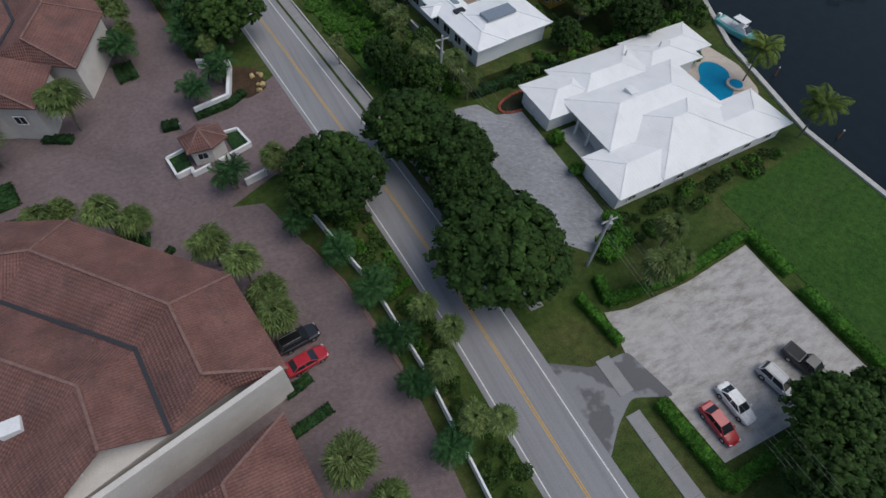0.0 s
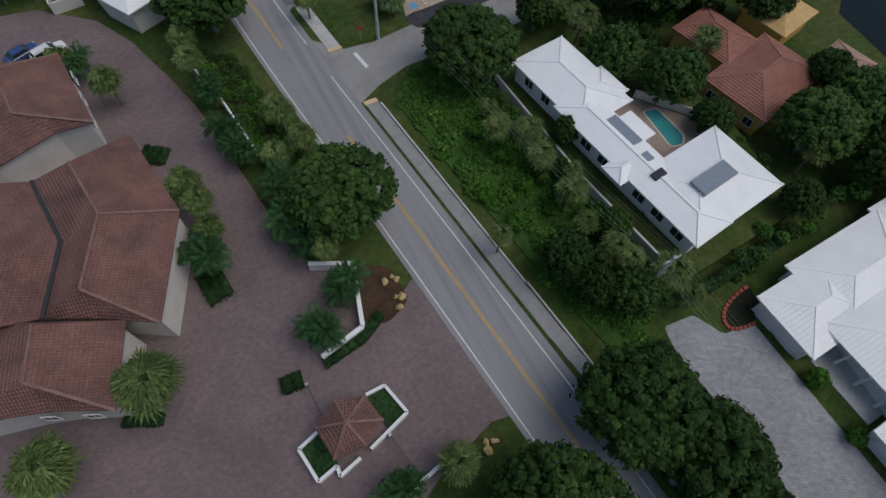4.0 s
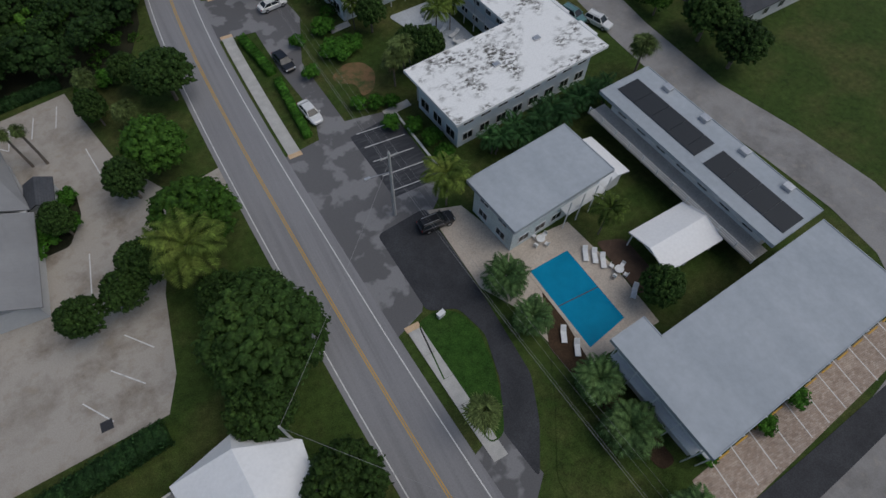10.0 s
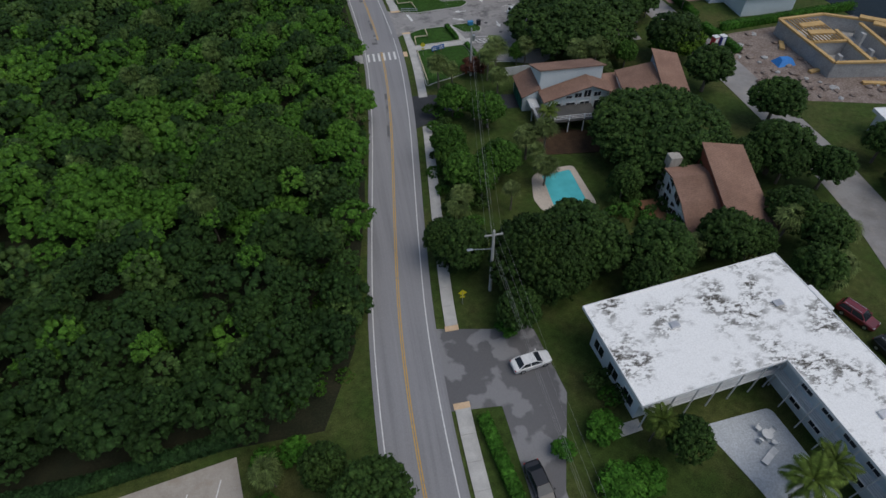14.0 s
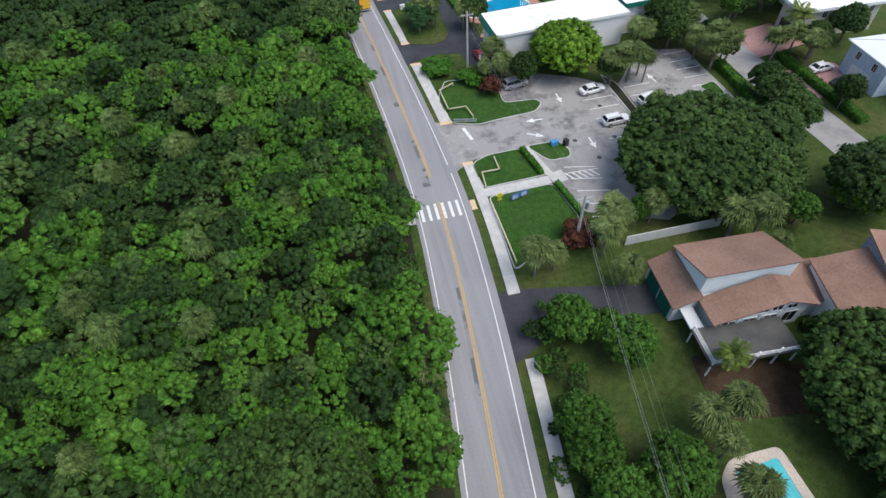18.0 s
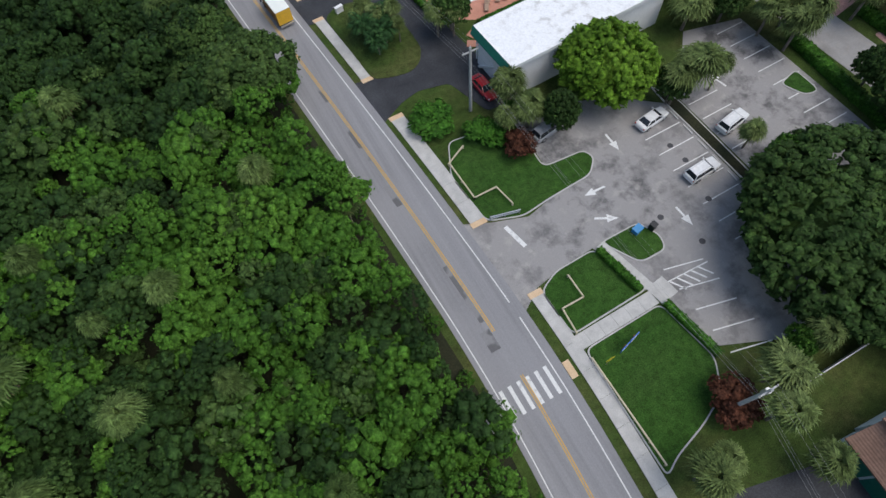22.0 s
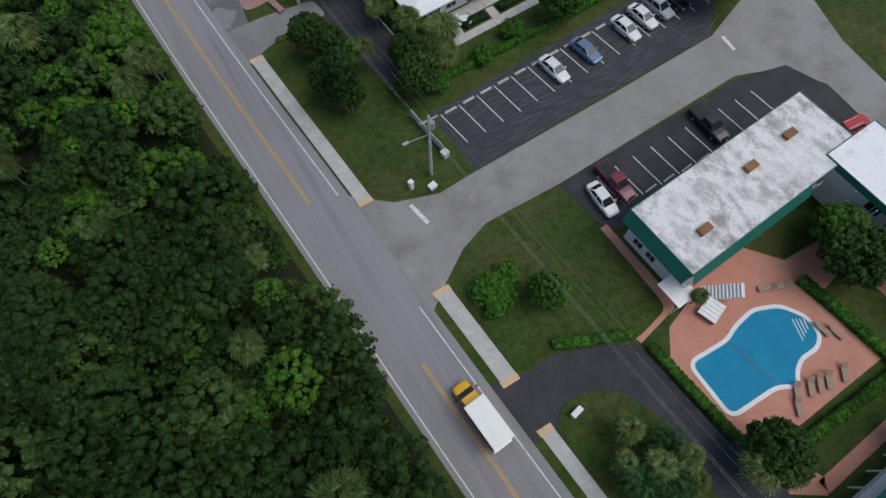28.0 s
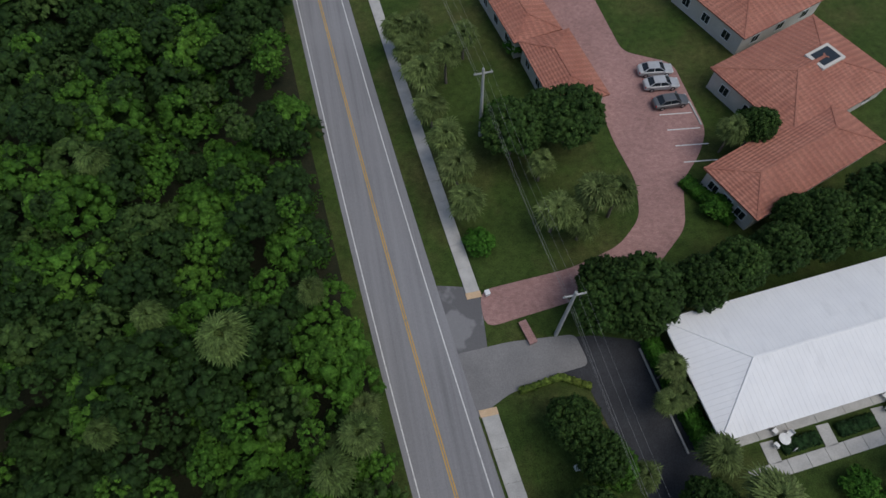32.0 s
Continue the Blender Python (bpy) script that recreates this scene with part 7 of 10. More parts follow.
# condominium block west of the yard: a black flat roof over grey lower roofs with white dormers
cb = flat_building("condominium_block", -52.3, -44, -5, [(-10, -13.5), (5.6, -13.5), (5.6, 12), (-10, 12)], 9.0, M_GREYWALL, plain("black_roof_felt", (0.018, 0.018, 0.02), 0.8), "pale grey condominium block with a black roof", "building")
prism("lower_wall", [(5.0, -13.0), (10.6, -13.0), (10.6, 0.6), (7.6, 11.4), (5.0, 11.4)], 0, 3.2, M_GREYWALL, cb)
roof_mesh("lower_roof", [((5.2, 11.9, 6.6), (5.2, -0.4, 6.6), (11.0, 0.4, 3.1), (8.0, 11.9, 3.1))], M_SLATEGREY, cb, "grey sheet-metal lower roof")
roof_mesh("lower_roof", [((5.2, -0.6, 6.6), (5.2, -13.6, 6.6), (11.4, -13.6, 3.1), (11.4, -0.2, 3.1))], M_SLATEGREY, cb, "grey sheet-metal lower roof")
for y in (9.6, 7.2, 4.8, 2.4, -3.5, -6.8, -10.2):
    d = part("dormer", bm_box(bmesh.new(), 6.6, 8.0, y - 0.7, y + 0.7, 4.2, 5.9, 0.04), M_WHITEWALL, cb, "white framed dormer window")
    part("pane", bm_box(bmesh.new(), 7.98, 8.02, y - 0.5, y + 0.5, 4.9, 5.75), M_GLASS, d)
hip(cb, 10.2, 13.6, 0.4, 5.0, 2.7, 0.5, M_DARKSHINGLE, gable=True)
box("porch", 10.4, 13.3, 0.8, 4.6, 0, 2.65, M_GREYWALL, cb)
tagged(flat_patch("planting_bed", [(-42.3, -49.6), (-39.3, -49.4), (-37.2, -45.4), (-37.2, -41.4), (-38.6, -40.6), (-41.0, -43)], 0.08, M_EARTH, r=0.6), label="curved planting bed beside the block", category="planting bed")

# white tile house by the canal
wh = root("villa", 37.0, -182.0, 0, 2.0, "low white villa with white concrete tile roofs", "house")
WINGS = [(-16.5, 16.1, -12.9, -4.5, 3.1, 0.2), (-9.0, 8.6, -12.9, 2.0, 3.25, 0.24), (-12.6, 9.1, -5.7, 6.2, 3.5, 0.27), (-16.2, -5.5, 3.4, 11.6, 3.1, 0.24), (-10.6, 5.2, 3.0, 12.8, 3.15, 0.26), (3.2, 14.6, 4.4, 12.2, 3.2, 0.2), (4.2, 18.4, 6.3, 13.3, 3.05, 0.2)]
for x0, x1, y0, y1, z, pitch in WINGS:
    prism("wall", [(x0 + 0.7, y0 + 0.7), (x1 - 0.7, y0 + 0.7), (x1 - 0.7, y1 - 0.7), (x0 + (2.6 if x0 == -12.6 else 0.7), y1 - 0.7)], 0, z - 0.05, M_WHITEWALL, wh)
    hip(wh, x0, x1, y0, y1, z, pitch, M_WHITETILE, M_WHITETILE)
for y in (-3.6, -0.9, 1.8):
    part("porch_column", bm_cyl(bmesh.new(), -12.1, y, 0, 3.45, 0.2, 0.17, 12), M_WHITEWALL, wh)
box("porch_floor", -14.2, -9.8, -4.6, 3.2, 0.0, 0.16, M_CONCRETE, wh)
windows(wh, (-15.5, -12.25), (15, -12.25), 7, 0.9)
windows(wh, (-15.82, -5.4), (-15.82, -12.0), 2, 0.1, 2.4, 2.2, M_WHITEWALL, "garage_door")
windows(wh, (-15.52, 10.7), (-15.52, 4.3), 2, 0.1, 2.2, 2.2, M_WHITEWALL, "garage_door")
for x, y in ((2.4, 9.6), (9.0, 9.0)):
    part("roof_vent", bm_cyl(bmesh.new(), x, y, 3.6, 4.75, 0.16, 0.13, 12), M_STEEL, wh)
box("roof_hatch", -3.9, -2.6, 0.9, 2.6, 4.2, 5.15, M_WHITEWALL, wh, "", 0.06)

# white metal house with pool yard
mh = root("bungalow", 14.0, -130.5, 0, 7, "long white bungalow with standing-seam metal roofs", "house")
for x0, x1, y0, y1 in ((0.3, 7.8, -11.4, -0.1), (-0.2, 4.4, -32.6, -9.6), (0.4, 13.4, -32.5, -23.2), (5, 8.6, -11.5, -7.2)):
    prism("wall", [(x0, y0), (x1, y0), (x1, y1), (x0, y1)], 0, 4.9, M_WHITEWALL, mh)
hip(mh, -0.4, 8.4, -13.6, 0.4, 4.9, 0.24, M_SEAM, M_WHITEMETAL)
hip(mh, 3.4, 9.3, -12.0, -6.7, 4.8, 0.24, M_SEAM, M_WHITEMETAL)
hip(mh, -0.9, 5.0, -33.3, -8.8, 4.9, 0.26, M_SEAM, M_WHITEMETAL)
hip(mh, -0.5, 14.2, -33.2, -22.4, 4.92, 0.22, M_SEAM, M_WHITEMETAL)
hip(mh, -2.2, 2.2, -22.4, -19.1, 4.8, 0.4, M_SEAM, M_WHITEMETAL)
hip(mh, 2.0, 6.9, -19.2, -14.7, 4.95, 0.08, M_WHITEMETAL)
for x0, x1, y0, y1, z, m in ((2.3, 4.3, -19.2, -14.4, 5.42, M_SOLARGREY), (2.3, 3.5, -22.0, -20.7, 5.5, M_SOLARGREY), (1.2, 3.0, -24.5, -23.5, 5.72, M_SOLAR), (3.9, 9.5, -29.3, -27.0, 6.32, M_SOLARGREY)):
    tagged(box("solar_panel", x0, x1, y0, y1, z - 0.3, z + 0.07, m, mh), label="grey rooftop solar panel")
windows(mh, (-0.25, -10.2), (-0.25, -32.0), 7, 2.6, 1.7, 1.3)
windows(mh, (0.25, -1.2), (0.25, -8.0), 2, 2.6, 1.5, 1.3)
terrace = tagged(prism("raised_lawn", [(12.6, -128.6), (24, -127.2), (36, -137.5), (36.6, -151), (34.5, -164.4), (15.6, -165.6), (13.4, -148)], -0.05, 1.5, M_GRASS, None, "raised garden lawn of the bungalow", "structure"), category="lawn")
rw = root("retaining_wall", 12.5, -128.6, 0, 0, "pale low retaining wall beside the bungalow garden", "wall")
for a, b in (((0, 0), (0.8, -19.4)), ((0.8, -19.4), (3.0, -37.0)), ((0, 0.1), (11.5, 1.5))):
    bar_between("wall", (*a, 0.85), (*b, 0.85), 0.28, 1.7, M_STUCCO, rw)
patio = flat_patch("pool_deck", [(22.5, -141.0), (27.2, -140.6), (33.0, -148.0), (33.4, -152.3), (21.5, -152.0), (21.5, -143)], 1.56, surface("brown_pool_deck", (0.30, 0.235, 0.19), (0.38, 0.305, 0.25), 0.5, 6.0))
tagged(patio, label="brown stone pool terrace behind a wall", category="pavement")
pw = root("garden_wall", 30.4, -144.4, 0, 0, "pale garden wall beside the pool", "wall")
bar_between("wall", (-3.0, 4.0, 1.4), (2.9, -3.4, 1.4), 0.2, 2.8, M_STUCCO, pw)

# orange tile house
oh = root("villa", 45, -145, 0, 12, "sprawling orange tile-roofed villa under repair", "house")
for x0, x1, y0, y1, m, w in ((-8, 6.5, -6.5, 3.5, M_TILE3, M_YELLOWWALL), (-3.5, 4.5, 2.5, 12.5, M_TILE3, M_YELLOWWALL), (4.0, 14.0, -11.5, -4.0, M_TANTILE, M_YELLOWWALL)):
    prism("wall", [(x0 + 0.5, y0 + 0.5), (x1 - 0.5, y0 + 0.5), (x1 - 0.5, y1 - 0.5), (x0 + 0.5, y1 - 0.5)], 0, 3.5, w, oh)
    hip(oh, x0, x1, y0, y1, 3.5, 0.38, m, m)
hip(oh, 8.0, 17.0, 1.0, 9.0, 3.5, 0.45, M_NEWWOOD, None)
prism("wall", [(8.5, 1.5), (16.5, 1.5), (16.5, 8.5), (8.5, 8.5)], 0, 3.5, M_YELLOWWALL, oh)
windows(oh, (-7.5, 3.0), (-7.5, -6.0), 3, 1.0)
windows(oh, (-7.5, -6.0), (3.5, -6.0), 3, 1.0)

# first motel: long blue-grey roofs round a pool
m1 = flat_building("motel_building", 23.3, -97.9, 4.2, [(-15, -6.1), (15.2, -6.1), (15.2, 4.9), (-10.6, 4.9), (-10.6, 7.4), (-15, 7.4)], 6.0, M_WHITEWALL, M_GREYROOF, "two-storey motel wing with a blue-grey flat roof", "motel", M_GREYROOF, 0.9)
for z in (0.9, 3.6):
    windows(m1, (-13.5, -5.2), (14.2, -5.2), 9, z, 1.5, 1.3)
    windows(m1, (-14.1, 6.4), (-14.1, -5), 3, z, 1.5, 1.3)
gallery(m1, (-14.1, -5.2), (14.3, -5.2), 2.9, 1.1, M_WHITEWALL, M_WHITEWALL, 3.0, 5.7)
gallery(m1, (-14.1, 6.5), (-14.1, -5.2), 2.9, 1.0, M_WHITEWALL, M_WHITEWALL, 3.0, 5.7)
m1b = flat_building("motel_building", 13.4, -71.0, 6.5, [(-7.7, -4.4), (7.7, -4.4), (7.7, 4.4), (-7.7, 4.4)], 6.0, surface("pale_aqua_wall", (0.60, 0.68, 0.68), (0.68, 0.75, 0.75), 0.4, 6.0), M_GREYROOF, "small two-storey aqua motel block with a grey roof", "motel", M_GREYROOF, 0.7)
for z in (0.9, 3.7):
    windows(m1b, (-6.4, -3.7), (6.8, -3.7), 5, z, 1.5, 1.2)
    windows(m1b, (-7.0, 3.4), (-7.0, -3.4), 2, z, 1.5, 1.2)
gallery(m1b, (0.5, -3.7), (7.0, -3.7), 2.9, 1.3, M_WHITEWALL, M_WHITEWALL, 2.2, 5.6)
hip(m1b, 7.0, 11.6, -4.5, 2.5, 3.0, 0.35, M_WHITEMETAL, gable=True)
prism("annex_wall", [(7.1, -4.0), (11.0, -4.0), (11.0, 2.0), (7.1, 2.0)], 0, 2.95, M_WHITEWALL, m1b)
cn = root("canopy", 24.2, -84.4, 0, 1.8, "white gabled metal shade canopy on posts", "canopy")
hip(cn, -4.5, 4.5, -3.25, 3.25, 2.8, 0.3, M_WHITEMETAL, gable=True)
for x in (-4.1, 0, 4.1):
    for y in (-2.8, 2.8):
        part("post", bm_box(bmesh.new(), x - 0.07, x + 0.07, y - 0.07, y + 0.07, 0, 2.85), M_WHITEWALL, cn)
m1c = flat_building("motel_building", 33.0, -77.1, 4.5, [(-3.6, -14.2), (5.0, -14.2), (5.0, 14.2), (-3.6, 14.2)], 6.0, M_WHITEWALL, M_GREYROOF, "long two-storey motel wing with rooftop solar mats", "motel", M_GREYROOF, 1.5)
gallery(m1c, (-2.1, 14.0), (-2.1, -14.0), 3.0, 2.9, surface("walkway_boards", (0.50, 0.46, 0.42), (0.60, 0.56, 0.51), 0.6, 6.0), M_WHITEWALL, 2.6, 3.9, 2.8)
for z in (0.9, 3.7):
    windows(m1c, (-2.15, 12.4), (-2.15, -12.4), 7, z, 1.5, 1.2)
for k in range(9):
    y = 13.2 - 3.0 * k
    tagged(box("solar_mat", -1.5, 2.1, y - 2.96 if k != 4 else y - 1.6, y, 6.05, 6.12, M_SOLAR, m1c), label="black pool-heating solar mat")
for k in range(4):
    box("roof_unit", 3.6, 4.6, 9 - 6.5 * k, 10.2 - 6.5 * k, 6.0, 6.55, M_STEEL, m1c, "", 0.04)

# second motel: mould-stained white roof round a courtyard
cm = flat_building("apartment_building", 4.5, -16.0, 6.2, [(-0.2, 0.3), (25.3, 0.3), (25.3, -43.8), (-0.9, -43.8), (-0.9, -31.9), (16.6, -31.9), (16.6, -12.2), (-0.2, -12.2)], 6.3, M_BLUEWALL, M_MOULDY, "two-storey courtyard apartment building with a mould-stained white roof", "building", M_WHITEWALL, 1.3, 0.3, 0.4)
for z in (0.9, 3.8):
    windows(cm, (1.1, -1.2), (1.1, -10.7), 3, z, 1.9, 1.6, M_WHITEWALL)
    windows(cm, (0.4, -33.4), (0.4, -42.4), 3, z, 1.9, 1.6, M_WHITEWALL)
    windows(cm, (0.6, -42.5), (23.8, -42.5), 8, z, 1.6, 1.3)
    windows(cm, (1.3, -10.9), (17.0, -10.9), 5, z, 1.4, 1.5)
    windows(cm, (17.9, -13.6), (17.9, -30.6), 6, z, 1.4, 1.5)
    windows(cm, (24.0, -42), (24.0, -1.5), 11, z, 1.3, 1.2)
gallery(cm, (17.9, -12.0), (17.9, -32.0), 3.0, 1.15, M_WHITEWALL, M_GREYWALL, 2.6, 6.0)
gallery(cm, (1.2, -10.9), (17.5, -10.9), 3.0, 1.15, M_WHITEWALL, M_GREYWALL, 2.6, 6.0)
gallery(cm, (17.5, -33.2), (1.0, -33.2), 3.0, 1.15, M_WHITEWALL, M_GREYWALL, 2.6, 6.0)
for y in (-6.5, -19, -33, -39):
    box("stair_head", 25.2, 26.4, y - 1.8, y + 1.8, 3.0, 5.9, M_WHITEWALL, cm, "", 0.04)
for x, y in ((8, -5), (20.5, -6), (21, -20), (10, -38), (18, -37)):
    box("roof_curb", x - 0.5, x + 0.5, y - 0.4, y + 0.4, 6.3, 6.55, M_STEEL, cm, "", 0.03)
cyard = flat_patch("courtyard", [(13.5, -29), (21.8, -28.5), (22.6, -34), (24, -46.5), (18.5, -46.6), (15.8, -36)], 0.06, surface("pale_courtyard_concrete", (0.48, 0.52, 0.56), (0.56, 0.6, 0.64), 0.4, 6.0), r=0.8)
tagged(cyard, label="pale blue-grey courtyard terrace", category="pavement")
tagged(flat_patch("bare_soil", [(-0.2, -37.6), (2.6, -35.6), (5.4, -36.6), (6.2, -39.4), (4.4, -42.8), (2.2, -43.4), (2.6, -40.4), (0.4, -39.4)], 0.012, stained("dry_brown_soil", (0.21, 0.125, 0.06), (0.055, 0.085, 0.02), 0.55, 0.42, 0.62, 7.0, 0.95), r=1.2), label="dry brown bare patch in the lawn", category="ground")
for px, py, w, d in ((5.6, -27.9, 3.4, 1.3), (5.6, -47.9, 4.2, 1.3)):
    tagged(flat_patch("garden_path", [(px - w / 2, py - d / 2), (px + w / 2, py - d / 2 + 0.4), (px + w / 2, py + d / 2 + 0.4), (px - w / 2, py + d / 2)], 0.05, M_CONCRETE), label="short pale concrete path to the apartments", category="path")

# villas in the trees: shed and gable roofs in brown shingle
bh = root("house", 20, 32, 0, -3, "contemporary white house with brown shingle shed roofs", "house")


def shed(parent, x0, x1, y0, y1, zs, roof, wall, over=0.35, wall_name="wall"):
    """A shed-roofed block; zs: roof height at the corners SW, SE, NE, NW."""
    c = [(x0, y0), (x1, y0), (x1, y1), (x0, y1)]
    o = [(x0 - over, y0 - over), (x1 + over, y0 - over), (x1 + over, y1 + over), (x0 - over, y1 + over)]
    verts = [(*p, 0) for p in c] + [(*p, z - 0.22) for p, z in zip(c, zs)]
    mesh_ob(wall_name, verts, [(0, 1, 5, 4), (1, 2, 6, 5), (2, 3, 7, 6), (3, 0, 4, 7), (4, 5, 6, 7)], wall, parent)
    P = [(*p, z) for p, z in zip(o, zs)]
    roof_mesh("roof", [P] if abs(zs[0] + zs[2] - zs[1] - zs[3]) < 0.05 else [P[:3], [P[0], P[2], P[3]]], roof, parent)


M_PALEWALL = surface("pale_ice_blue_siding", (0.62, 0.70, 0.73), (0.70, 0.77, 0.79), 0.4, 6.0, 0.75, 0.05, grain=0.08)
shed(bh, -8.2, -5.6, -0.6, 6.2, (3.0, 4.5, 4.5, 3.0), M_SHINGLE, M_PALEWALL)
shed(bh, -5.3, 5.8, 0.0, 6.4, (7.6, 7.6, 5.0, 5.0), M_SHINGLE, M_PALEWALL)
prism("wall", [(-4.8, -3.6), (6.2, -3.6), (6.2, -0.02), (-4.8, -0.02)], 0, 3.7, M_PALEWALL, bh)
roof_mesh("roof", [((-5.6, -4.3, 3.8), (2.6, -4.3, 6.2), (2.6, -0.4, 6.2), (-5.6, -0.4, 3.8)), ((2.6, -4.3, 6.2), (6.9, -4.3, 4.5), (6.9, -0.4, 4.5), (2.6, -0.4, 6.2))], M_SHINGLE, bh)
mesh_ob("gable_wall", [(-4.8, -3.62, 3.6), (6.2, -3.62, 3.6), (6.2, -3.62, 4.5), (2.6, -3.62, 6.0), (-4.8, -3.62, 3.8)], [(0, 1, 2, 3, 4)], M_PALEWALL, bh)
for gx, gz, gw, gh in ((-1.0, 3.8, 1.0, 0.5), (0.6, 3.8, 1.2, 0.9), (2.2, 3.8, 1.2, 1.3), (4.0, 3.8, 1.2, 0.8)):
    window_at(bh, gx, -3.66, gz, 0, gw, gh)
shed(bh, 6.3, 9.6, -3.0, 1.6, (3.4, 3.4, 4.6, 4.6), M_SHINGLE, M_PALEWALL)
windows(bh, (-4.4, -3.62), (5.8, -3.62), 4, 0.9, 1.6, 2.0)
windows(bh, (-8.22, 5.8), (-8.22, -0.2), 2, 0.1, 2.6, 2.2, M_GREEN, "garage_door")
dk = root("raised_deck", 17.8, 26.2, 0, -3, "grey timber raised deck with white rails", "deck")
box("deck_floor", -5.6, 5.0, -2.4, 2.4, 2.3, 2.5, surface("grey_deck_boards", (0.07, 0.07, 0.068), (0.11, 0.108, 0.10), 0.5, 8.0), dk)
for x in (-5.4, -2.8, -0.2, 2.4, 4.8):
    for y in (-2.2, 2.2):
        box("post", x - 0.08, x + 0.08, y - 0.08, y + 0.08, 0, 3.5, M_WHITEWALL, dk)
for zz in (2.9, 3.2, 3.5):
    bar_between("rail", (-5.5, -2.3, zz), (4.9, -2.3, zz), 0.06, 0.06, M_WHITEWALL, dk)
    bar_between("rail", (-5.5, -2.3, zz), (-5.5, 2.4, zz), 0.06, 0.06, M_WHITEWALL, dk)
box("side_deck", -5.6, -4.0, 2.4, 6.0, 2.3, 2.5, M_GREYWALL, dk)
bh2 = root("house", 32.5, 27.5, 0, -8, "white house with steep brown shingle wedges", "house")
shed(bh2, -4.2, 1.8, -4.4, 4.4, (4.6, 6.2, 6.8, 5.4), M_SHINGLE, M_WHITEWALL)
shed(bh2, 1.8, 6.0, -9.0, 5.4, (4.2, 3.4, 7.6, 8.8), M_SHINGLE, surface("slate_blue_siding", (0.15, 0.18, 0.24), (0.2, 0.24, 0.3), 0.4, 6.0))
windows(bh2, (-4.22, 3.6), (-4.22, -3.6), 2, 1.2, 1.6, 2.2)
af = root("house", 29.5, 0.0, 0, -2, "tall wedge-roofed white and red-brown timber house", "house")
PR = [(5.0, 6.0), (2.6, 6.2), (-1.0, 4.8), (-5.2, 2.0)]
verts = [(x, y, z) for x in (-4.8, 0.2) for y, z in [(5.0, 0.0)] + PR + [(-5.2, 0.0)]]
mesh_ob("wall", verts, [(5, 4, 3, 2, 1, 0), (6, 7, 8, 9, 10, 11), (0, 1, 7, 6), (4, 5, 11, 10)], M_WHITEWALL, af, "white gable wall")
roof_mesh("roof", [[(-5.3, PR[i][0], PR[i][1]), (0.3, PR[i][0], PR[i][1]), (0.3, PR[i + 1][0], PR[i + 1][1]), (-5.3, PR[i + 1][0], PR[i + 1][1])] for i in range(3)], M_SHINGLE, af)
shed(af, 0.2, 6.2, -6.6, 5.8, (3.4, 2.6, 7.6, 9.0), M_SHINGLE, M_REDWOOD)
for y0, z0, w, h in ((3.0, 0.6, 1.5, 2.0), (3.0, 3.2, 1.4, 2.2), (0.6, 0.6, 1.9, 2.2), (0.6, 3.2, 1.8, 1.5), (-1.9, 0.6, 1.5, 2.0)):
    window_at(af, -4.82, y0, z0, -90, w, h)
bar_between("cross_brace", (-4.9, 4.6, 5.6), (-4.9, -3.2, 0.6), 0.14, 0.3, M_WHITEWALL, af)
bar_between("cross_brace", (-4.9, -2.6, 3.6), (-4.9, 4.2, 0.6), 0.14, 0.3, M_WHITEWALL, af)
box("chimney", -4.6, -2.9, 5.1, 6.6, 0, 7.4, surface("pale_stone", (0.36, 0.33, 0.29), (0.46, 0.43, 0.38), 1.4, 5.0, 0.9, 0.4), af, "pale stone chimney", 0.08)
box("terrace", -8.2, -4.9, -4.4, 4.6, 0.2, 0.5, M_TIMBER, af, "red-brown timber terrace")
fb = root("fence", 18.8, 44.3, 0, 0, "grey timber boundary fence", "fence")
for k in range(9):
    box("panel", -6.8 + 1.55 * k, -5.3 + 1.55 * k, -0.05, 0.05, 0, 1.7, M_GREYWALL, fb)

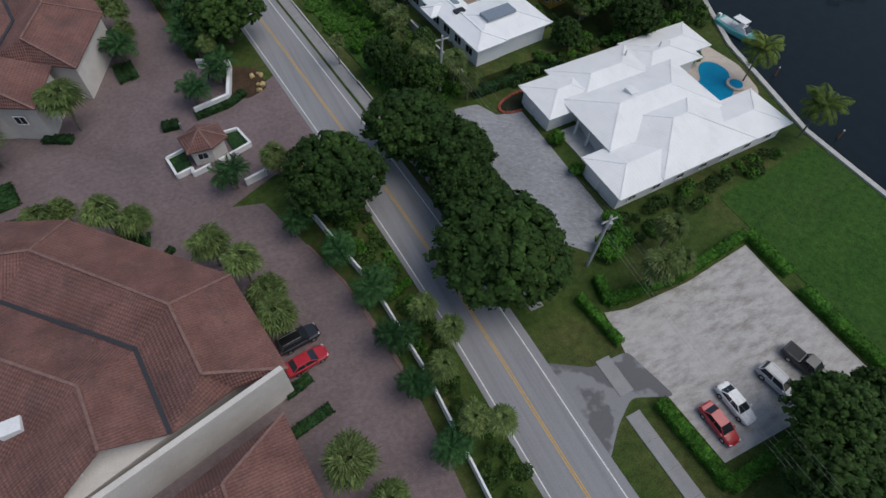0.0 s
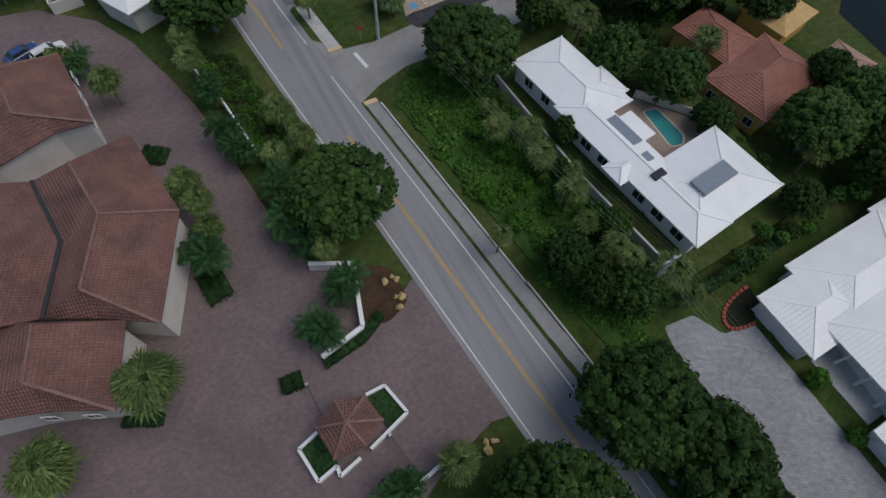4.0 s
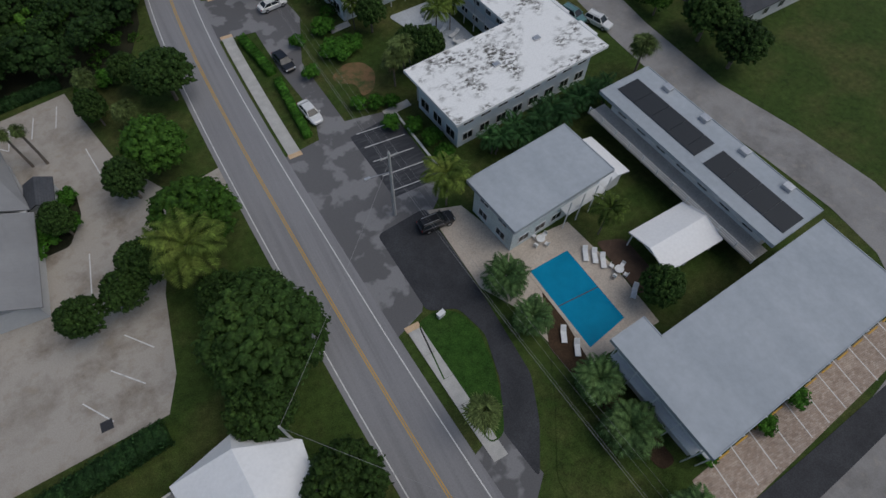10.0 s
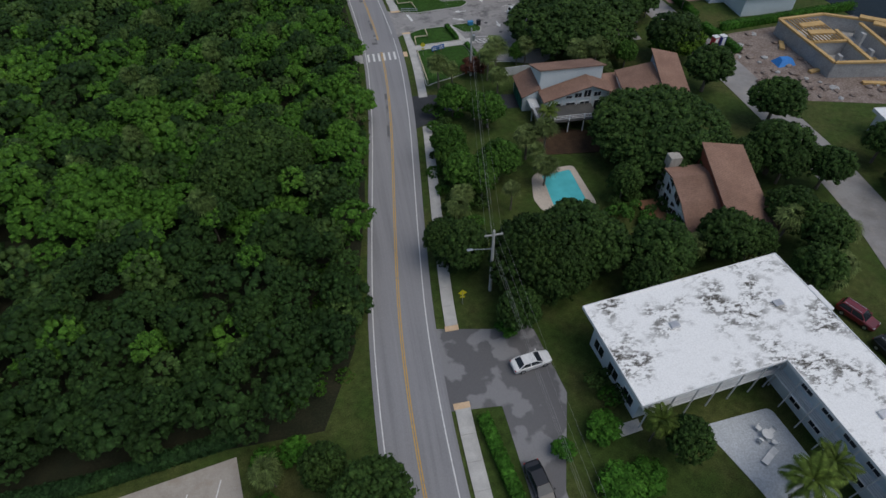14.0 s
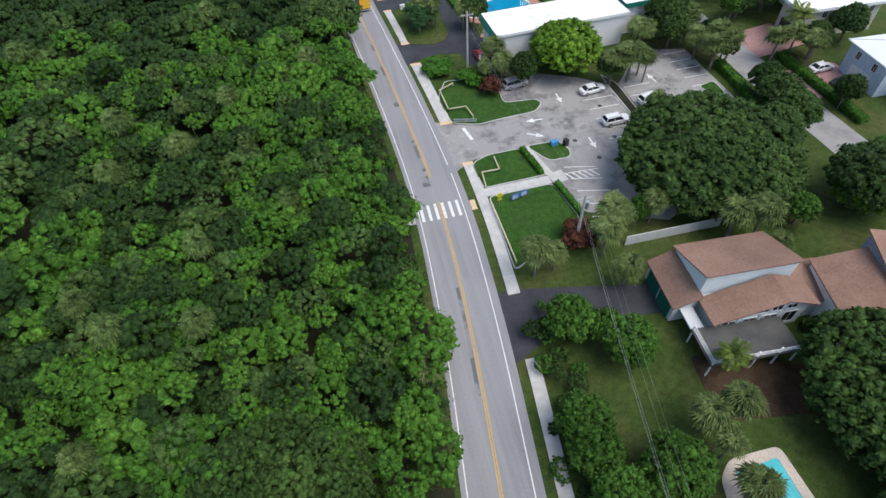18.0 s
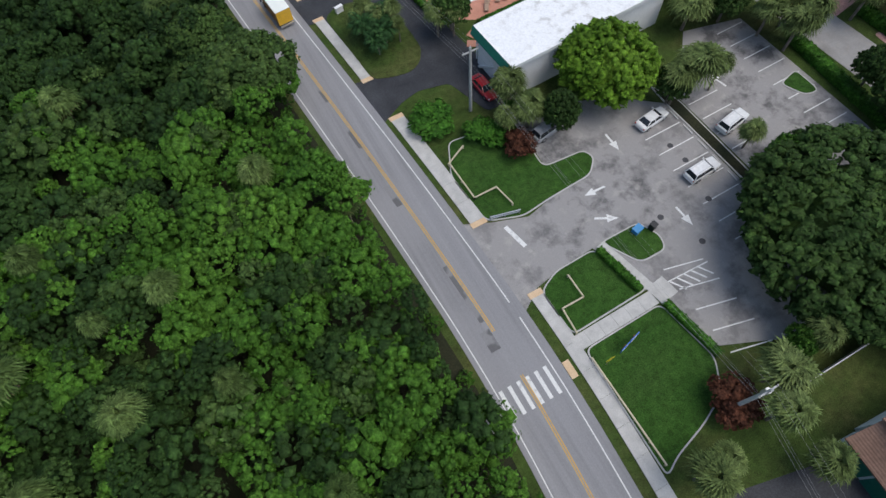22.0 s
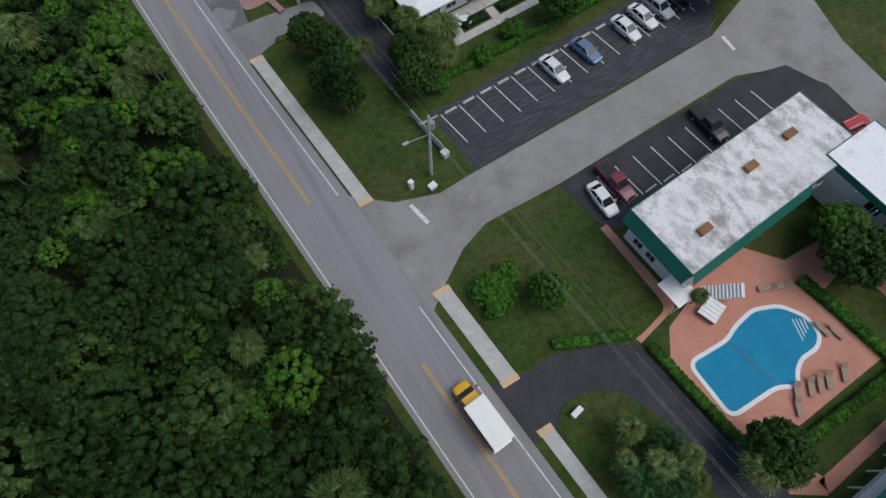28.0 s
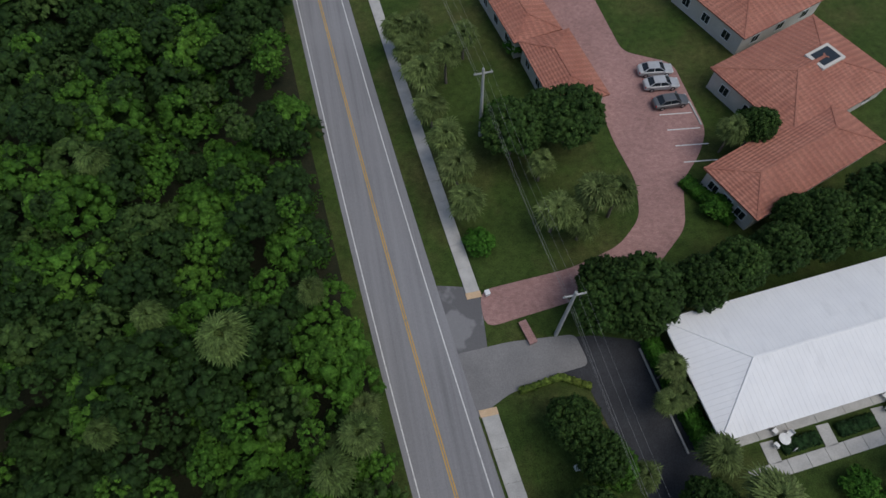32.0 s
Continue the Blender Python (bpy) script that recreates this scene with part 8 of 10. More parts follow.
# third motel: green fascia round the pool court
for ht, nm, x, y, tn, o, rf, lab in ((6.4, "motel_building", 23.5, 129.6, 4.5, [(-12.8, -4.4), (13.2, -4.4), (13.2, 4.4), (-12.8, 4.4)], M_ALGAE, "two-storey white motel wing with a blotched roof and green fascia"),
                                 (6.5, "motel_building", 36.9, 113.4, 3.5, [(-3.4, -18.0), (4.4, -18.0), (4.4, 14.2), (-3.4, 14.2)], M_WHITEMEMBRANE, "two-storey white motel wing with a clean white roof"),
                                 (6.4, "motel_building", 20.9, 96.2, 3.0, [(-13.4, -4.4), (12.8, -4.4), (12.8, 4.4), (-13.4, 4.4)], M_WHITEMEMBRANE, "two-storey white motel wing with green fascia beside the drive")):
    b = flat_building(nm, x, y, tn, o, ht, M_WHITEWALL, rf, lab, "motel", M_GREEN if y > 110 else M_WHITEWALL, 0.75 if y > 110 else 0.4, 0.3, 0.9 if y > 110 else 0.5)
    x0, y0, x1, y1 = o[0][0] + 0.75, o[0][1] + 0.75, o[2][0] - 0.75, o[2][1] - 0.75
    # sloping green mansards face the court and the road
    out = 0.75 if y > 110 else 0.5
    L, B, Rr, Tt = o[0][0], o[0][1], o[2][0], o[2][1]
    runs = [((L, Tt - 9), (L, B + 8.5))] if y1 - y0 > 12 else [((L, Tt), (L, B)), ((L, B), (Rr - 8.5, B))] if y > 110 else [((L, Tt), (L, B)), ((Rr - 8.5, Tt), (L, Tt))]
    for (ax, ay), (cx, cy) in runs:
        d = Vector((cx - ax, cy - ay, 0)).normalized()
        n = Vector((d.y, -d.x, 0))
        if n.dot(Vector(((ax + cx) / 2, (ay + cy) / 2, 0)) - Vector(((L + Rr) / 2, (B + Tt) / 2, 0))) < 0:
            n = -n
        a3, c3 = Vector((ax, ay, ht + 0.14)) + n * 0.1, Vector((cx, cy, ht + 0.14)) + n * 0.1
        roof_mesh("mansard", [(a3, c3, c3 + n * out - Vector((0, 0, 2 * out)), a3 + n * out - Vector((0, 0, 2 * out)))], M_GREEN, b, "sloping dark green metal fascia", 0.12)
    if y1 - y0 > 12:
        for z in (0.9, 3.8):
            windows(b, (x0, y1 - 5), (x0, y0 + 6), 7, z, 1.6, 1.3)
            windows(b, (x1, y0), (x1, y1), 9, z, 1.3, 1.2)
        gallery(b, (x0, y1 - 4), (x0, y0 + 5), 3.0, 1.2, M_WHITEWALL, M_WHITEWALL, 2.7, 5.8)
    else:
        for z in (0.9, 3.8):
            windows(b, (x0, y0), (x1, y0), 8, z, 1.6, 1.3)
            windows(b, (x1, y1), (x0, y1), 8, z, 1.5, 1.2)
            if y > 110:
                windows(b, (x0, y1 - 0.8), (x0, y0 + 2.6), 2, z, 1.2, 1.1)
        if y > 110:
            gallery(b, (x0, y0), (x1 - 4, y0), 3.0, 1.2, M_WHITEWALL, M_WHITEWALL, 2.7, 5.8)
        else:
            gallery(b, (x1 - 4, y1), (x0, y1), 3.0, 1.2, M_WHITEWALL, M_WHITEWALL, 2.7, 5.8)
        for xx, yy in ((-8.4, -1.6), (1.0, 0.8), (7.6, 1.2)):
            if y > 110:
                box("roof_unit", xx - 0.8, xx + 0.8, yy - 0.45, yy + 0.45, 6.4, 6.85, M_TIMBER, b, "rusty rooftop air unit", 0.04)
aw = root("awning", 11.1, 124.1, 0, 4.5, "white ribbed awning against the motel wall", "awning")
for k in range(7):
    box("slat", -1.5 + 0.43 * k, -1.12 + 0.43 * k, -1.6, 1.6, 2.5 - 0.06 * k, 2.56 - 0.06 * k, M_WHITEMETAL, aw)
for x in (-1.4, 1.35):
    part("post", bm_cyl(bmesh.new(), x, -1.5, 0, 2.5 if x < 0 else 2.15, 0.05, 0.05, 8), M_WHITEWALL, aw)
st = root("stair", 14.2, 122.6, 0, -40, "white outdoor motel stair", "stair")
for k in range(12):
    box("step", 0.28 * k, 0.28 * k + 0.34, -0.8, 0.8, 0.22 * k, 0.22 * k + 0.2, M_WHITEWALL, st)
st2 = root("stair", 8.2, 99.0, 0, -85, "white outdoor motel stair", "stair")
for k in range(12):
    box("step", 0.28 * k, 0.28 * k + 0.34, -0.8, 0.8, 0.22 * k, 0.22 * k + 0.2, M_WHITEWALL, st2)

# apartments under a long white metal roof
ap = root("apartment_building", 6.2, 170.4, 0, 3.3, "long low apartment building under a white metal roof", "building")
prism("wall", [(0.9, 1.2), (51, 1.2), (51, 11.2), (0.9, 11.2)], 0, 3.3, M_WHITEWALL, ap)
hip(ap, -0.9, 52, -0.3, 12.0, 3.35, 0.2, M_SEAM, M_WHITEMETAL)
windows(ap, (1.5, 1.15), (50, 1.15), 16, 0.8, 1.5, 1.3)
windows(ap, (1.0, 1.15), (50.5, 1.15), 9, 0.05, 0.9, 2.0, M_GREYWALL, "door")
walk_ap = tagged(new("garden_walk"), kind="structure", label="pale concrete walk along the apartments", category="walkway")
for k in range(22):
    bar_between("slab", (8.2 + 2.0 * k, 166.6 + 0.115 * k, 0.03), (10.15 + 2.0 * k, 166.71 + 0.115 * k, 0.03), 1.3, 0.1, M_CONCRETE, walk_ap)
for k in range(7):
    bar_between("patio_slab", (11 + 6 * k, 167.36 + 0.345 * k, 0.03), (11 + 6 * k, 169.35 + 0.345 * k, 0.03), 1.3, 0.1, M_CONCRETE, walk_ap)
for k in range(14):
    bar_between("terrace_slab", (7.4 + 3.1 * k, 170.35 + 0.178 * k, 0.034), (10.45 + 3.1 * k, 170.525 + 0.178 * k, 0.034), 1.9, 0.1, M_CONCRETE, walk_ap)
for k in range(6):
    hedge([(12.1 + 6 * k, 168.5 + 0.345 * k), (15.9 + 6 * k, 168.72 + 0.345 * k)], 1.3, 0.6, M_DARKHEDGE, "low dark planting between terrace and walk", 260 + k)

# clay-tile condominiums
for x, y, tn, w, l, lab in ((5.6, 217.8, 6, 7.4, 12.6, "salmon tile-roofed condominium beside the brick drive"), (3.2, 231.0, 8, 7.2, 14.0, "salmon tile-roofed condominium row"), (27.6, 198.0, 18.5, 20.5, 8.4, "salmon tile-roofed condominium villa"), (35.0, 209.5, 18.5, 18.5, 14.0, "salmon tile-roofed condominium villa with a roof terrace"), (36, 226, 18, 16, 14, "salmon tile-roofed condominium villa"), (5.5, 248, 6, 8, 18, "salmon tile-roofed condominium row")):
    b = root("condominium", x, y, 0, tn, lab, "house", "clay tile condominiums")
    prism("wall", [(-w / 2 + 0.5, -l / 2 + 0.5), (w / 2 - 0.5, -l / 2 + 0.5), (w / 2 - 0.5, l / 2 - 0.5), (-w / 2 + 0.5, l / 2 - 0.5)], 0, 3.4, M_STUCCO, b)
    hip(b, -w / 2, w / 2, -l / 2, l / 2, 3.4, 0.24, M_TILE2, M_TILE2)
    windows(b, (-w / 2 + 0.48, l / 2 - 1), (-w / 2 + 0.48, -l / 2 + 1), 3, 1.0)
    windows(b, (-w / 2 + 1, -l / 2 + 0.48), (w / 2 - 1, -l / 2 + 0.48), 3, 1.0)
    if "terrace" in lab:
        box("roof_well", 0.5, 4.5, -1.5, 1.5, 3.2, 5.0, M_STUCCO, b, "cream roof-terrace well", 0.05)
        # dark plate on the closed well, standing for the shade inside it
        box("well_opening", 1.0, 4.0, -1.1, 1.1, 4.9, 5.03, M_GLASS, b)

# houses towards the river
M_PALEMETAL = seamed("pale_blue_grey_metal", (0.50, 0.53, 0.56), (0.58, 0.60, 0.63))
h = flat_building("house", 70.5, 4.5, -8, [(-5.5, -9), (5.5, -9), (5.5, 9), (-5.5, 9)], 4.0, M_WHITEWALL, M_WHITEMEMBRANE, "white flat-roofed riverside house", "house", M_WHITEWALL, 0.6)
windows(h, (-4.9, 8), (-4.9, -8), 4, 1.0)
h = flat_building("house", 79, -2, -8, [(-6, -6), (7, -6), (7, 7), (-6, 7)], 4.3, M_WHITEWALL, M_WHITEMEMBRANE, "white flat-roofed riverside house wing", "house", M_WHITEWALL, 0.6)
h = root("house", 70, -51.5, 0, 3, "grey house with pale and charcoal roofs", "house")
prism("wall", [(-9.5, -6.5), (11, -6.5), (11, 6.5), (-9.5, 6.5)], 0, 3.5, M_GREYWALL, h)
hip(h, -8.2, 12, -3.0, 7.2, 3.5, 0.2, M_GREYROOF)
hip(h, -10, 4, -7.2, 1.0, 3.45, 0.3, M_DARKSHINGLE)
windows(h, (-9.52, 6), (-9.52, -6), 3, 1.0)
windows(h, (-9, -6.52), (10, -6.52), 5, 1.0)
h = root("house", 77.5, -26.5, 0, -8, "cream two-storey river house with a pale metal roof", "house")
prism("wall", [(-9, -7), (8, -7), (8, 7), (-9, 7)], 0, 5.4, surface("cream_white_wall", (0.70, 0.68, 0.58), (0.78, 0.76, 0.67), 0.4, 6.0), h)
hip(h, -9.8, 3, -7.8, 7.8, 5.4, 0.4, M_PALEMETAL)
hip(h, 0, 9, -6, 5, 5.2, 0.4, M_PALEMETAL)
windows(h, (-9.02, 6), (-9.02, -6), 3, 3.2)
windows(h, (-8, -7.02), (7, -7.02), 4, 3.2)
windows(h, (-8, -7.02), (7, -7.02), 4, 0.8)
h = flat_building("house", 73.5, 91.5, -3, [(-9, -8), (9, -8), (9, -1), (2.5, -1), (2.5, 9), (-2.5, 9), (-2.5, -1), (-9, -1)], 6.0, surface("cream_wall", (0.5, 0.48, 0.4), (0.58, 0.56, 0.47), 0.4, 6.0), M_WHITEMEMBRANE, "cream two-storey house with a white flat roof", "house", M_WHITEWALL, 0.8)
for z in (1.0, 3.8):
    windows(h, (-8, -7.2), (8, -7.2), 5, z, 0.9, 1.6)
windows(h, (-8.2, -1.5), (-8.2, -7), 1, 0.1, 2.6, 2.3, M_DARKMETAL, "garage_door")
h = root("house", 73, 68.5, 0, -3, "pale blue two-storey house with a white roof", "house")
prism("wall", [(-6.6, -4.5), (9, -4.5), (9, 4.5), (-6.6, 4.5)], 0, 5.6, surface("pale_blue_siding", (0.5, 0.57, 0.68), (0.57, 0.64, 0.74), 0.4, 6.0), h)
hip(h, -7.2, 9.6, -5.1, 5.1, 5.6, 0.35, M_SEAM, M_WHITEMETAL)
prism("wall", [(-3, -12), (9, -12), (9, -4.5), (-3, -4.5)], 0, 4.2, M_PALEWALL, h)
hip(h, -3.6, 9.6, -12.6, -4.2, 4.2, 0.35, M_SEAM, M_WHITEMETAL)
windows(h, (-6.62, 4), (-6.62, -4), 2, 3.4, 0.9, 1.3)
windows(h, (-6.62, 3), (-6.62, -3), 1, 0.1, 4.6, 2.3, M_WHITEWALL, "garage_door")
# house being built
cs = root("construction_shell", 82, 38, 0, -5, "half-built concrete block house with new lumber", "building site")
for a, b in (((-11, 9), (-1, 10)), ((-11, 9), (-10, -9)), ((-10, -9), (10, -11)), ((10, -11), (12, 3)), ((-1, 10), (12, 3)), ((-3, -9.5), (-2.5, 3)), ((-10, -1), (-2.8, -1.5)), ((3, -10), (4, 5))):
    bar_between("block_wall", (*a, 1.5), (*b, 1.5), 0.25, 3.0, M_BLOCK, cs)
    bar_between("timber_plate", (*a, 3.1), (*b, 3.1), 0.7, 0.35, M_NEWWOOD, cs)
prism("slab", [(-10.6, 8.6), (-9.7, -8.7), (9.7, -10.6), (11.6, 2.8), (-1, 9.6)], 0, 0.3, M_CONCRETE, cs)
for a, b in (((6, 4), (14, -3)), ((5, 7), (13, 1)), ((-9, 5), (-4, 5.4)), ((-9, 2), (-4, 1.6))):
    bar_between("timber_beam", (*a, 3.5), (*b, 3.5), 1.6, 0.3, M_NEWWOOD, cs)
for k in range(9):
    bar_between("joist", (-9.6 + 0.75 * k, -1.4, 3.38), (-9.9 + 0.75 * k, 8.4 - 0.1 * k, 3.38), 0.1, 0.22, M_NEWWOOD, cs)
for k, (x, y, h) in enumerate(((-6, -5, 2.2), (-1, -6, 3.4), (1.2, 0, 3.6), (6.5, -4, 3.9), (8.6, 0.5, 3.6), (6, -8.4, 2.6), (-6.4, 4, 2.4))):
    box("block_pier", x - 0.3, x + 0.3, y - 0.6, y + 0.6, 0.3, h, M_BLOCK, cs)
for a, b, z in (((-12.4, -7), (-9.2, -6.2), 0.25), ((-13, 2), (-11.6, 5), 0.3), ((2, -13.4), (6.5, -12.6), 0.25), ((-5, -12), (-1, -12.8), 0.3), ((-2, -3.4), (2.6, -4.6), 0.45), ((5, -6.6), (8.8, -5.4), 0.45)):
    bar_between("lumber_stack", (*a, z), (*b, z), 0.9, 0.4, M_NEWWOOD, cs)
tagged(flat_patch("building_site_earth", [(55.5, 46), (62, 50), (94, 52), (97, 24), (88, 16), (62, 24), (56.5, 32)], 0.03, M_RUBBLE, r=2), label="churned earth and rubble of a building site", category="ground")
rng = random.Random(12)
for k in range(84):
    x, y = (rng.uniform(58, 71), rng.uniform(26, 46)) if k < 46 else (rng.uniform(66, 94), rng.uniform(20, 27)) if k < 72 else (rng.uniform(66, 92), rng.uniform(47.5, 50.5))
    bm = bmesh.new()
    bmesh.ops.create_icosphere(bm, subdivisions=1, radius=rng.uniform(0.35, 1.1))
    for v in bm.verts:
        v.co *= rng.uniform(0.65, 1.2)
        v.co.z *= 0.5
    ob = new("rubble_heap", bpy.data.meshes.new("rubble_heap"))
    bm.to_mesh(ob.data)
    bm.free()
    ob.data.materials.append(M_RUBBLE if k % 4 else M_BLOCK)
    ob.location = (x, y, 0.1)
    tagged(ob, "heap of broken earth and concrete rubble", "rubble", "rubble on the building site")
tarp = mesh_ob("tarpaulin", [(-1.9, -1.4, 0), (1.9, -1.3, 0), (2.0, 1.5, 0), (-1.8, 1.4, 0), (-1.0, -0.6, 1.1), (1.1, -0.5, 1.2), (1.0, 0.7, 1.0), (-0.9, 0.6, 1.2)], [(4, 5, 6, 7), (0, 1, 5, 4), (1, 2, 6, 5), (2, 3, 7, 6), (3, 0, 4, 7)], plain("blue_tarpaulin", (0.03, 0.22, 0.62), 0.5))
tarp.location = (66.5, 36.5, 0.03)
tagged(tarp, "bright blue tarpaulin over a heap", "tarpaulin")

# pools: water inside a coping


def pool(x, y, outline, water, label, deck_z=0.06, coping=M_WHITEWALL, width=0.35, r=0.5):
    p = rounded(outline, r)
    t = root("swimming_pool", x, y, 0, 0, label, "pool")
    q = [(a - x, b - y) for a, b in p]
    q = q if area2(q) > 0 else list(reversed(q))
    prism("water", q, 0.0, deck_z + 0.012, water, t)
    i = inset(q, -width)
    n = len(q)
    verts = [(*v, deck_z + 0.05) for v in i] + [(*v, deck_z + 0.05) for v in q] + [(*v, 0) for v in i] + [(*v, 0) for v in q]
    faces = [(k, (k + 1) % n, n + (k + 1) % n, n + k) for k in range(n)] + [(2 * n + k, 2 * n + (k + 1) % n, (k + 1) % n, k) for k in range(n)] + [(n + k, n + (k + 1) % n, 3 * n + (k + 1) % n, 3 * n + k) for k in range(n)]
    mesh_ob("coping", verts, faces, coping, t)
    return t


pl = pool(10.5, -84, [(13.1, -78.8), (13.6, -89.2), (8.0, -90.2), (7.5, -79.0)], M_POOL, "rectangular blue motel pool with a lane line", 0.06, M_SANDDECK, 0.4, 0.1)
bar_between("lane_line", (-2.7, -0.4, 0.078), (2.9, -0.6, 0.078), 0.12, 0.012, M_DARKMETAL, pl)
pl = pool(14.5, 114, [(8.2, 117.2), (13.1, 117.0), (14.9, 117.7), (17.7, 118.1), (20.4, 117.0), (21.9, 114.7), (21.7, 112.8), (20.6, 112.0), (18.2, 112.0), (16.8, 111.2), (16.0, 110.2), (14.1, 111.2), (8.3, 111.3)], M_POOL, "freeform blue pool with a white coping", 0.06, M_WHITEWALL, 0.45, 0.9)
bar_between("lane_line", (-1.4, 3.0, 0.078), (-0.2, -2.7, 0.078), 0.14, 0.012, M_DARKMETAL, pl)
for k in range(4):
    bar_between("pool_step", (5.4 + 0.45 * k, -0.9 + 0.2 * k, 0.076), (6.1 + 0.35 * k, 1.4 - 0.2 * k, 0.076), 0.1, 0.012, M_WHITEWALL, pl)
tagged(flat_patch("pool_deck", [(8.0, 13.9), (9.9, 15.4), (15.4, 15.4), (15.8, 6.1), (14.0, 4.9), (7.4, 6.2), (6.8, 8.9)], 0.05, M_SANDDECK, r=0.8), label="pale concrete pool surround on a lawn", category="pavement")
pool(12, 10.5, [(9.7, 14.0), (14.5, 14.4), (14.5, 6.9), (9.3, 6.5)], M_POOL2, "turquoise garden pool in a pale deck", 0.05, M_SANDDECK, 0.3, 0.3)
pool(28.4, -147, [(27.0, -143.3), (28.9, -143.7), (29.2, -148.8), (28.2, -150.0), (26.6, -149.6)], M_POOL3, "narrow teal pool in a walled terrace", 1.56, M_SANDDECK, 0.3, 0.5)
tagged(flat_patch("pool_deck", [(55, -171.5), (58.6, -172), (60.0, -178.5), (58.6, -184.5), (56.0, -187.0), (49.0, -187), (46.5, -186), (46.5, -177), (52, -175.5)], 0.04, M_SANDDECK, r=1), label="pale pool terrace of the villa", category="pavement")
pl = pool(54, -179, [(54.6, -175.2), (56.6, -176.2), (57.2, -178.8), (56.0, -180.8), (54.2, -183.6), (51.0, -184.6), (48.0, -184.2), (48.6, -180.0), (51.4, -178.6), (52.6, -176.4)], M_POOL, "curved blue villa pool with a round spa", 0.04, M_SANDDECK, 0.3, 1.2)
part("spa", bm_cyl(bmesh.new(), 1.6, -3.2, 0, 0.4, 1.55, 1.55, 24), M_SANDDECK, pl, "raised round spa")
part("spa_water", bm_cyl(bmesh.new(), 1.6, -3.2, 0.3, 0.42, 1.1, 1.1, 24), M_POOL, pl)
tagged(flat_patch("pool_deck", [(33, 162), (46.5, 162.5), (46.5, 169.6), (33, 168.8)], 0.05, M_CONCRETE, r=1), label="pale concrete pool terrace", category="pavement")
pool(40, 165.6, [(36.2, 167.4), (42.6, 167.8), (44.2, 164.4), (36.7, 163.4)], M_POOL, "blue apartment pool with concrete coping", 0.05, M_CONCRETE, 0.3, 0.5)
pool(81.5, -37, [(79.5, -34.5), (83, -35), (84, -39), (80.5, -39.5)], M_POOL2, "small turquoise garden pool", 0.0, M_SANDDECK, 0.4, 0.8)

# scalloped brick edging round the corner bed of the villa
eb = tagged(new("planting_bed"), kind="structure", label="garden bed edged with red bricks", category="planting bed")
flat_patch("soil", [(23.0, -169.2), (19.8, -169.6), (17.9, -170.4), (17.1, -171.9), (18.2, -172.7), (20.4, -172.9), (22.6, -171.2)], 0.06, M_EARTH, eb)
EDGE = [(22.7, -169.3), (21.2, -169.4), (19.8, -169.7), (18.6, -170.1), (17.7, -170.7), (17.2, -171.5), (17.3, -172.3), (18.1, -172.8), (19.2, -173.0), (20.4, -173.1)]
M_EDGEBRICK = surface("red_edging_brick", (0.30, 0.07, 0.045), (0.38, 0.11, 0.07), 2.0, 9.0, 0.85, 0.2)
for (ax, ay), (bx, by) in zip(EDGE[:-1], EDGE[1:]):
    for k in (0.04, 0.54):
        bar_between("brick", (ax + (bx - ax) * k, ay + (by - ay) * k, 0.1), (ax + (bx - ax) * (k + 0.38), ay + (by - ay) * (k + 0.38), 0.1), 0.4, 0.24, M_EDGEBRICK, eb)

# ---- vehicles ----


def loft(bm, sections):
    """A closed skin over rounded cross-sections (x, half width, bottom, top, corner)."""
    rings = []
    for x, w, z0, z1, c in sections:
        pts = [(-w + c, z0), (w - c, z0), (w, z0 + c), (w, z1 - c), (w - c * 1.3, z1), (-w + c * 1.3, z1), (-w, z1 - c), (-w, z0 + c)]
        rings.append([bm.verts.new((x, y, z)) for y, z in pts])
    for a, b in zip(rings[:-1], rings[1:]):
        for i in range(8):
            bm.faces.new((a[i], a[(i + 1) % 8], b[(i + 1) % 8], b[i]))
    bm.faces.new(list(reversed(rings[0])))
    bm.faces.new(rings[-1])
    bmesh.ops.recalc_face_normals(bm, faces=bm.faces)
    return bm


def frustum(bm, lo, hi):
    """A slanting block between two rectangles (x0, x1, half width, z)."""
    v = [bm.verts.new((x, y, r[3])) for r in (lo, hi) for x, y in ((r[0], -r[2]), (r[1], -r[2]), (r[1], r[2]), (r[0], r[2]))]
    for f in ((3, 2, 1, 0), (4, 5, 6, 7), (0, 1, 5, 4), (1, 2, 6, 5), (2, 3, 7, 6), (3, 0, 4, 7)):
        bm.faces.new([v[i] for i in f])
    return bm


def wheels(parent, xs, hw, r=0.33):
    tyre = shared_mesh(("tyre", r), lambda: bm_cyl(bmesh.new(), 0, 0, -0.11, 0.11, r, r, 18), M_BLACK)
    rim = shared_mesh(("rim", r), lambda: bm_cyl(bmesh.new(), 0, 0, -0.12, 0.12, r * 0.62, r * 0.55, 12), M_STEEL)
    for x in xs:
        for s in (-1, 1):
            w = new("wheel", tyre)
            w.parent, w.matrix_basis = parent, pose(x, s * hw, r, 90, 0, 0)
            m = new("rim", rim)
            m.parent = w


PAINTS = {}


def paint(c):
    key = tuple(round(v, 3) for v in c)
    if key not in PAINTS:
        m = plain("car_paint", c, 0.28)
        m.node_tree.nodes["Principled BSDF"].inputs["Coat Weight"].default_value = 0.6
        PAINTS[key] = m
    return PAINTS[key]


M_LAMP = plain("clear_lamp_lens", (0.7, 0.72, 0.74), 0.15)
M_TAIL = plain("red_lamp_lens", (0.35, 0.012, 0.012), 0.2)
CARS = {}


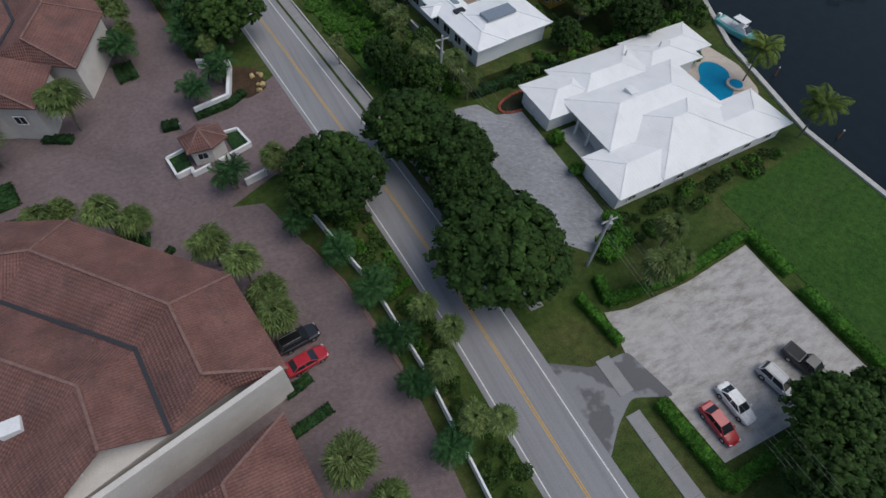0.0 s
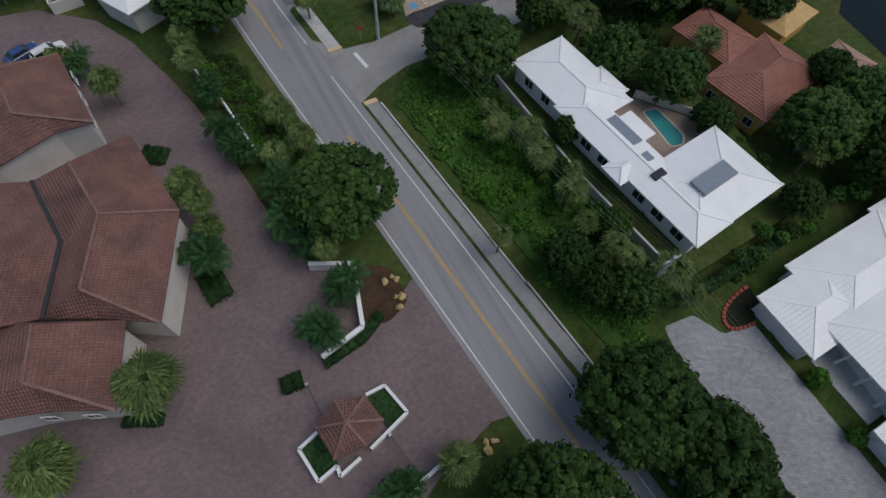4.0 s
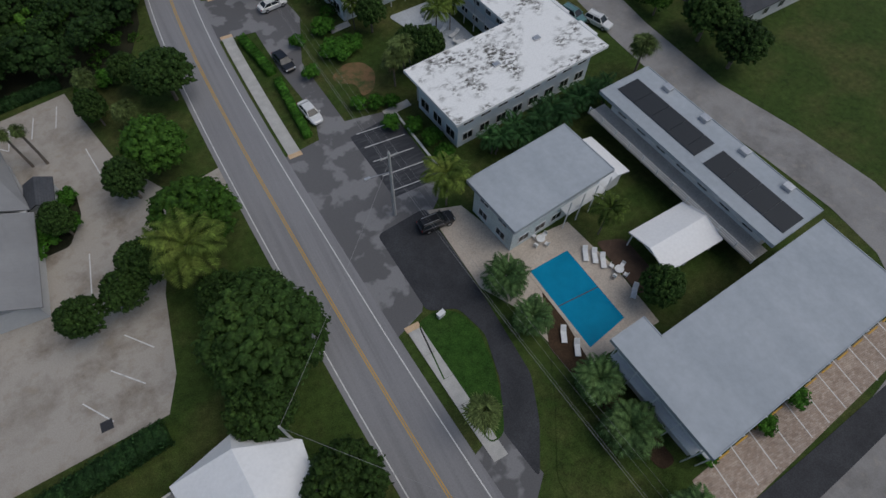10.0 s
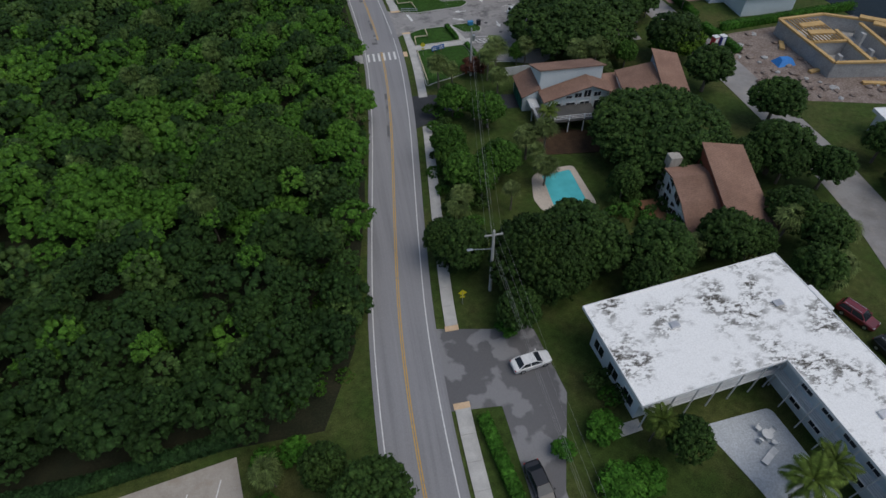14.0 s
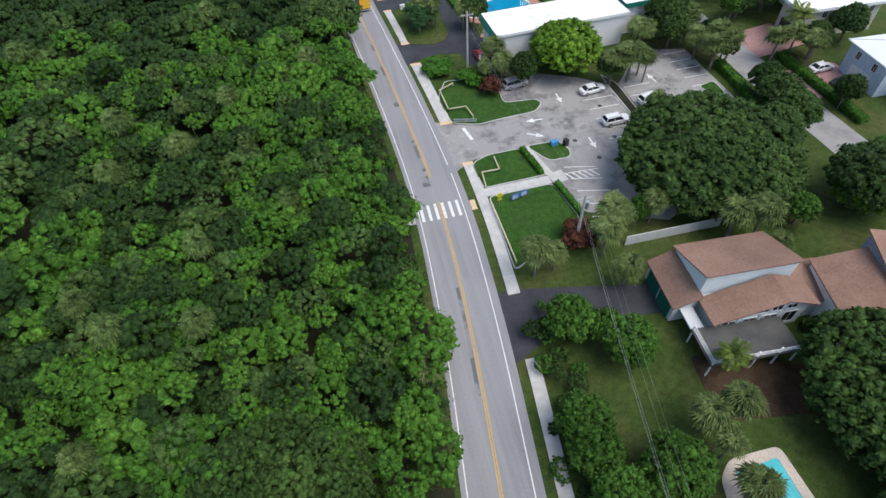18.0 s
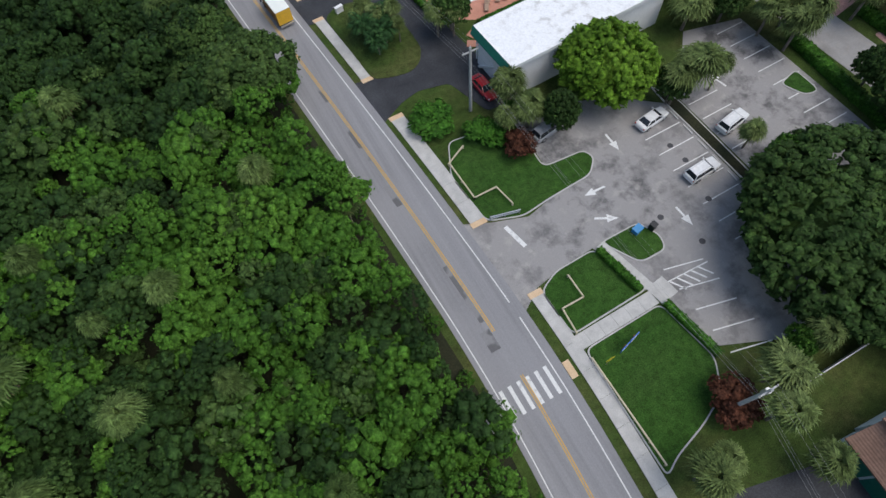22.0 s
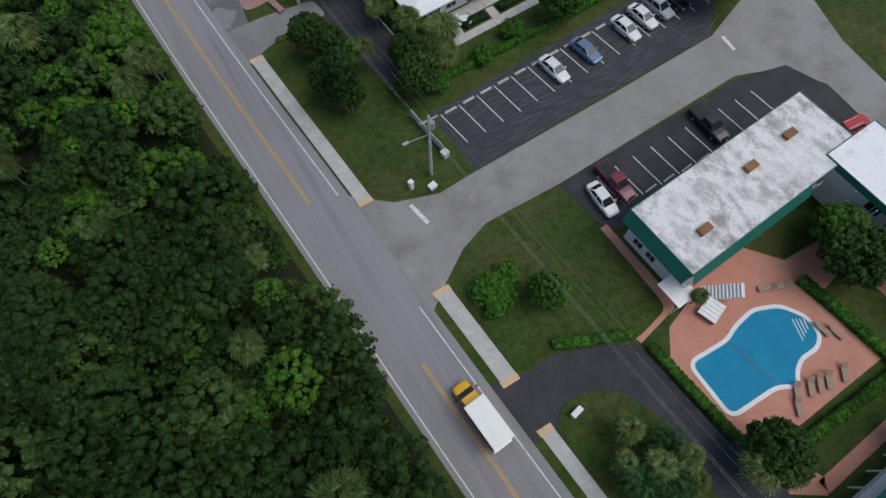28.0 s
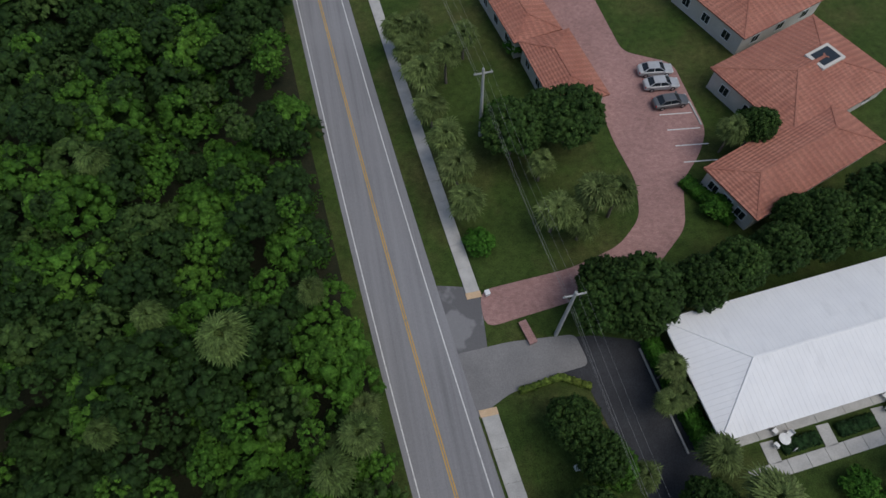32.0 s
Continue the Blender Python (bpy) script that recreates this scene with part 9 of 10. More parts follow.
def car(kind, x, y, turn, c, label):
    """A parked car: lofted body, glass cabin, roof, wheels, lamps and mirrors."""
    key = (kind, c)
    z = 0.045
    if key in CARS:
        ob = copy_thing(CARS[key], pose(x, y, z, 0, 0, turn))
        return tagged(ob, label, "car")
    t = root({"pickup": "pickup_truck", "suv": "suv"}.get(kind, "car"), x, y, z, turn, label, "car", "parked cars")
    p = paint(c)
    if kind == "sedan":
        L, H, belt = 4.75, 1.42, 0.95
        sec = [(-2.36, 0.70, 0.36, 0.88, 0.1), (-2.2, 0.82, 0.26, 0.98, 0.12), (-1.4, 0.90, 0.22, 1.0, 0.12), (0.9, 0.91, 0.22, 0.97, 0.12), (1.5, 0.89, 0.22, 0.86, 0.12), (2.15, 0.80, 0.26, 0.74, 0.12), (2.38, 0.64, 0.34, 0.62, 0.1)]
        lo, hi = (-1.85, 1.15, 0.80, 0.95), (-1.15, 0.35, 0.62, 1.40)
    elif kind == "suv":
        L, H = 4.7, 1.7
        sec = [(-2.34, 0.74, 0.40, 1.02, 0.1), (-2.2, 0.86, 0.3, 1.1, 0.12), (-1.4, 0.93, 0.26, 1.12, 0.12), (0.8, 0.93, 0.26, 1.08, 0.12), (1.5, 0.91, 0.26, 1.0, 0.12), (2.15, 0.84, 0.3, 0.9, 0.12), (2.36, 0.70, 0.38, 0.76, 0.1)]
        lo, hi = (-2.2, 1.1, 0.84, 1.06), (-1.9, 0.35, 0.66, 1.66)
    else:
        L, H = 5.7, 1.85
        sec = [(-2.85, 0.88, 0.5, 1.08, 0.06), (-2.75, 0.95, 0.42, 1.12, 0.08), (-0.6, 0.96, 0.38, 1.12, 0.1), (1.3, 0.96, 0.36, 1.12, 0.12), (2.0, 0.94, 0.36, 1.08, 0.12), (2.65, 0.9, 0.4, 1.0, 0.12), (2.85, 0.8, 0.46, 0.85, 0.1)]
        lo, hi = (-0.75, 1.35, 0.88, 1.08), (-0.5, 0.6, 0.72, 1.82)
    body = part("body", loft(bmesh.new(), sec), p, t)
    part("cabin_glass", frustum(bmesh.new(), lo, hi), M_GLASS, t, "dark tinted windows")
    rf = bmesh.new()
    bm_box(rf, hi[0] - 0.04, hi[1] + 0.04, -hi[2] - 0.03, hi[2] + 0.03, hi[3] - 0.03, hi[3] + 0.045, 0.03)
    part("roof", rf, p, t)
    for s in (-1, 1):
        bar_between("pillar", ((lo[0] + lo[1]) / 2, s * (lo[2] + 0.012), lo[3]), ((hi[0] + hi[1]) / 2, s * (hi[2] + 0.012), hi[3]), 0.1, 0.04, p, t)
        bar_between("pillar", (lo[1], s * lo[2], lo[3]), (hi[1], s * hi[2], hi[3]), 0.08, 0.06, p, t)
        bar_between("pillar", (lo[0], s * lo[2], lo[3]), (hi[0], s * hi[2], hi[3]), 0.1, 0.06, p, t)
        box("headlight", L / 2 - 0.3, L / 2 - 0.08, s * 0.62 - 0.16, s * 0.62 + 0.16, sec[-2][3] - 0.2, sec[-2][3] - 0.04, M_LAMP, t, "", 0.03)
        box("tail_light", -L / 2 + 0.02, -L / 2 + 0.14, s * 0.66 - 0.15, s * 0.66 + 0.15, sec[1][3] - 0.28, sec[1][3] - 0.1, M_TAIL, t, "", 0.02)
        box("mirror", lo[1] - 0.3, lo[1] - 0.1, s * 1.0 - 0.1, s * 1.0 + 0.1, lo[3] + 0.02, lo[3] + 0.18, p, t, "", 0.03)
    if kind == "pickup":
        box("bed_liner", -2.68, -0.85, -0.78, 0.78, 1.0, 1.135, M_BLACK, t, "black load bed cover", 0.02)
    if kind == "suv":
        for s in (-0.5, 0.5):
            bar_between("roof_rail", (hi[0] + 0.1, s, hi[3] + 0.09), (hi[1] - 0.1, s, hi[3] + 0.09), 0.05, 0.05, M_STEEL, t)
    wheels(t, (-L * 0.29, L * 0.30), sec[2][1] - 0.09, 0.33 if kind == "sedan" else 0.37)
    CARS[key] = t
    return t


WHITE, SILVER, BLACKC, RED, BLUE, GREYC, MAROON, TEAL = (0.75, 0.75, 0.74), (0.42, 0.43, 0.44), (0.012, 0.012, 0.014), (0.42, 0.012, 0.02), (0.03, 0.07, 0.20), (0.10, 0.105, 0.11), (0.16, 0.012, 0.02), (0.10, 0.22, 0.22)
car("sedan", 14.1, -223.0, -88, RED, "red coupe parked on pale gravel")
car("sedan", 17.3, -222.1, -88, WHITE, "white saloon with dark windows on gravel")
car("suv", 23.3, -222.4, -80, SILVER, "silver estate with roof rails on gravel")
car("pickup", 27.8, -222.4, -79, BLACKC, "black pickup truck parked beside the hedge")
car("suv", -22.2, -195.0, 7, BLACKC, "black SUV nosing out of a townhouse bay")
car("sedan", -22.2, -197.8, 8, RED, "red saloon parked at the townhouse")
car("suv", 0.9, -67.8, -3, BLACKC, "black car on the motel drive")
car("sedan", -44.6, -95.2, 25, BLUE, "dark blue car parked on mauve pavers")
car("suv", -41.2, -96.6, 20, WHITE, "white car parked on mauve pavers")
car("suv", -50.4, -168.4, 5, SILVER, "silver car parked on mauve pavers")
car("sedan", -2.0, -18.1, 8, WHITE, "white saloon parked on patched asphalt")
car("sedan", -5.7, -43.2, -82, WHITE, "white saloon beside a clipped hedge")
car("sedan", -5.2, -31.6, -82, BLACKC, "black car in the hedge's shade")
for x, y, tn, c, l in ((38.7, -20, -65, MAROON, "dark red car behind the apartments"), (39.0, -25.6, -80, BLACKC, "black car behind the apartments"), (39.8, -43.4, -75, TEAL, "teal car behind the apartments"), (42.4, -46.6, -70, WHITE, "white car behind the apartments")):
    car("suv", x, y, tn, c, l)
car("sedan", 21.8, 78.9, 8, WHITE, "white saloon in a park stall")
car("suv", 22.0, 69.5, 4, WHITE, "white SUV in a park stall")
car("suv", 9.3, 84.3, 10, SILVER, "silver SUV under trees in the park lot")
car("suv", 30.2, 73.4, 10, WHITE, "white SUV in the rear park aisle")
car("sedan", 63.4, 73.9, 5, WHITE, "white saloon on a brick forecourt")
car("sedan", 63.7, 68.8, 7, BLACKC, "black saloon on a brick forecourt")
car("sedan", 5.9, 94.7, -86, RED, "red saloon beside the motel wall")
car("sedan", 11.8, 137.2, -92, WHITE, "white coupe in a black motel bay")
car("pickup", 14.5, 138.3, -88, MAROON, "dark red pickup in a motel bay")
car("pickup", 29.4, 138.9, -90, BLACKC, "black pickup in a motel bay")
car("suv", 44.4, 129.6, -5, RED, "red car at the motel's rear")
car("sedan", 18.1, 155.8, -83, WHITE, "white saloon in an apartment stall")
car("sedan", 23.5, 156.2, -80, (0.12, 0.19, 0.30), "blue car with a tan roof in a stall")
car("sedan", 30.4, 156.5, -84, WHITE, "white car with a tan roof in a stall")
car("sedan", 33.7, 157.0, -84, WHITE, "white saloon in an apartment stall")
car("suv", 36.6, 157.2, -82, SILVER, "silver SUV in an apartment stall")
car("suv", 39.4, 157.3, -80, BLACKC, "black SUV in an apartment stall")
car("sedan", 18.9, 217.0, -9, SILVER, "silver-blue car on rose brick")
car("sedan", 18.7, 214.4, -8, SILVER, "silver-blue car on rose brick")
car("sedan", 18.7, 211.2, -2, GREYC, "charcoal car on rose brick")
for x, y, tn, c in ((60.8, -12.2, -16, SILVER), (60.8, -15.0, -30, WHITE), (59.9, -18.2, -25, GREYC)):
    car("suv", x, y, tn, c, "car on a brick forecourt by the back street")
car("suv", 63.0, -3.0, -35, WHITE, "white car beside a riverside house")
for x, y, w, d, tn in ((60.5, -14.5, 8, 12, -20), (62.5, 71, 10, 9, 0), (60, 86, 12, 9, 10), (63.5, -48, 9, 14, 5)):
    c, s = math.cos(radians(tn)), math.sin(radians(tn))
    tagged(flat_patch("forecourt", [(x + c * a - s * b, y + s * a + c * b) for a, b in ((-w / 2, -d / 2), (w / 2, -d / 2), (w / 2, d / 2), (-w / 2, d / 2))], 0.022, M_BLACKTOP if y == -48 else M_REDPAVER, r=0.6), label="paved forecourt of a house", category="driveway")

# the delivery truck on the road
TY = 124.1
trk = root("box_truck", road_x(TY) + 1.72, TY, 0.055, 95.2, "yellow-cabbed box truck with a white cargo body", "truck")
M_TRUCK = paint((0.80, 0.45, 0.02))
M_BOXROOF = surface("cream_white_panel", (0.80, 0.82, 0.76), (0.85, 0.87, 0.81), 0.5, 4.0, 0.5, 0.02, grain=0.04)
part("cab", loft(bmesh.new(), [(1.55, 0.98, 0.5, 1.25, 0.1), (2.2, 0.98, 0.45, 1.3, 0.12), (2.9, 0.95, 0.45, 1.22, 0.14), (3.45, 0.86, 0.5, 1.1, 0.16), (3.62, 0.7, 0.55, 0.95, 0.12)]), M_TRUCK, trk, "yellow bonnet and doors")
part("cab_glass", frustum(bmesh.new(), (1.5, 2.75, 0.92, 1.25), (1.6, 2.15, 0.78, 1.95)), M_GLASS, trk)
part("cab_roof", bm_box(bmesh.new(), 1.25, 2.12, -0.82, 0.82, 1.88, 2.03, 0.06), M_TRUCK, trk)
part("cargo_box", bm_box(bmesh.new(), -3.5, 1.2, -1.14, 1.14, 0.75, 2.95, 0.04), M_TRUCK, trk, "yellow cargo sides")
part("cargo_roof", bm_box(bmesh.new(), -3.54, 1.26, -1.18, 1.18, 2.95, 3.06, 0.03), M_BOXROOF, trk, "cream-white cargo roof")
for z in (1.2, 1.7, 2.2, 2.7):
    for s in (-1, 1):
        bar_between("side_rail", (-3.45, s * 1.16, z), (1.15, s * 1.16, z), 0.06, 0.1, M_TIMBER, trk)
box("chassis", -3.4, 3.2, -0.5, 0.5, 0.45, 0.75, M_BLACK, trk)
box("rear_bumper", -3.75, -3.5, -1.05, 1.05, 0.45, 0.65, M_STEEL, trk)
for s in (-1, 1):
    bar_between("mirror_arm", (2.2, s * 0.95, 1.45), (2.35, s * 1.35, 1.5), 0.04, 0.04, M_BLACK, trk)
    box("mirror", 2.28, 2.4, s * 1.35 - 0.1, s * 1.35 + 0.1, 1.3, 1.7, M_BLACK, trk)
    box("headlight", 3.42, 3.58, s * 0.6 - 0.14, s * 0.6 + 0.14, 0.75, 0.92, M_LAMP, trk)
wheels(trk, (-2.3, 2.7), 0.95, 0.42)

# ---- poles, cables and signs ----
POLES = [(13.4, -243.0, 10.5), (13.2, -200.5, 10.0), (10.5, -164.5, 10.2), (1.4, -113.5, 11.0), (-2.9, -64.0, 11.9), (-3.9, -6.5, 11.0), (5.6, 46.0, 9.4), (2.6, 92.6, 11.0), (-3.4, 150.7, 11.3), (-5.4, 184.1, 11.6), (-6.8, 212.0, 11.5), (-9.5, 258.0, 11.5)]
for i, (x, y, hh) in enumerate(POLES):
    p = root("utility_pole", x, y, 0, 0, "grey concrete utility pole with a crossarm", "utility pole", "utility poles along the road")
    part("pole", bm_cyl(bmesh.new(), 0, 0, -0.2, hh, 0.24, 0.15, 10), M_POLE, p)
    box("crossarm", -1.1, 1.1, -0.07, 0.07, hh - 0.75, hh - 0.6, M_POLE, p)
    for s in (-0.95, 0, 0.95):
        part("insulator", bm_cyl(bmesh.new(), s, 0, hh - 0.6 if s else hh, hh - 0.35 if s else hh + 0.25, 0.06, 0.04, 8), M_STEEL, p)
    if i in (1, 3, 6, 8):
        part("transformer", bm_cyl(bmesh.new(), 0.42, 0, hh - 2.4, hh - 1.3, 0.27, 0.27, 12), M_STEEL, p, "grey pole transformer")
    if i in (3, 4, 5, 8):
        bar_between("lamp_arm", (0, 0, hh * 0.72), (-2.6, 0, hh * 0.76), 0.07, 0.07, M_STEEL, p)
        box("lamp_head", -3.2, -2.5, -0.16, 0.16, hh * 0.76 - 0.06, hh * 0.76 + 0.08, M_STEEL, p, "", 0.03)
side_pole = root("utility_pole", -23.8, -84.5, 0, 0, "slim grey pole among trees", "utility pole")
part("pole", bm_cyl(bmesh.new(), 0, 0, -0.2, 9.0, 0.16, 0.11, 10), M_POLE, side_pole)


def cable(a, b, sag, r=0.016):
    cu = bpy.data.curves.new("cable", "CURVE")
    cu.dimensions, cu.bevel_depth, cu.bevel_resolution = "3D", r, 0
    s = cu.splines.new("POLY")
    n = 14
    s.points.add(n)
    for i in range(n + 1):
        t = i / n
        s.points[i].co = (a[0] + (b[0] - a[0]) * t, a[1] + (b[1] - a[1]) * t, a[2] + (b[2] - a[2]) * t - 4 * sag * t * (1 - t), 1)
    cu.materials.append(M_WIRE)
    ob = new("overhead_cable", cu)
    return tagged(ob, "thin sagging overhead power cable", "cable", "overhead cables")


for (xa, ya, ha), (xb, yb, hb) in zip(POLES[:-1], POLES[1:]):
    for o, dz, sg in ((-0.95, -0.33, 0.9), (0.95, -0.33, 0.9), (0.0, 0.25, 0.8), (0.1, -2.6, 1.0), (0.12, -3.3, 1.1)):
        cable((xa + o, ya, ha + dz), (xb + o, yb, hb + dz), sg, 0.007 if dz > -1 else 0.011)
cable((1.4, -113.5, 9.0), (-3.6, -107, 8.0), 0.2)
cable((-2.9, -64.0, 10.5), (-23.8, -84.5, 8.8), 0.6)
cable((-23.8, -84.5, 8.6), (1.4, -113.5, 9.6), 0.9)
cable((1.4, -113.5, 8.4), (40, -116, 7.0), 1.0)

for pts in ([(-4.2, 86.0), (-4.0, 80.1), (-0.9, 80.1), (-0.4, 77.1)], [(0.0, 65.9), (0.0, 62.9), (-2.8, 62.9), (-3.0, 59.9)], [(-3.2, 56.8), (-3.1, 44.8)], [(-4.3, 86.1), (-1.4, 87.6)]):
    rl = root("timber_rail", pts[0][0], pts[0][1], 0, 0, "low pale timber rail round the park lawn", "rail", "park rails")
    for a, b in zip(pts[:-1], pts[1:]):
        a3, b3 = Vector((a[0] - pts[0][0], a[1] - pts[0][1], 0.6)), Vector((b[0] - pts[0][0], b[1] - pts[0][1], 0.6))
        bar_between("rail", a3, b3, 0.16, 0.16, M_RAIL, rl)
        n = max(1, round((b3 - a3).length / 2.4))
        for k in range(n + 1):
            q = a3.lerp(b3, k / n)
            box("post", q.x - 0.08, q.x + 0.08, q.y - 0.08, q.y + 0.08, 0.05, 0.66, M_RAIL, rl)
rk = root("bike_rack", -2.0, 76.2, 0.1, -14, "long grey steel rack beside the park drive", "rack")
for zz in (0.35, 0.75):
    bar_between("bar", (-1.9, 0, zz), (1.9, 0, zz), 0.12, 0.1, M_STEEL, rk)
for x in (-1.8, 0, 1.8):
    box("leg", x - 0.05, x + 0.05, -0.05, 0.05, 0, 0.75, M_STEEL, rk)
sg = root("park_sign", 1.0, 56.2, 0.1, 15, "blue park information boards on posts", "sign")
M_SIGNBLUE = plain("blue_sign_face", (0.03, 0.13, 0.42), 0.4)
for x in (-0.75, 0.75):
    box("board", x - 0.68, x + 0.68, -0.06, 0.06, 0.55, 1.5, M_SIGNBLUE, sg, "blue board", 0.02)
    for k in range(4):
        box("text_bar", x - 0.5, x + 0.5 - 0.15 * (k % 2), -0.075, -0.06, 0.7 + 0.18 * k, 0.77 + 0.18 * k, M_WHITEWALL, sg)
    box("post", x - 0.06, x + 0.06, 0.06, 0.16, 0, 1.6, M_TIMBER, sg)
for x, y, tn in ((-2.2, 55.6, 0), (-7.9, -8.0, 0)):
    ys = root("crossing_sign", x, y, 0.05, tn, "yellow pedestrian warning sign on a post", "sign")
    part("post", bm_cyl(bmesh.new(), 0, 0, 0, 2.6, 0.04, 0.04, 8), M_STEEL, ys)
    bm = bm_box(bmesh.new(), -0.4, 0.4, -0.03, 0.0, -0.4, 0.4)
    bmesh.ops.transform(bm, matrix=Matrix.Translation((0, 0, 2.3)) @ Matrix.Rotation(radians(45), 4, "Y"), verts=bm.verts)
    part("diamond", bm, plain("fluorescent_yellow", (0.70, 0.62, 0.02), 0.5), ys)
    box("arrow_plate", -0.3, 0.3, -0.03, 0.0, 1.35, 1.65, plain("fluorescent_yellow", (0.70, 0.62, 0.02), 0.5), ys)
for x, y, tn in ((40.0, 150.6, 20), (-1.0, -112.6, 0)):
    ss = root("stop_sign", x, y, 0.05, tn, "red octagonal traffic sign on a post", "sign")
    part("post", bm_cyl(bmesh.new(), 0, 0, 0, 2.3, 0.04, 0.04, 8), M_STEEL, ss)
    part("plate", bm_cyl(bmesh.new(), 0, 0, -0.02, 0.02, 0.38, 0.38, 8, pose(0, -0.06, 2.2, 90, 22.5, 0)), plain("red_sign_face", (0.45, 0.02, 0.03), 0.5), ss)
for x, y, w, d, hh, lab in ((-6.4, 150.2, 0.5, 0.5, 1.5, "white utility post on the corner lawn"), (-4.2, 149.0, 0.9, 0.7, 0.5, "low pale roadside utility box"), (-0.7, 152.0, 0.8, 0.8, 0.9, "green-grey metal utility cabinet"), (12.0, 66.2, 0.7, 0.7, 1.1, "black park litter bin"), (10.3, 66.8, 1.1, 0.8, 0.7, "blue newspaper vending box"), (-5.0, 119.4, 1.2, 0.5, 1.0, "small white motel sign board"), (-4.6, -78.9, 0.9, 0.5, 0.8, "small white motel sign board"),
                             (-7.2, 171.0, 1.1, 0.5, 1.0, "small white house sign board"), (-11.4, 190.2, 0.5, 0.5, 0.6, "short white utility post"), (-8.3, 184.9, 0.8, 2.6, 0.4, "low rose brick planter")):
    m = M_REDPAVER if "brick" in lab else plain("box_black", (0.02, 0.02, 0.022), 0.5) if "black" in lab else plain("box_blue", (0.05, 0.25, 0.5), 0.5) if "blue" in lab else M_GREYWALL if "grey" in lab else M_WHITEWALL
    u = root("litter_bin" if " bin" in lab else "sign_board" if "sign" in lab else "planter" if "planter" in lab else "utility_box", x, y, 0.05, 12, lab, "bin" if " bin" in lab else "sign" if "sign" in lab else "box")
    box("body", -w / 2, w / 2, -d / 2, d / 2, 0.0, hh, m, u, "", 0.03)
    box("cap", -w / 2 - 0.04, w / 2 + 0.04, -d / 2 - 0.04, d / 2 + 0.04, hh, hh + 0.06, m, u)
for i, (x, y) in enumerate(((-32.5, -85.8), (-29.8, -94.2), (13.9, 66.9), (20.4, 66.1), (16.0, 62.0), (21.5, 74.6), (21.7, 71.9), (15.5, -117.2))):
    mh2 = part("manhole_cover", bm_cyl(bmesh.new(), 0, 0, -0.02, 0.012, 0.38, 0.38, 20), M_DARKMETAL, None)
    mh2.location = (x, y, 0.036)
    tagged(mh2, "round dark iron manhole cover", "manhole")

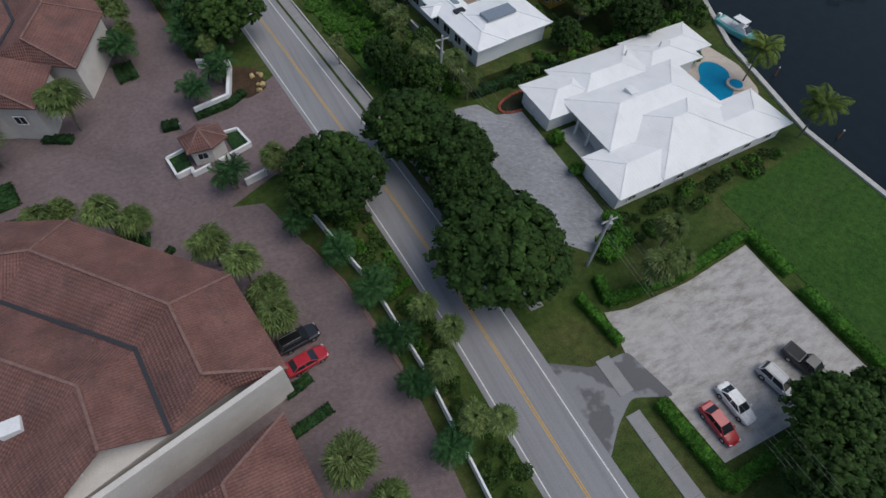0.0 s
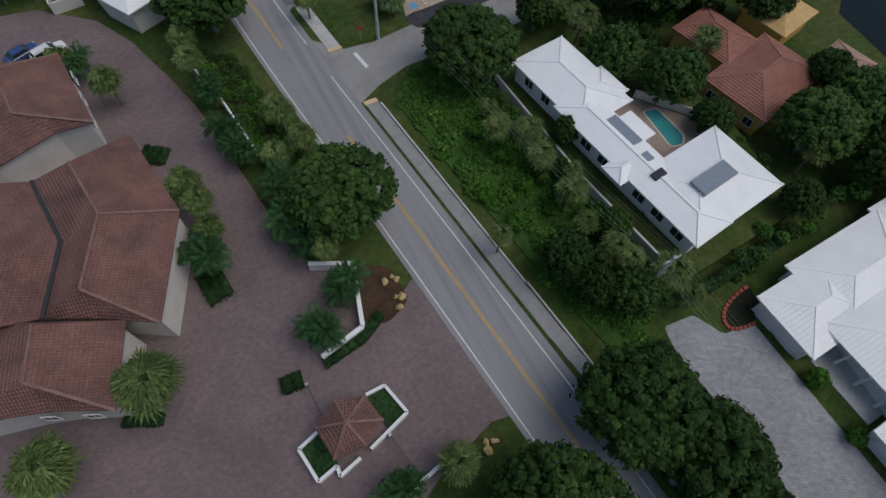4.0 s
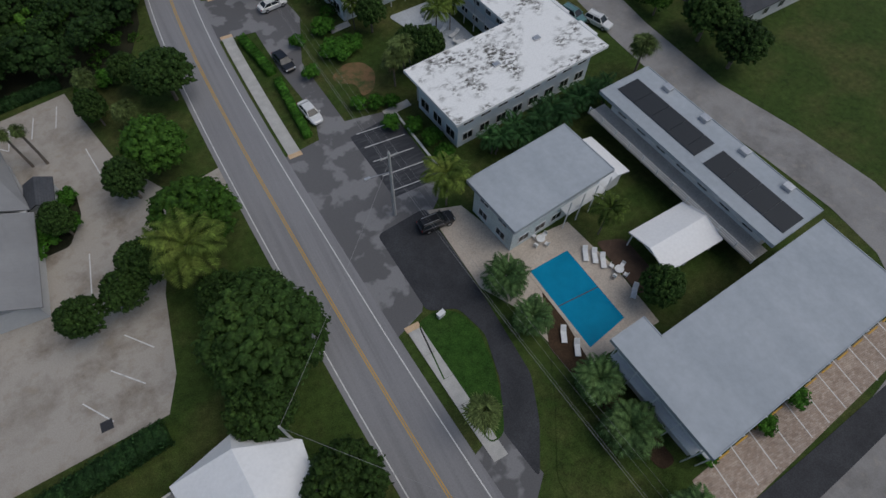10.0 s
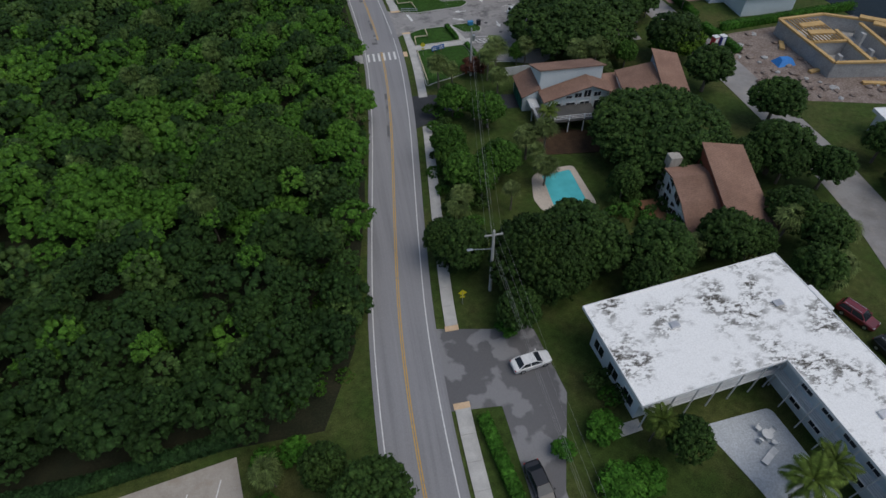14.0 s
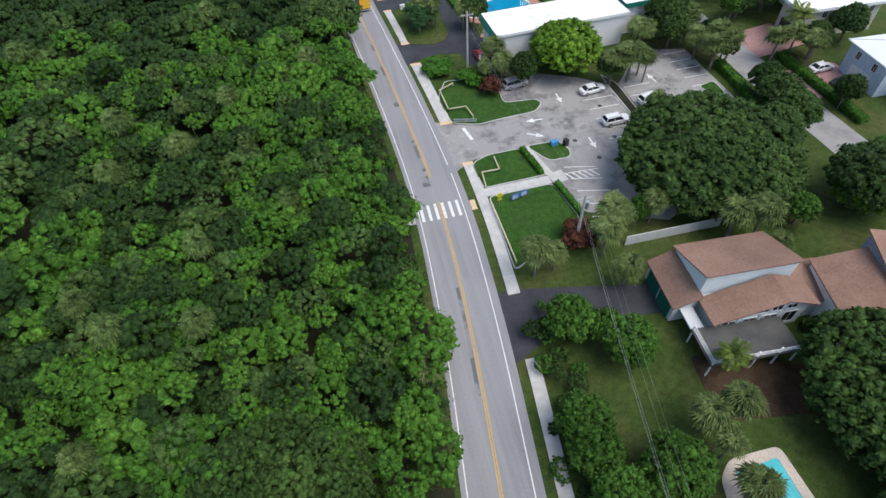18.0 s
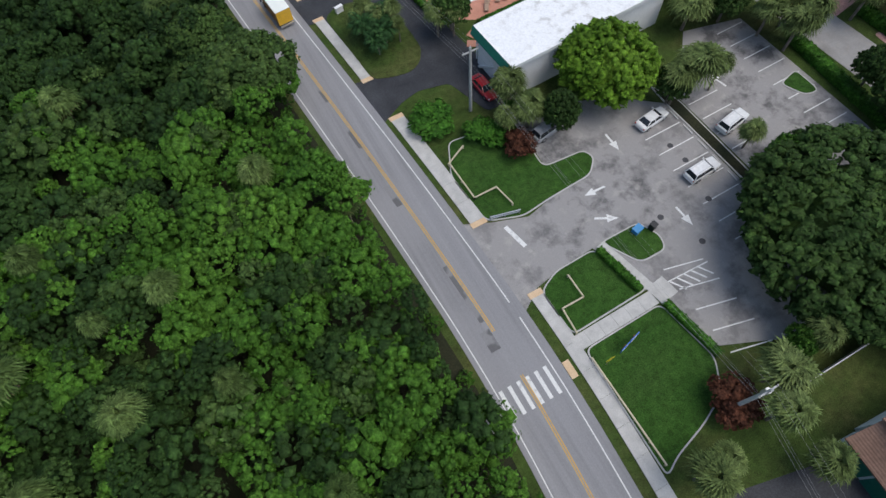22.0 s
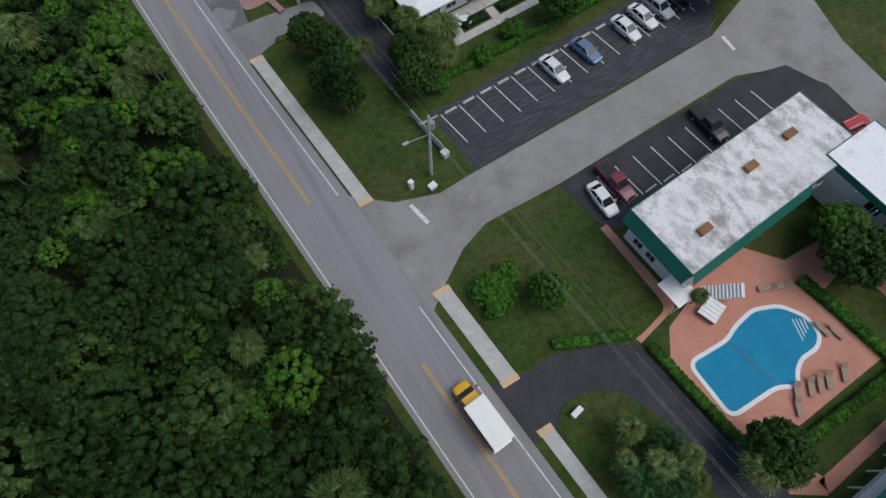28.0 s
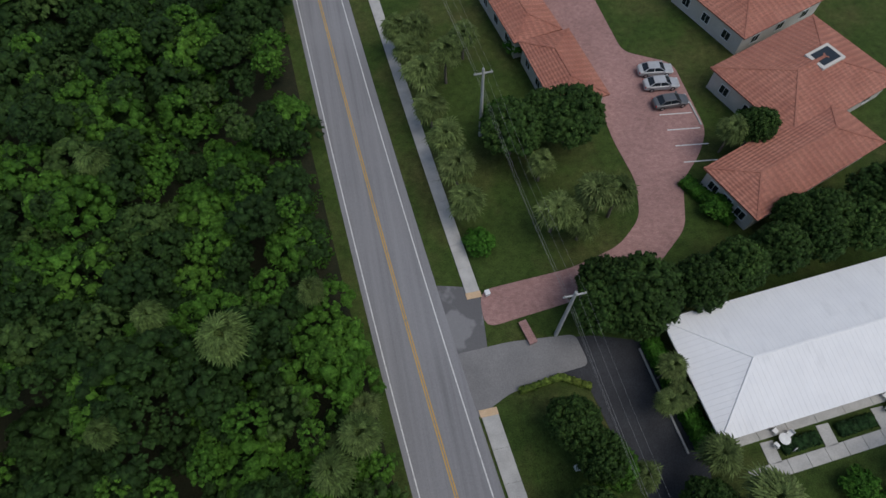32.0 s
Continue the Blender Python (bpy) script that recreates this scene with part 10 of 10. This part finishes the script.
# ---- hedges and beds ----
for i, (path, w, hh, m, lab) in enumerate((
        ([(13.0, -202.7), (12.2, -206.0), (22.2, -206.9), (34.4, -205.6)], 1.3, 1.2, M_HEDGE, "clipped green hedge behind the gravel lot"),
        ([(35.2, -205.7), (35.5, -212.6)], 1.5, 1.2, M_HEDGE, "clipped green hedge beside the lawn"),
        ([(35.2, -215.0), (36.0, -227.6)], 1.5, 1.2, M_HEDGE, "clipped green hedge beside the lawn"),
        ([(9.9, -218.4), (10.9, -228.2), (21.5, -227.8)], 1.5, 1.2, M_HEDGE, "clipped green hedge round the gravel lot"),
        ([(9.3, -204.0), (10.2, -211.0)], 1.0, 1.2, M_HEDGE, "clipped green hedge by the lot entrance"),
        ([(-70, -81.5), (-49.6, -79.0), (-34.8, -77.0)], 2.4, 2.2, M_DARKHEDGE, "tall dark hedge dividing court and yard"),
        ([(-88, -24), (-49.2, -22.6), (-35.4, -20.6)], 1.6, 1.3, M_DARKHEDGE, "dark hedge at the yard's end"),
        ([(-9.0, -23.5), (-7.6, -33.0)], 1.4, 1.1, M_HEDGE, "clipped green hedge along the sidewalk"),
        ([(-7.4, -35.0), (-7.6, -47.0)], 1.2, 1.1, M_HEDGE, "clipped green hedge along the sidewalk"),
        ([(-3.0, 126.2), (0.5, 124.6), (4.9, 122.9)], 1.1, 0.8, M_HEDGE, "low hedge by the motel drive"),
        ([(5.6, 121.0), (7.0, 109.4)], 1.1, 0.9, M_HEDGE, "hedge between motel drive and pool"),
        ([(11.8, 105.8), (26.2, 106.0)], 1.2, 0.9, M_HEDGE, "hedge along the pool deck"),
        ([(26.2, 106.4), (25.2, 114.0), (24.4, 118.3)], 1.2, 0.9, M_HEDGE, "hedge along the pool deck"),
        ([(4.9, 67.0), (6.0, 60.6)], 0.9, 0.8, M_HEDGE, "low hedge beside the park path"),
        ([(7.4, 58.0), (8.6, 50.8)], 0.9, 0.8, M_HEDGE, "low hedge beside the park lawn"),
        ([(15.4, 199.4), (18.6, 192.6)], 1.8, 0.9, M_HEDGE, "bright hedge beside a tile-roofed villa"),
        ([(15.2, -167.4), (31.5, -166.4)], 1.4, 1.6, M_DARKHEDGE, "dark hedge behind the villa drive"),
        ([(9.0, -170), (9.4, -184), (11.0, -197)], 1.0, 1.3, M_DARKHEDGE, "hedge between road trees and villa drive"),
        ([(47.2, 80.4), (46.0, 60.0)], 1.6, 1.3, M_HEDGE, "clipped hedge along the back street"),
        ([(59.2, 79.6), (59.6, 58.6)], 1.6, 1.3, M_HEDGE, "clipped hedge beside the house lawn"),
        ([(58.8, 54), (60, 42)], 1.6, 1.3, M_HEDGE, "clipped hedge near the building site"),
        ([(62, 52), (95, 54.5)], 1.6, 1.6, M_HEDGE, "clipped hedge behind the building site"),
        ([(-10.8, 179.1), (-6.4, 179.6), (-3.6, 178.0)], 0.7, 0.5, M_COCO, "low yellow-green border round the drive"),
        ([(3.6, 181.0), (4.9, 170.0)], 1.6, 1.9, M_HEDGE, "shrubby hedge along the apartment wall"),
        ([(3.6, 162.0), (47, 163.4)], 0.9, 0.9, M_HEDGE, "hedge behind the parking row"),
        ([(-24.2, -155.4), (-19.4, -154.6), (-16.6, -153)], 1.1, 0.9, M_DARKHEDGE, "dark hedge under the entrance wall"),
        ([(-29.0, -155.6), (-26.8, -155.8)], 1.8, 0.8, M_DARKHEDGE, "square dark hedge by the barrier"),
        ([(-43.8, -151.6), (-40.4, -153.2)], 1.4, 0.8, M_DARKHEDGE, "dark hedge block by a townhouse"),
        ([(-53.3, -153.4), (-49.8, -154.9)], 1.4, 0.7, M_DARKHEDGE, "narrow dark hedge on the pavers"),
        ([(-33.0, -141.6), (-30.2, -141.2)], 4.2, 0.7, M_DARKHEDGE, "dark ground-cover bed by a townhouse"),
        ([(-34.2, -119.6), (-31.6, -121.4)], 2.6, 0.7, M_DARKHEDGE, "dark ground-cover bed by a townhouse"),
        ([(-32.8, -177.6), (-31.9, -176.9)], 0.8, 0.7, M_DARKHEDGE, "narrow dark hedge on the pavers"),
        ([(-25.4, -200.4), (-22.4, -199.6)], 1.2, 0.7, M_DARKHEDGE, "narrow dark hedge on the pavers"),
        ([(-26.0, -204.6), (-21.6, -203.6)], 1.2, 0.7, M_DARKHEDGE, "narrow dark hedge on the pavers"),
        ([(-49.5, -158.4), (-48.8, -162.4)], 2.6, 0.7, M_DARKHEDGE, "dark ground-cover bed on the pavers"),
        ([(-52.5, -165.0), (-47.5, -165.4)], 0.8, 0.7, M_DARKHEDGE, "narrow dark hedge on the pavers"),
        ([(-37.2, -173.9), (-34.2, -174.6)], 2.0, 0.7, M_DARKHEDGE, "dark ground-cover bed on the pavers"))):
    hedge(path, w, hh, m, lab, 200 + i)
beds = [([(-16.8, -145.8), (-13.2, -148.0), (-13.0, -152.8), (-16.2, -154.2), (-18.6, -153.2)], M_MULCH, "mulched entrance bed with rocks"), 
        ([(12.0, 27), (26, 22), (26, 17), (11, 19)], M_MULCH, "mulched bed below the deck"), ([(7.5, 96.5), (9.0, 90.6), (13, 88), (6, 87.6)], M_EARTH, "bare planted bed by the motel"),
        ([(8.0, -80.5), (4.0, -88), (6.4, -104), (8.4, -104), (7, -91)], M_MULCH, "planted bed along the motel pool"), ([(16.9, -79.4), (20.4, -80.8), (20.6, -87.5), (17.0, -87.8)], M_DARKTIMBER, "brown timber terrace beside the pool")]
for pts, m, lab in beds:
    tagged(prism("planting_bed", rounded(pts, 0.9), -0.05, 0.065, m, None, lab, "structure"), category="bed")
rng = random.Random(5)
for k in range(16):
    cx, cy = ((-14.0, -149.6), (-13.9, -152.6), (-12.6, -170.2), (-16.0, -169.4))[k % 4]
    bm = bmesh.new()
    bmesh.ops.create_icosphere(bm, subdivisions=1, radius=rng.uniform(0.25, 0.55))
    for v in bm.verts:
        v.co *= rng.uniform(0.7, 1.2)
    ob = part("boulder", bm, M_ROCK, None)
    ob.location = (cx + rng.uniform(-0.9, 0.9), cy + rng.uniform(-0.9, 0.9), 0.2)
    tagged(ob, "yellow limestone boulder in the entrance bed", "boulder", "boulders")

# ---- furniture and small things ----


def table_set(x, y, m, label):
    t = root("garden_table", x, y, 0.06, 0, label, "table")
    part("tabletop", bm_cyl(bmesh.new(), 0, 0, 0.68, 0.73, 0.55, 0.55, 20), m, t)
    part("pedestal", bm_cyl(bmesh.new(), 0, 0, 0, 0.68, 0.09, 0.06, 10), m, t)
    for k in range(4):
        a = k * math.pi / 2 + 0.4
        c = root("garden_chair", x + math.cos(a) * 0.95, y + math.sin(a) * 0.95, 0.06, math.degrees(a) + 90, "white plastic garden chair round a table", "chair", "garden chairs")
        box("seat", -0.25, 0.25, -0.25, 0.25, 0.4, 0.45, m, c, "", 0.02)
        box("backrest", -0.25, 0.25, -0.28, -0.23, 0.45, 0.85, m, c, "", 0.02)
        for sx in (-0.2, 0.2):
            for sy in (-0.2, 0.2):
                box("leg", sx - 0.025, sx + 0.025, sy - 0.025, sy + 0.025, 0, 0.4, m, c)


def lounger(x, y, turn, m, label):
    t = root("sun_lounger", x, y, 0.06, turn, label, "lounger", "sun loungers")
    box("bed", -0.95, 0.45, -0.32, 0.32, 0.28, 0.34, m, t, "", 0.02)
    part("backrest", frustum(bmesh.new(), (0.45, 0.51, 0.32, 0.3), (0.98, 1.04, 0.32, 0.72)), m, t)
    for sx in (-0.8, 0.4):
        for sy in (-0.26, 0.26):
            box("leg", sx - 0.03, sx + 0.03, sy - 0.03, sy + 0.03, 0, 0.28, m, t)


M_PLASTIC = plain("white_plastic", (0.78, 0.79, 0.79), 0.45)
M_SLING = plain("tan_sling_fabric", (0.36, 0.25, 0.18), 0.8)
for x, y in ((16.7, -84.1), (10.9, -76.1), (32.4, 107.4), (22.5, -3.2), (19.4, -31.4), (20.2, -40.5), (12.5, 169.2), (24.6, 170.0)):
    table_set(x, y, M_PLASTIC, "white garden table with four chairs")
for x, y, tn in ((14.6, -80.4, 60), (15.4, -81.2, 60), (15.9, -82.2, 60), (16.6, -87.2, 40), (6.6, -89.6, 60), (6.2, -87.6, 60)):
    lounger(x, y, tn, M_PLASTIC, "white sun lounger beside the pool")
for x, y, tn in ((15.4, 109.6, 55), (16.9, 109.2, 55), (18.0, 109.0, 55), (19.0, 108.8, 55), (20.9, 108.5, 55), (14.4, 108.4, 60), (22.4, 113.0, 100), (23.4, 112.0, 100), (20.6, 119.4, -20), (22.0, 118.8, -20)):
    lounger(x, y, tn, M_SLING, "tan sling lounger on the coral deck")
for x, y, tn in ((18.4, -33.5, 30), (19.6, -36.2, 30), (20.6, -38.0, 20), (18.9, -43.0, 10)):
    lounger(x, y, tn, M_PLASTIC, "white lounger in the courtyard")
sp = root("hot_tub", 13.6, 120.6, 0.06, 20, "square hot tub under a white cover", "hot tub")
box("tub", -1.2, 1.2, -1.0, 1.0, 0, 0.7, M_TIMBER, sp, "", 0.05)
for k in range(5):
    box("cover_slat", -1.25 + 0.5 * k, -0.79 + 0.5 * k, -1.05, 1.05, 0.7, 0.78, M_PLASTIC, sp, "", 0.01)
um = root("parasol", 29.0, 115.7, 0.06, 0, "magenta garden parasol over a table", "parasol")
part("pole", bm_cyl(bmesh.new(), 0, 0, 0, 2.4, 0.03, 0.03, 8), M_STEEL, um)
part("canopy", bm_cyl(bmesh.new(), 0, 0, 2.0, 2.5, 1.25, 0.05, 8), plain("magenta_canvas", (0.42, 0.05, 0.13), 0.8), um)


def boat(x, y, turn, L, hull, label):
    t = root("motor_boat", x, y, 0.0, turn, label, "boat")
    part("hull", loft(bmesh.new(), [(-L / 2, L * 0.15, 0.0, 0.95, 0.15), (-L * 0.1, L * 0.165, 0.0, 1.0, 0.15), (L * 0.25, L * 0.125, 0.05, 1.15, 0.12), (L * 0.42, L * 0.06, 0.2, 1.3, 0.05), (L * 0.5, 0.08, 0.6, 1.4, 0.02)]), hull, t)
    box("cockpit", -L * 0.44, -L * 0.08, -L * 0.11, L * 0.11, 0.9, 1.02, M_GREYWALL, t)
    part("cabin", frustum(bmesh.new(), (-L * 0.08, L * 0.22, L * 0.11, 1.0), (-L * 0.06, L * 0.12, L * 0.085, 1.75)), M_WHITEWALL, t)
    part("windscreen", frustum(bmesh.new(), (L * 0.10, L * 0.2, L * 0.09, 1.2), (L * 0.09, L * 0.13, L * 0.075, 1.85)), M_GLASS, t)
    box("hardtop", -L * 0.2, L * 0.08, -L * 0.1, L * 0.1, 2.5, 2.6, M_WHITEWALL, t, "", 0.03)
    for sx in (-L * 0.18, L * 0.06):
        for sy in (-L * 0.085, L * 0.085):
            bar_between("stanchion", (sx, sy, 1.0), (sx, sy, 2.5), 0.06, 0.06, M_STEEL, t)
    box("outboard", -L * 0.56, -L * 0.49, -0.3, 0.3, 0.3, 1.4, M_WHITEWALL, t, "", 0.05)


boat(66.2, -171.8, -82, 9.0, plain("aqua_gelcoat", (0.12, 0.42, 0.42), 0.2), "aqua and white sport-fishing boat at the seawall")
boat(98.5, -33.0, -75, 13.0, plain("white_gelcoat", (0.78, 0.79, 0.8), 0.2), "white motor yacht moored on the river")
boat(96.0, -170.0, -50, 9.0, plain("white_gelcoat", (0.78, 0.79, 0.8), 0.2), "white boat across the canal")
for x, y in ((62.6, -183), (60.6, -192), (60.5, -198), (61.0, -207)):
    mp = root("mooring_pile", x + 1.2, y, 0, 0, "timber mooring pile in the canal", "pile")
    part("pile", bm_cyl(bmesh.new(), 0, 0, -0.5, 1.6, 0.15, 0.13, 10), M_TIMBER, mp)
    part("cap", bm_cyl(bmesh.new(), 0, 0, 1.6, 1.8, 0.17, 0.02, 10), M_PLASTIC, mp)
for x, y, c in ((56.6, 45.6, (0.5, 0.03, 0.04)), (58.2, 45.6, (0.05, 0.1, 0.4))):
    pt = root("portable_toilet", x, y, 0.03, 10, "portable site toilet with a white roof", "toilet")
    box("cabin", -0.55, 0.55, -0.55, 0.55, 0, 2.1, plain("cabin_plastic", c, 0.5), pt, "", 0.03)
    box("roof", -0.6, 0.6, -0.6, 0.6, 2.1, 2.3, M_PLASTIC, pt, "", 0.06)
    box("door", -0.4, 0.4, -0.58, -0.54, 0.1, 1.95, M_PLASTIC, pt)
